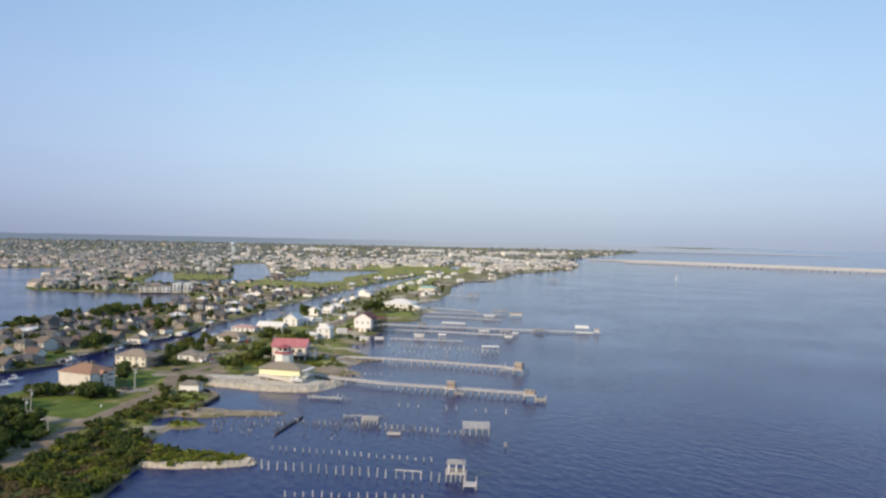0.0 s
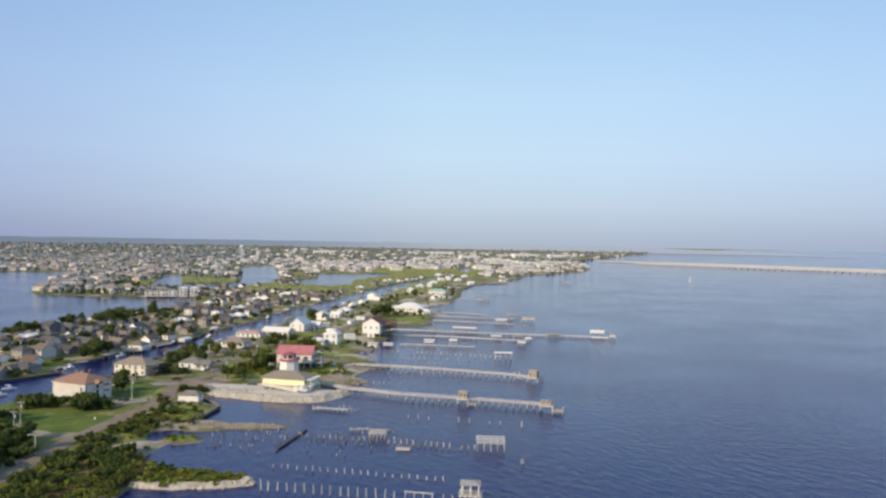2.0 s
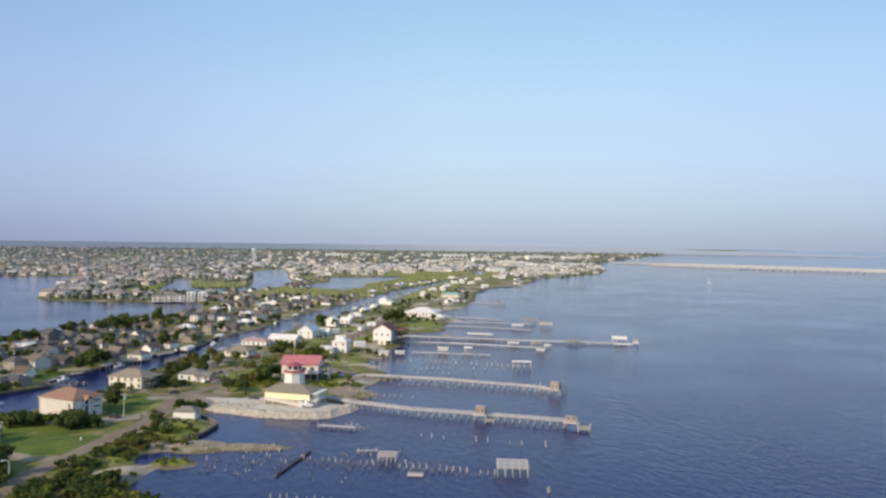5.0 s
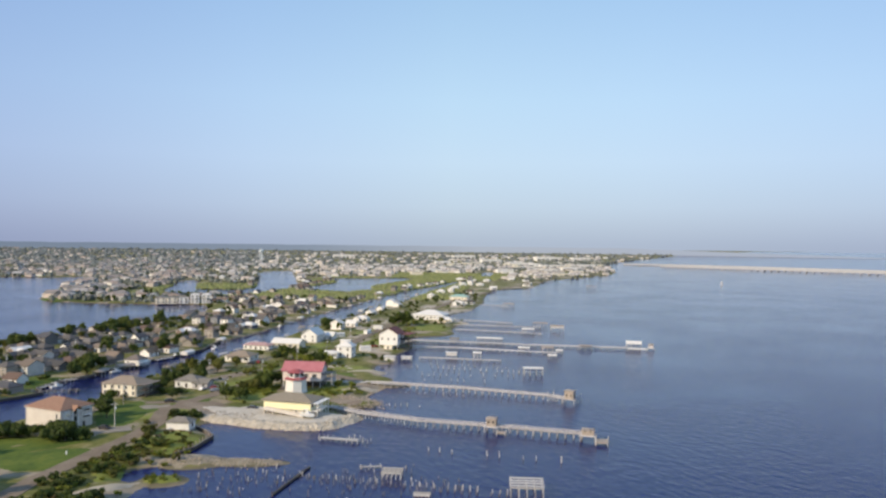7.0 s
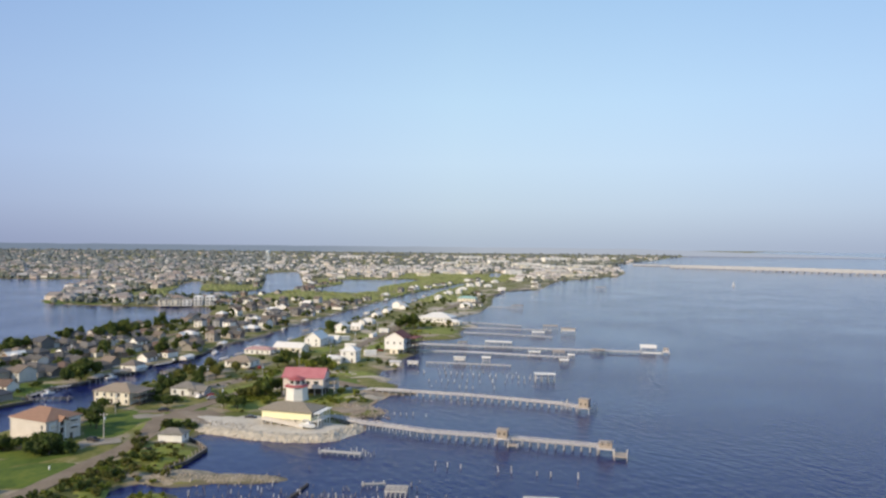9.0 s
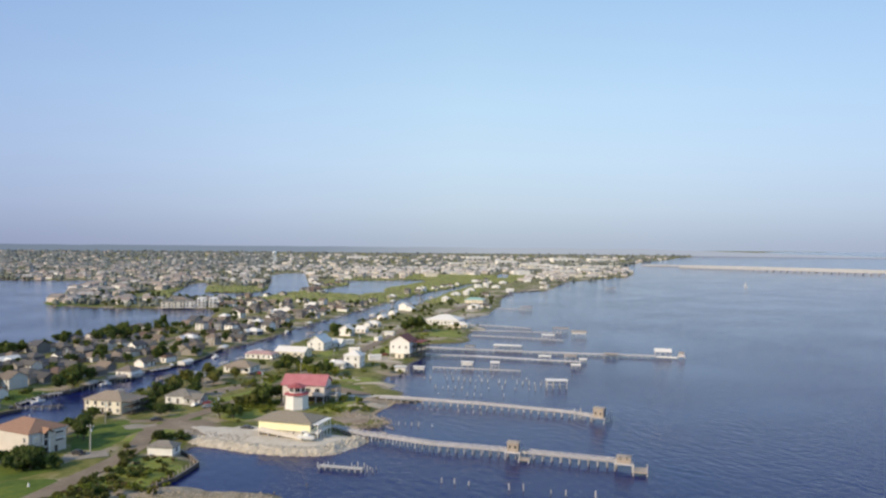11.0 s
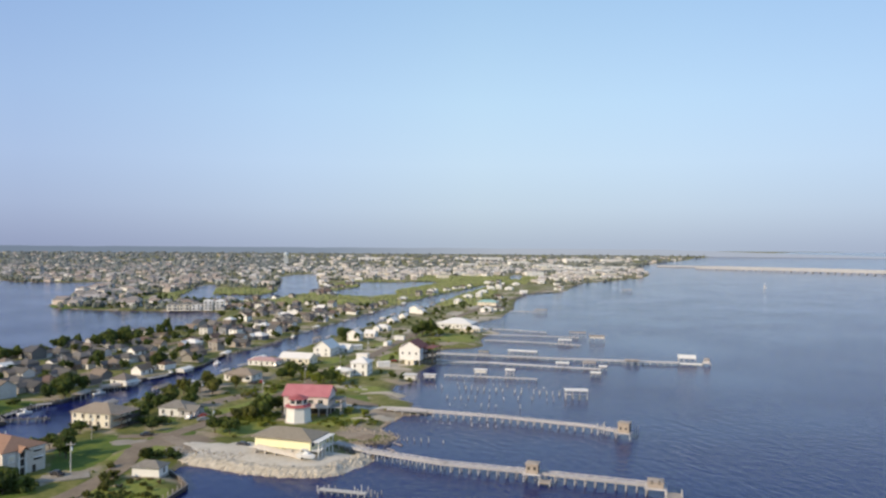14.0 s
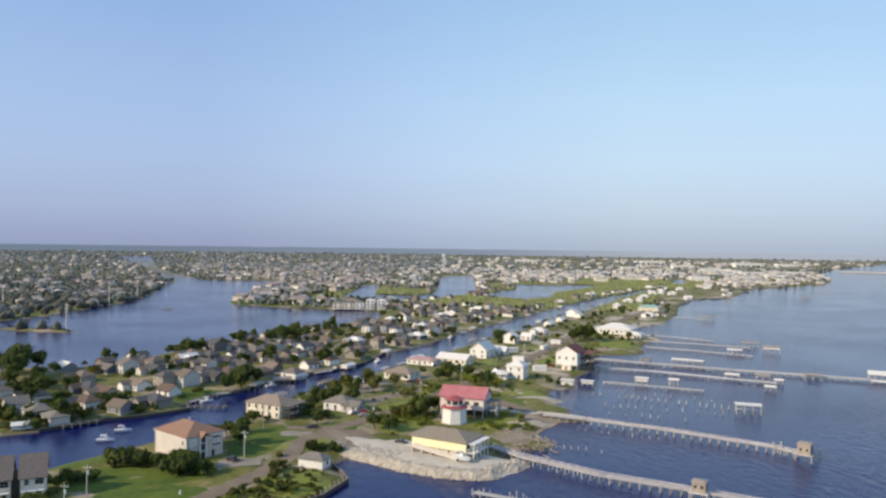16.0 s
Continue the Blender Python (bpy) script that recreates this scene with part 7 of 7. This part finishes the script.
b0 = boat(-179.2, 334.1, 25)
for px, py, rz in ((-182.5, 347.3, 30), (-161.7, 495.8, 75), (-149.3, 531.3, 75), (-182.3, 401.8, 60), (-136.9, 660, 78), (-172.9, 443, 60)):
    copy_thing(b0, pose(px, py, 0.02, 0, 0, rz))
tr = thing("boat_trailer", pose(-53.4, 340.4, 2.1, 0, 0, -14), "grey boat trailer on a shell yard", "trailer")
part("frame", boxes((0, -0.6, 0.4, 5.4, 0.14, 0.14), (0, 0.6, 0.4, 5.4, 0.14, 0.14), (-1.0, 0, 0.4, 0.14, 1.9, 0.14), (1.6, 0, 0.4, 0.14, 1.3, 0.14)), M_STEEL, tr)
for yy in (-0.95, 0.95):
    bm = bmesh.new()
    rod(bm, (-1.0, yy - 0.1, 0.32), (-1.0, yy + 0.1, 0.32), 0.34, None, 12)
    part("wheel", bm, M_TYRE, tr)
rest = copy_thing(b0, pose(-53.4, 340.4, 2.95, 0, 0, -14))
tagged(rest, "small white motor boat resting on a trailer", "boat", "boats ashore")
sb = thing("sailboat", pose(502, 1415, 0, 0, 0, 12), "distant sailboat with a white sail", "sailboat")
part("hull", boxes((0, 0, -0.2, 9, 2.8, 1.2, 0, 1.1)), M_HULL, sb)
bm = bmesh.new()
rod(bm, (0.5, 0, 1), (0.5, 0, 14), 0.12, 0.08, 6)
part("mast", bm, M_STEEL, sb)
bm = bmesh.new()
v = [bm.verts.new(p) for p in ((0.4, 0.06, 1.8), (-4.2, 0.5, 1.8), (0.4, 0.06, 13.2), (0.4, -0.06, 1.8), (-4.2, 0.42, 1.8), (0.4, -0.06, 13.2))]
for f in ((0, 1, 2), (5, 4, 3), (0, 3, 4, 1), (1, 4, 5, 2), (2, 5, 3, 0)):
    bm.faces.new([v[i] for i in f])
part("sail", bm, M_WHITE, sb)
sb.scale = (0.72, 0.72, 0.72)


# ---- utility poles ----
def utility_pole(x, y, rz, h=9.0):
    t = thing("utility_pole", on_lot(x, y, rz), "weathered utility pole with a crossarm beside the road", "utility pole", "utility poles")
    bm = bmesh.new()
    rod(bm, (0, 0, -1), (0, 0, h), 0.17, 0.12, 8)
    part("pole", bm, M_PILE, t)
    part("crossarm", boxes((0, 0, h - 0.9, 2.4, 0.14, 0.16)), M_PILE, t)
    for a in (-1.0, 0.0, 1.0):
        part("insulator", boxes((a, 0, h - 0.74, 0.12, 0.12, 0.28)), M_WHITE, t)
    bm = bmesh.new()
    rod(bm, (0.34, 0, h - 2.6), (0.34, 0, h - 1.6), 0.25, 0.25, 10)
    part("transformer", bm, M_STEEL, t)
    return t


p0 = utility_pole(-120, 324.4, 10)
for px, py, rz in ((-141.1, 280.2, 10), (-95.7, 375.5, 25), (-118.8, 425.7, 20), (-135.4, 265.8, 5), (-94, 432.3, 20), (-84.1, 470.2, 20), (-74.2, 511.5, 20), (-132.8, 360.5, 0), (-67.6, 569.2, 15), (-59.4, 635.2, 15), (-224.4, 432.3, 15), (-221.1, 495, 15)):
    copy_thing(p0, on_lot(px, py, rz))

def street_lamp(x, y, rz):
    t = thing("street_lamp", on_lot(x, y, rz), "grey street lamp with a short curved arm", "street lamp", "street lamps")
    bm = bmesh.new()
    rod(bm, (0, 0, -0.5), (0, 0, 5.6), 0.14, 0.10, 8)
    part("pole", bm, M_TIN, t)
    bm = bmesh.new()
    bend = [(1.1 - 1.1 * math.cos(a), 0, 5.6 + 0.8 * math.sin(a)) for a in (0, 0.45, 0.9, 1.35, 1.8)]
    for a, b in zip(bend, bend[1:]):
        rod(bm, a, b, 0.09, None, 6)
    part("arm", bm, M_TIN, t)
    part("lamp_head", boxes((1.75, 0, 6.2, 0.9, 0.36, 0.2, 0, 0.8)), M_TIN, t)


street_lamp(-118.3, 246.6, 200)
def transmission_pole(x, y, h):
    t = thing("transmission_pole", pose(x, y, -1.0), "tall pale steel transmission pole across the lagoon", "pole", "transmission poles")
    bm = bmesh.new()
    rod(bm, (0, 0, -2), (0, 0, h), 0.5, 0.28, 8)
    part("pole", bm, M_TIN, t)
    for z in (h - 1.0, h - 4.0):
        part("crossarm", boxes((0, 0, z, 4.6, 0.25, 0.25)), M_TIN, t)


for px, py, h in ((-440.9, 609, 21), (-561.3, 807.3, 23), (-618, 929.5, 23), (-660.8, 764.3, 22)):
    transmission_pole(px, py, h)
marker = thing("marker_post", on_lot(-119.6, 290), "short white round-topped marker post on a lawn", "post")
bm = bmesh.new()
rod(bm, (0, 0, -0.3), (0, 0, 0.9), 0.28, 0.26, 10)
rod(bm, (0, 0, 0.9), (0, 0, 1.2), 0.26, 0.08, 10)
part("post", bm, M_WHITE, marker)


def wire(a, b, z=8.6):
    """Two sagging lines between two poles."""
    t = thing("power_line", Matrix.Identity(4), "thin dark overhead wires between utility poles", "wire", "overhead wires")
    for off in (-1.0, 1.0):
        bm = bmesh.new()
        pts = []
        for i in range(9):
            k = i / 8
            x, y = a[0] + (b[0] - a[0]) * k + off, a[1] + (b[1] - a[1]) * k
            pts.append((x, y, z + z_at(*a) * (1 - k) + z_at(*b) * k - 1.2 * math.sin(math.pi * k)))
        rings = [[bm.verts.new((p[0] + u, p[1], p[2] + w)) for u, w in ((0.03, 0), (-0.015, 0.025), (-0.015, -0.025))] for p in pts]
        for p, q in zip(rings, rings[1:]):
            for i in range(3):
                bm.faces.new((p[i], q[i], q[(i + 1) % 3], p[(i + 1) % 3]))
        part("wire", bm, M_TYRE, t)


POLES = [(-135.4, 265.8), (-141.1, 280.2), (-120, 324.4), (-95.7, 375.5), (-94, 432.3), (-84.1, 470.2), (-74.2, 511.5), (-67.6, 569.2), (-59.4, 635.2)]
for a, b in zip(POLES, POLES[1:]):
    wire(a, b)

# ---- causeway bridge ----
BRIDGE = [(615, 2640), (800, 2570), (1010, 2400), (1190, 2215), (1400, 2010), (1900, 1520), (2600, 830)]
for lab, off, low in (("long low pale concrete causeway bridge over the lake", 0, 4.6), ("twin pale concrete causeway bridge beside the first", -150, 4.0)):
    t = thing("causeway_bridge", Matrix.Identity(4), lab, "bridge", "twin causeway bridges")
    line = [(a + off * 0.7, b + off * 0.7) for a, b in (BRIDGE[1:] if off else BRIDGE)]
    for a, b in zip(line, line[1:]):
        ln, rz = math.dist(a, b), math.degrees(math.atan2(b[1] - a[1], b[0] - a[0]))
        m = pose((a[0] + b[0]) / 2, (a[1] + b[1]) / 2, 0, 0, 0, rz)
        part("deck", boxes((0, 0, low, ln + 4, 12, 3.4)), M_SPAN, t, at=m)
        for s in (-1, 1):
            part("parapet", boxes((0, s * 5.7, low + 3.4, ln + 4, 0.5, 1.3)), M_SPAN, t, at=m)
    for i, (x, y, rz) in enumerate(along(line, 20)):
        if i < 100:
            part("pier_bent", boxes((0, 0, -3, 3.0, 11, 3 + low)), M_SPAN, t, at=pose(x, y, 0, 0, 0, rz))

# ---- water tower ----
t = thing("water_tower", on_lot(-624, 2515, 0), "pale blue-white elevated water tower over the town", "water tower")
bm = bmesh.new()
rod(bm, (0, 0, 30), (0, 0, 33), 3.0, 8.0, 18)
rod(bm, (0, 0, 33), (0, 0, 38), 8.0, 8.0, 18)
rod(bm, (0, 0, 38), (0, 0, 41), 8.0, 2.5, 18)
part("tank", bm, M_STEEL, t)
for i in range(6):
    a = i * 1.0472
    bm = bmesh.new()
    rod(bm, (7 * math.cos(a), 7 * math.sin(a), -1), (6 * math.cos(a), 6 * math.sin(a), 34), 0.6, 0.5, 6)
    part("leg", bm, M_STEEL, t)
bm = bmesh.new()
rod(bm, (0, 0, -1), (0, 0, 31), 1.6, 1.6, 10)
part("riser", bm, M_STEEL, t)

# ---- far white commercial buildings ----
for px, py, w, d, h in ((381, 2948, 90, 50, 14), (150, 2700, 70, 40, 11), (230, 2420, 80, 30, 10), (60, 3050, 90, 40, 14), (300, 2250, 60, 25, 9), (520, 2980, 70, 40, 12), (-20, 2500, 50, 30, 10), (330, 2050, 55, 22, 9), (-420, 3000, 80, 40, 12), (250, 1900, 40, 20, 8), (400, 2300, 70, 24, 9)):
    if shore_gap(px, py) > 20:
        t = thing("warehouse", on_lot(px, py, 12), "far flat-roofed white commercial building", "warehouse", "far commercial buildings")
        part("wall", boxes((0, 0, -1, w, d, h + 1)), M_WHITE, t)
        part("roof", boxes((0, 0, h + 0.02, w + 1, d + 1, 0.6)), M_TIN, t)
        for i in range(5):
            part("loading_door", boxes((-w * 0.4 + i * w * 0.2, -d / 2, 0, w * 0.1, 0.4, h * 0.5)), M_DARK, t)

far_shops = [(px, py) for px in range(-60, 460, 40) for py in range(1700, 2700, 125)]
fr = random.Random(4)
for px, py in far_shops:
    px, py = px + fr.uniform(-18, 18) + (py - 1700) * 0.12, py + fr.uniform(-40, 40)
    if fr.random() < 0.45 and inland(px, py) > 25:
        w, d, h = fr.uniform(22, 46), fr.uniform(14, 20), fr.uniform(5, 9)
        t = thing("shop_building", on_lot(px, py, 12), "far pale low commercial building", "building", "far shops")
        part("wall", boxes((0, 0, -1, w, d, h + 1)), M_WHITE if fr.random() < 0.6 else M_CREAM, t)
        part("roof", boxes((0, 0, h + 0.02, w + 1, d + 1, 0.5)), M_TIN, t)

# ---- the far town, past counting ----
nr = np.random.default_rng(8)


def far_points(n, x0, x1, y0, y1, inner, power=1.0):
    y = y0 + (y1 - y0) * nr.random(n) ** power
    x = (x0 + (x1 - x0) * nr.random(n)) * (0.35 + 0.65 * y / y1)
    s = inland(x, y)
    ok = s > inner
    return x[ok], y[ok]


def far_houses(n, x0, x1, y0, y1, power, size):
    """Suburban houses; towards the lake, walls and roofs are painted paler for haze."""
    x, y = far_points(n, x0, x1, y0, y1, 8, power)
    keep = ~marsh(x, y) & ((x < -400) | (y > 1480) | ((x < -270) & (y > 860) & (x > -640)) | (y > 1250) & (x < -330))
    keep &= (x > -0.62 * y) | (nr.random(len(x)) < 0.33)
    x, y = x[keep], y[keep]
    z = height(x, y)
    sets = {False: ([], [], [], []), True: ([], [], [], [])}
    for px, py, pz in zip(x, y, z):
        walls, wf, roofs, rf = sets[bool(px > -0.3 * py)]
        a = nr.choice((0.2, 1.77, -0.3)) + nr.normal(0, 0.1)
        w, d, h, rh = nr.uniform(11, 18) * size, nr.uniform(9, 13) * size, nr.uniform(2.8, 5.8), nr.uniform(1.8, 3.2)
        c, s = math.cos(a), math.sin(a)
        def at(u, v, q):
            return (px + c * u - s * v, py + s * u + c * v, pz + q)
        k = len(walls)
        walls += [at(u * w / 2, v * d / 2, q) for q in (-0.5, h) for u, v in ((-1, -1), (1, -1), (1, 1), (-1, 1))]
        wf += [[k, k + 1, k + 5, k + 4], [k + 1, k + 2, k + 6, k + 5], [k + 2, k + 3, k + 7, k + 6], [k + 3, k, k + 4, k + 7]]
        k = len(roofs)
        r = w / 2 * nr.choice((1.0, 0.4))
        roofs += [at(u * (w / 2 + 0.5), v * (d / 2 + 0.5), h) for u, v in ((-1, -1), (1, -1), (1, 1), (-1, 1))] + [at(-r, 0, h + rh), at(r, 0, h + rh)]
        rf += [[k, k + 1, k + 5, k + 4], [k + 2, k + 3, k + 4, k + 5], [k + 1, k + 2, k + 5], [k + 3, k, k + 4], [k + 3, k + 2, k + 1, k]]
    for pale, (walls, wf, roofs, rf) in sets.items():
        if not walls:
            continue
        t = thing("far_town", Matrix.Identity(4), "crowd of small houses near the far shore, painted pale for haze" if pale else "crowd of small far suburban houses among trees", "houses", kind="stuff")
        part("house_walls", raw_mesh("house_walls", walls, wf, M_HAZEDWALL if pale else M_FARWALL), None, t)["kind"] = "stuff"
        part("house_roofs", raw_mesh("house_roofs", roofs, rf, M_HAZEDROOF if pale else M_FARROOF), None, t)["kind"] = "stuff"


far_houses(2500, -2400, 700, 860, 2300, 1.1, 0.95)
far_houses(480, -1500, -430, 520, 1250, 1.0, 0.9)
far_houses(800, -2800, 1300, 2000, 3500, 0.9, 1.2)


def far_woods(name, n, x0, x1, y0, y1, rmin, rmax, tall, label, power=1.0, keep=None, mat=None, inner=3):
    x, y = far_points(n, x0, x1, y0, y1, inner, power)
    if keep is not None:
        k = keep(x, y)
        x, y = x[k], y[k]
    z = height(x, y)
    r = nr.uniform(rmin, rmax, len(x))
    nv = len(ICO_V)
    lump = nr.uniform(0.7, 1.15, (len(x), nv, 1))
    v = ICO_V[None] * lump * (r[:, None, None] * np.array([1, 1, tall]))
    v[..., 0] += x[:, None]
    v[..., 1] += y[:, None]
    v[..., 2] += (z + r * tall * 0.55)[:, None]
    f = ICO_F[None] + (np.arange(len(x)) * nv)[:, None, None]
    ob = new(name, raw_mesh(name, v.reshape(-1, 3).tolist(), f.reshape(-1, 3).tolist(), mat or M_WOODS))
    return tagged(ob, label, "trees", kind="stuff")


# haze-pale leaves, thinned towards the lake to lift the hazy distance
far_woods("far_trees", 13500, -2400, 700, 860, 2300, 2.2, 4.6, 0.95, "trees between the far houses, their green paled for haze", 1.1, lambda x, y: ~marsh(x, y) & ((x < -280) | (y > 1450)) & ((x < -0.25 * y) | (nr.random(len(x)) < 0.38)))
far_woods("far_woodland", 10500, -4700, 1300, 1950, 3900, 4.5, 9, 0.7, "far woodland to the horizon, its leaves paled for haze", 1.0, lambda x, y: (x < -0.25 * y) | (nr.random(len(x)) < 0.5), M_FARWOODS)
# a backdrop of woods along the horizon, its haze painted on as emission
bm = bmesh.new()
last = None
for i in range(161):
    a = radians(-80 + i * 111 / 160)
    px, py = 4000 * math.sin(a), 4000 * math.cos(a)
    z = float(horizon_lift(px, py))
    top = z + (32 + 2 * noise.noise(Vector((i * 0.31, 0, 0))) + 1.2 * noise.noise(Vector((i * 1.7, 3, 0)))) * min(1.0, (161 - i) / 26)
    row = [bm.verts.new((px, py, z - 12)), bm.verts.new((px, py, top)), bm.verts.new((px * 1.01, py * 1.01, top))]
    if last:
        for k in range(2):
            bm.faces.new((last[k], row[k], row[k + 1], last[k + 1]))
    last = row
M_HAZE = bpy.data.materials.new("painted_haze")
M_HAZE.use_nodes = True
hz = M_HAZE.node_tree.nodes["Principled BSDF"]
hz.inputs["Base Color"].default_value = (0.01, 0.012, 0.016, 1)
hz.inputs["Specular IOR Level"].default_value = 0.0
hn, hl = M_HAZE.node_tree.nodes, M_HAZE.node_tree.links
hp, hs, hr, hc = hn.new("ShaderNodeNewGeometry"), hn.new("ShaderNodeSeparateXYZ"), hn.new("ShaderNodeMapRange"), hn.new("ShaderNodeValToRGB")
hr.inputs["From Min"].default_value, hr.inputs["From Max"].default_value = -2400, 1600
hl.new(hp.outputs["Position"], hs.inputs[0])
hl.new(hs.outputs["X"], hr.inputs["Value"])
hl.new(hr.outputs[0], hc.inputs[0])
# emitted haze tone by x: dim in the west, brightest ahead
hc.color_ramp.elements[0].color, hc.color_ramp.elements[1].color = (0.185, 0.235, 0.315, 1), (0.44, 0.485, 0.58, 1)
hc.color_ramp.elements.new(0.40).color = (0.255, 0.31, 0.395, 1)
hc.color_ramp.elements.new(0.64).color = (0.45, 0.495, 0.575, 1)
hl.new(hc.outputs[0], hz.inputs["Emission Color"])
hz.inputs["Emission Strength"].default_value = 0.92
solid("backdrop", bm, M_HAZE, "backdrop strip of distant woods with grey-blue haze painted as emission", "backdrop", kind="structure")
far_woods("point_woods", 150, 330, 640, 2480, 2760, 5, 9, 1.0, "dark wood on the point before the bridge", 1.0, lambda x, y: x > 330)
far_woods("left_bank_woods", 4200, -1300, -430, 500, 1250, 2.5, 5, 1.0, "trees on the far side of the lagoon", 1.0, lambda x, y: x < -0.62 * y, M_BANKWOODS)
# reeds of the marsh: low tufts
x = nr.uniform(-430, 180, 21000)
y = nr.uniform(930, 1800, 21000)
k = marsh(x, y) & (inland(x, y) > 0.5)
x, y = x[k], y[k]
z, r = height(x, y), nr.uniform(1.2, 3.2, len(x))
v = ICO_V[None] * nr.uniform(0.7, 1.1, (len(x), len(ICO_V), 1)) * (r[:, None, None] * np.array([1, 1, 0.45]))
v += np.stack([x, y, z + 0.2], 1)[:, None]
f = ICO_F[None] + (np.arange(len(x)) * len(ICO_V))[:, None, None]
tagged(new("marsh_reeds", raw_mesh("marsh_reeds", v.reshape(-1, 3).tolist(), f.reshape(-1, 3).tolist(), M_REED)), "low green marsh reeds round the ponds", "reeds", kind="stuff")
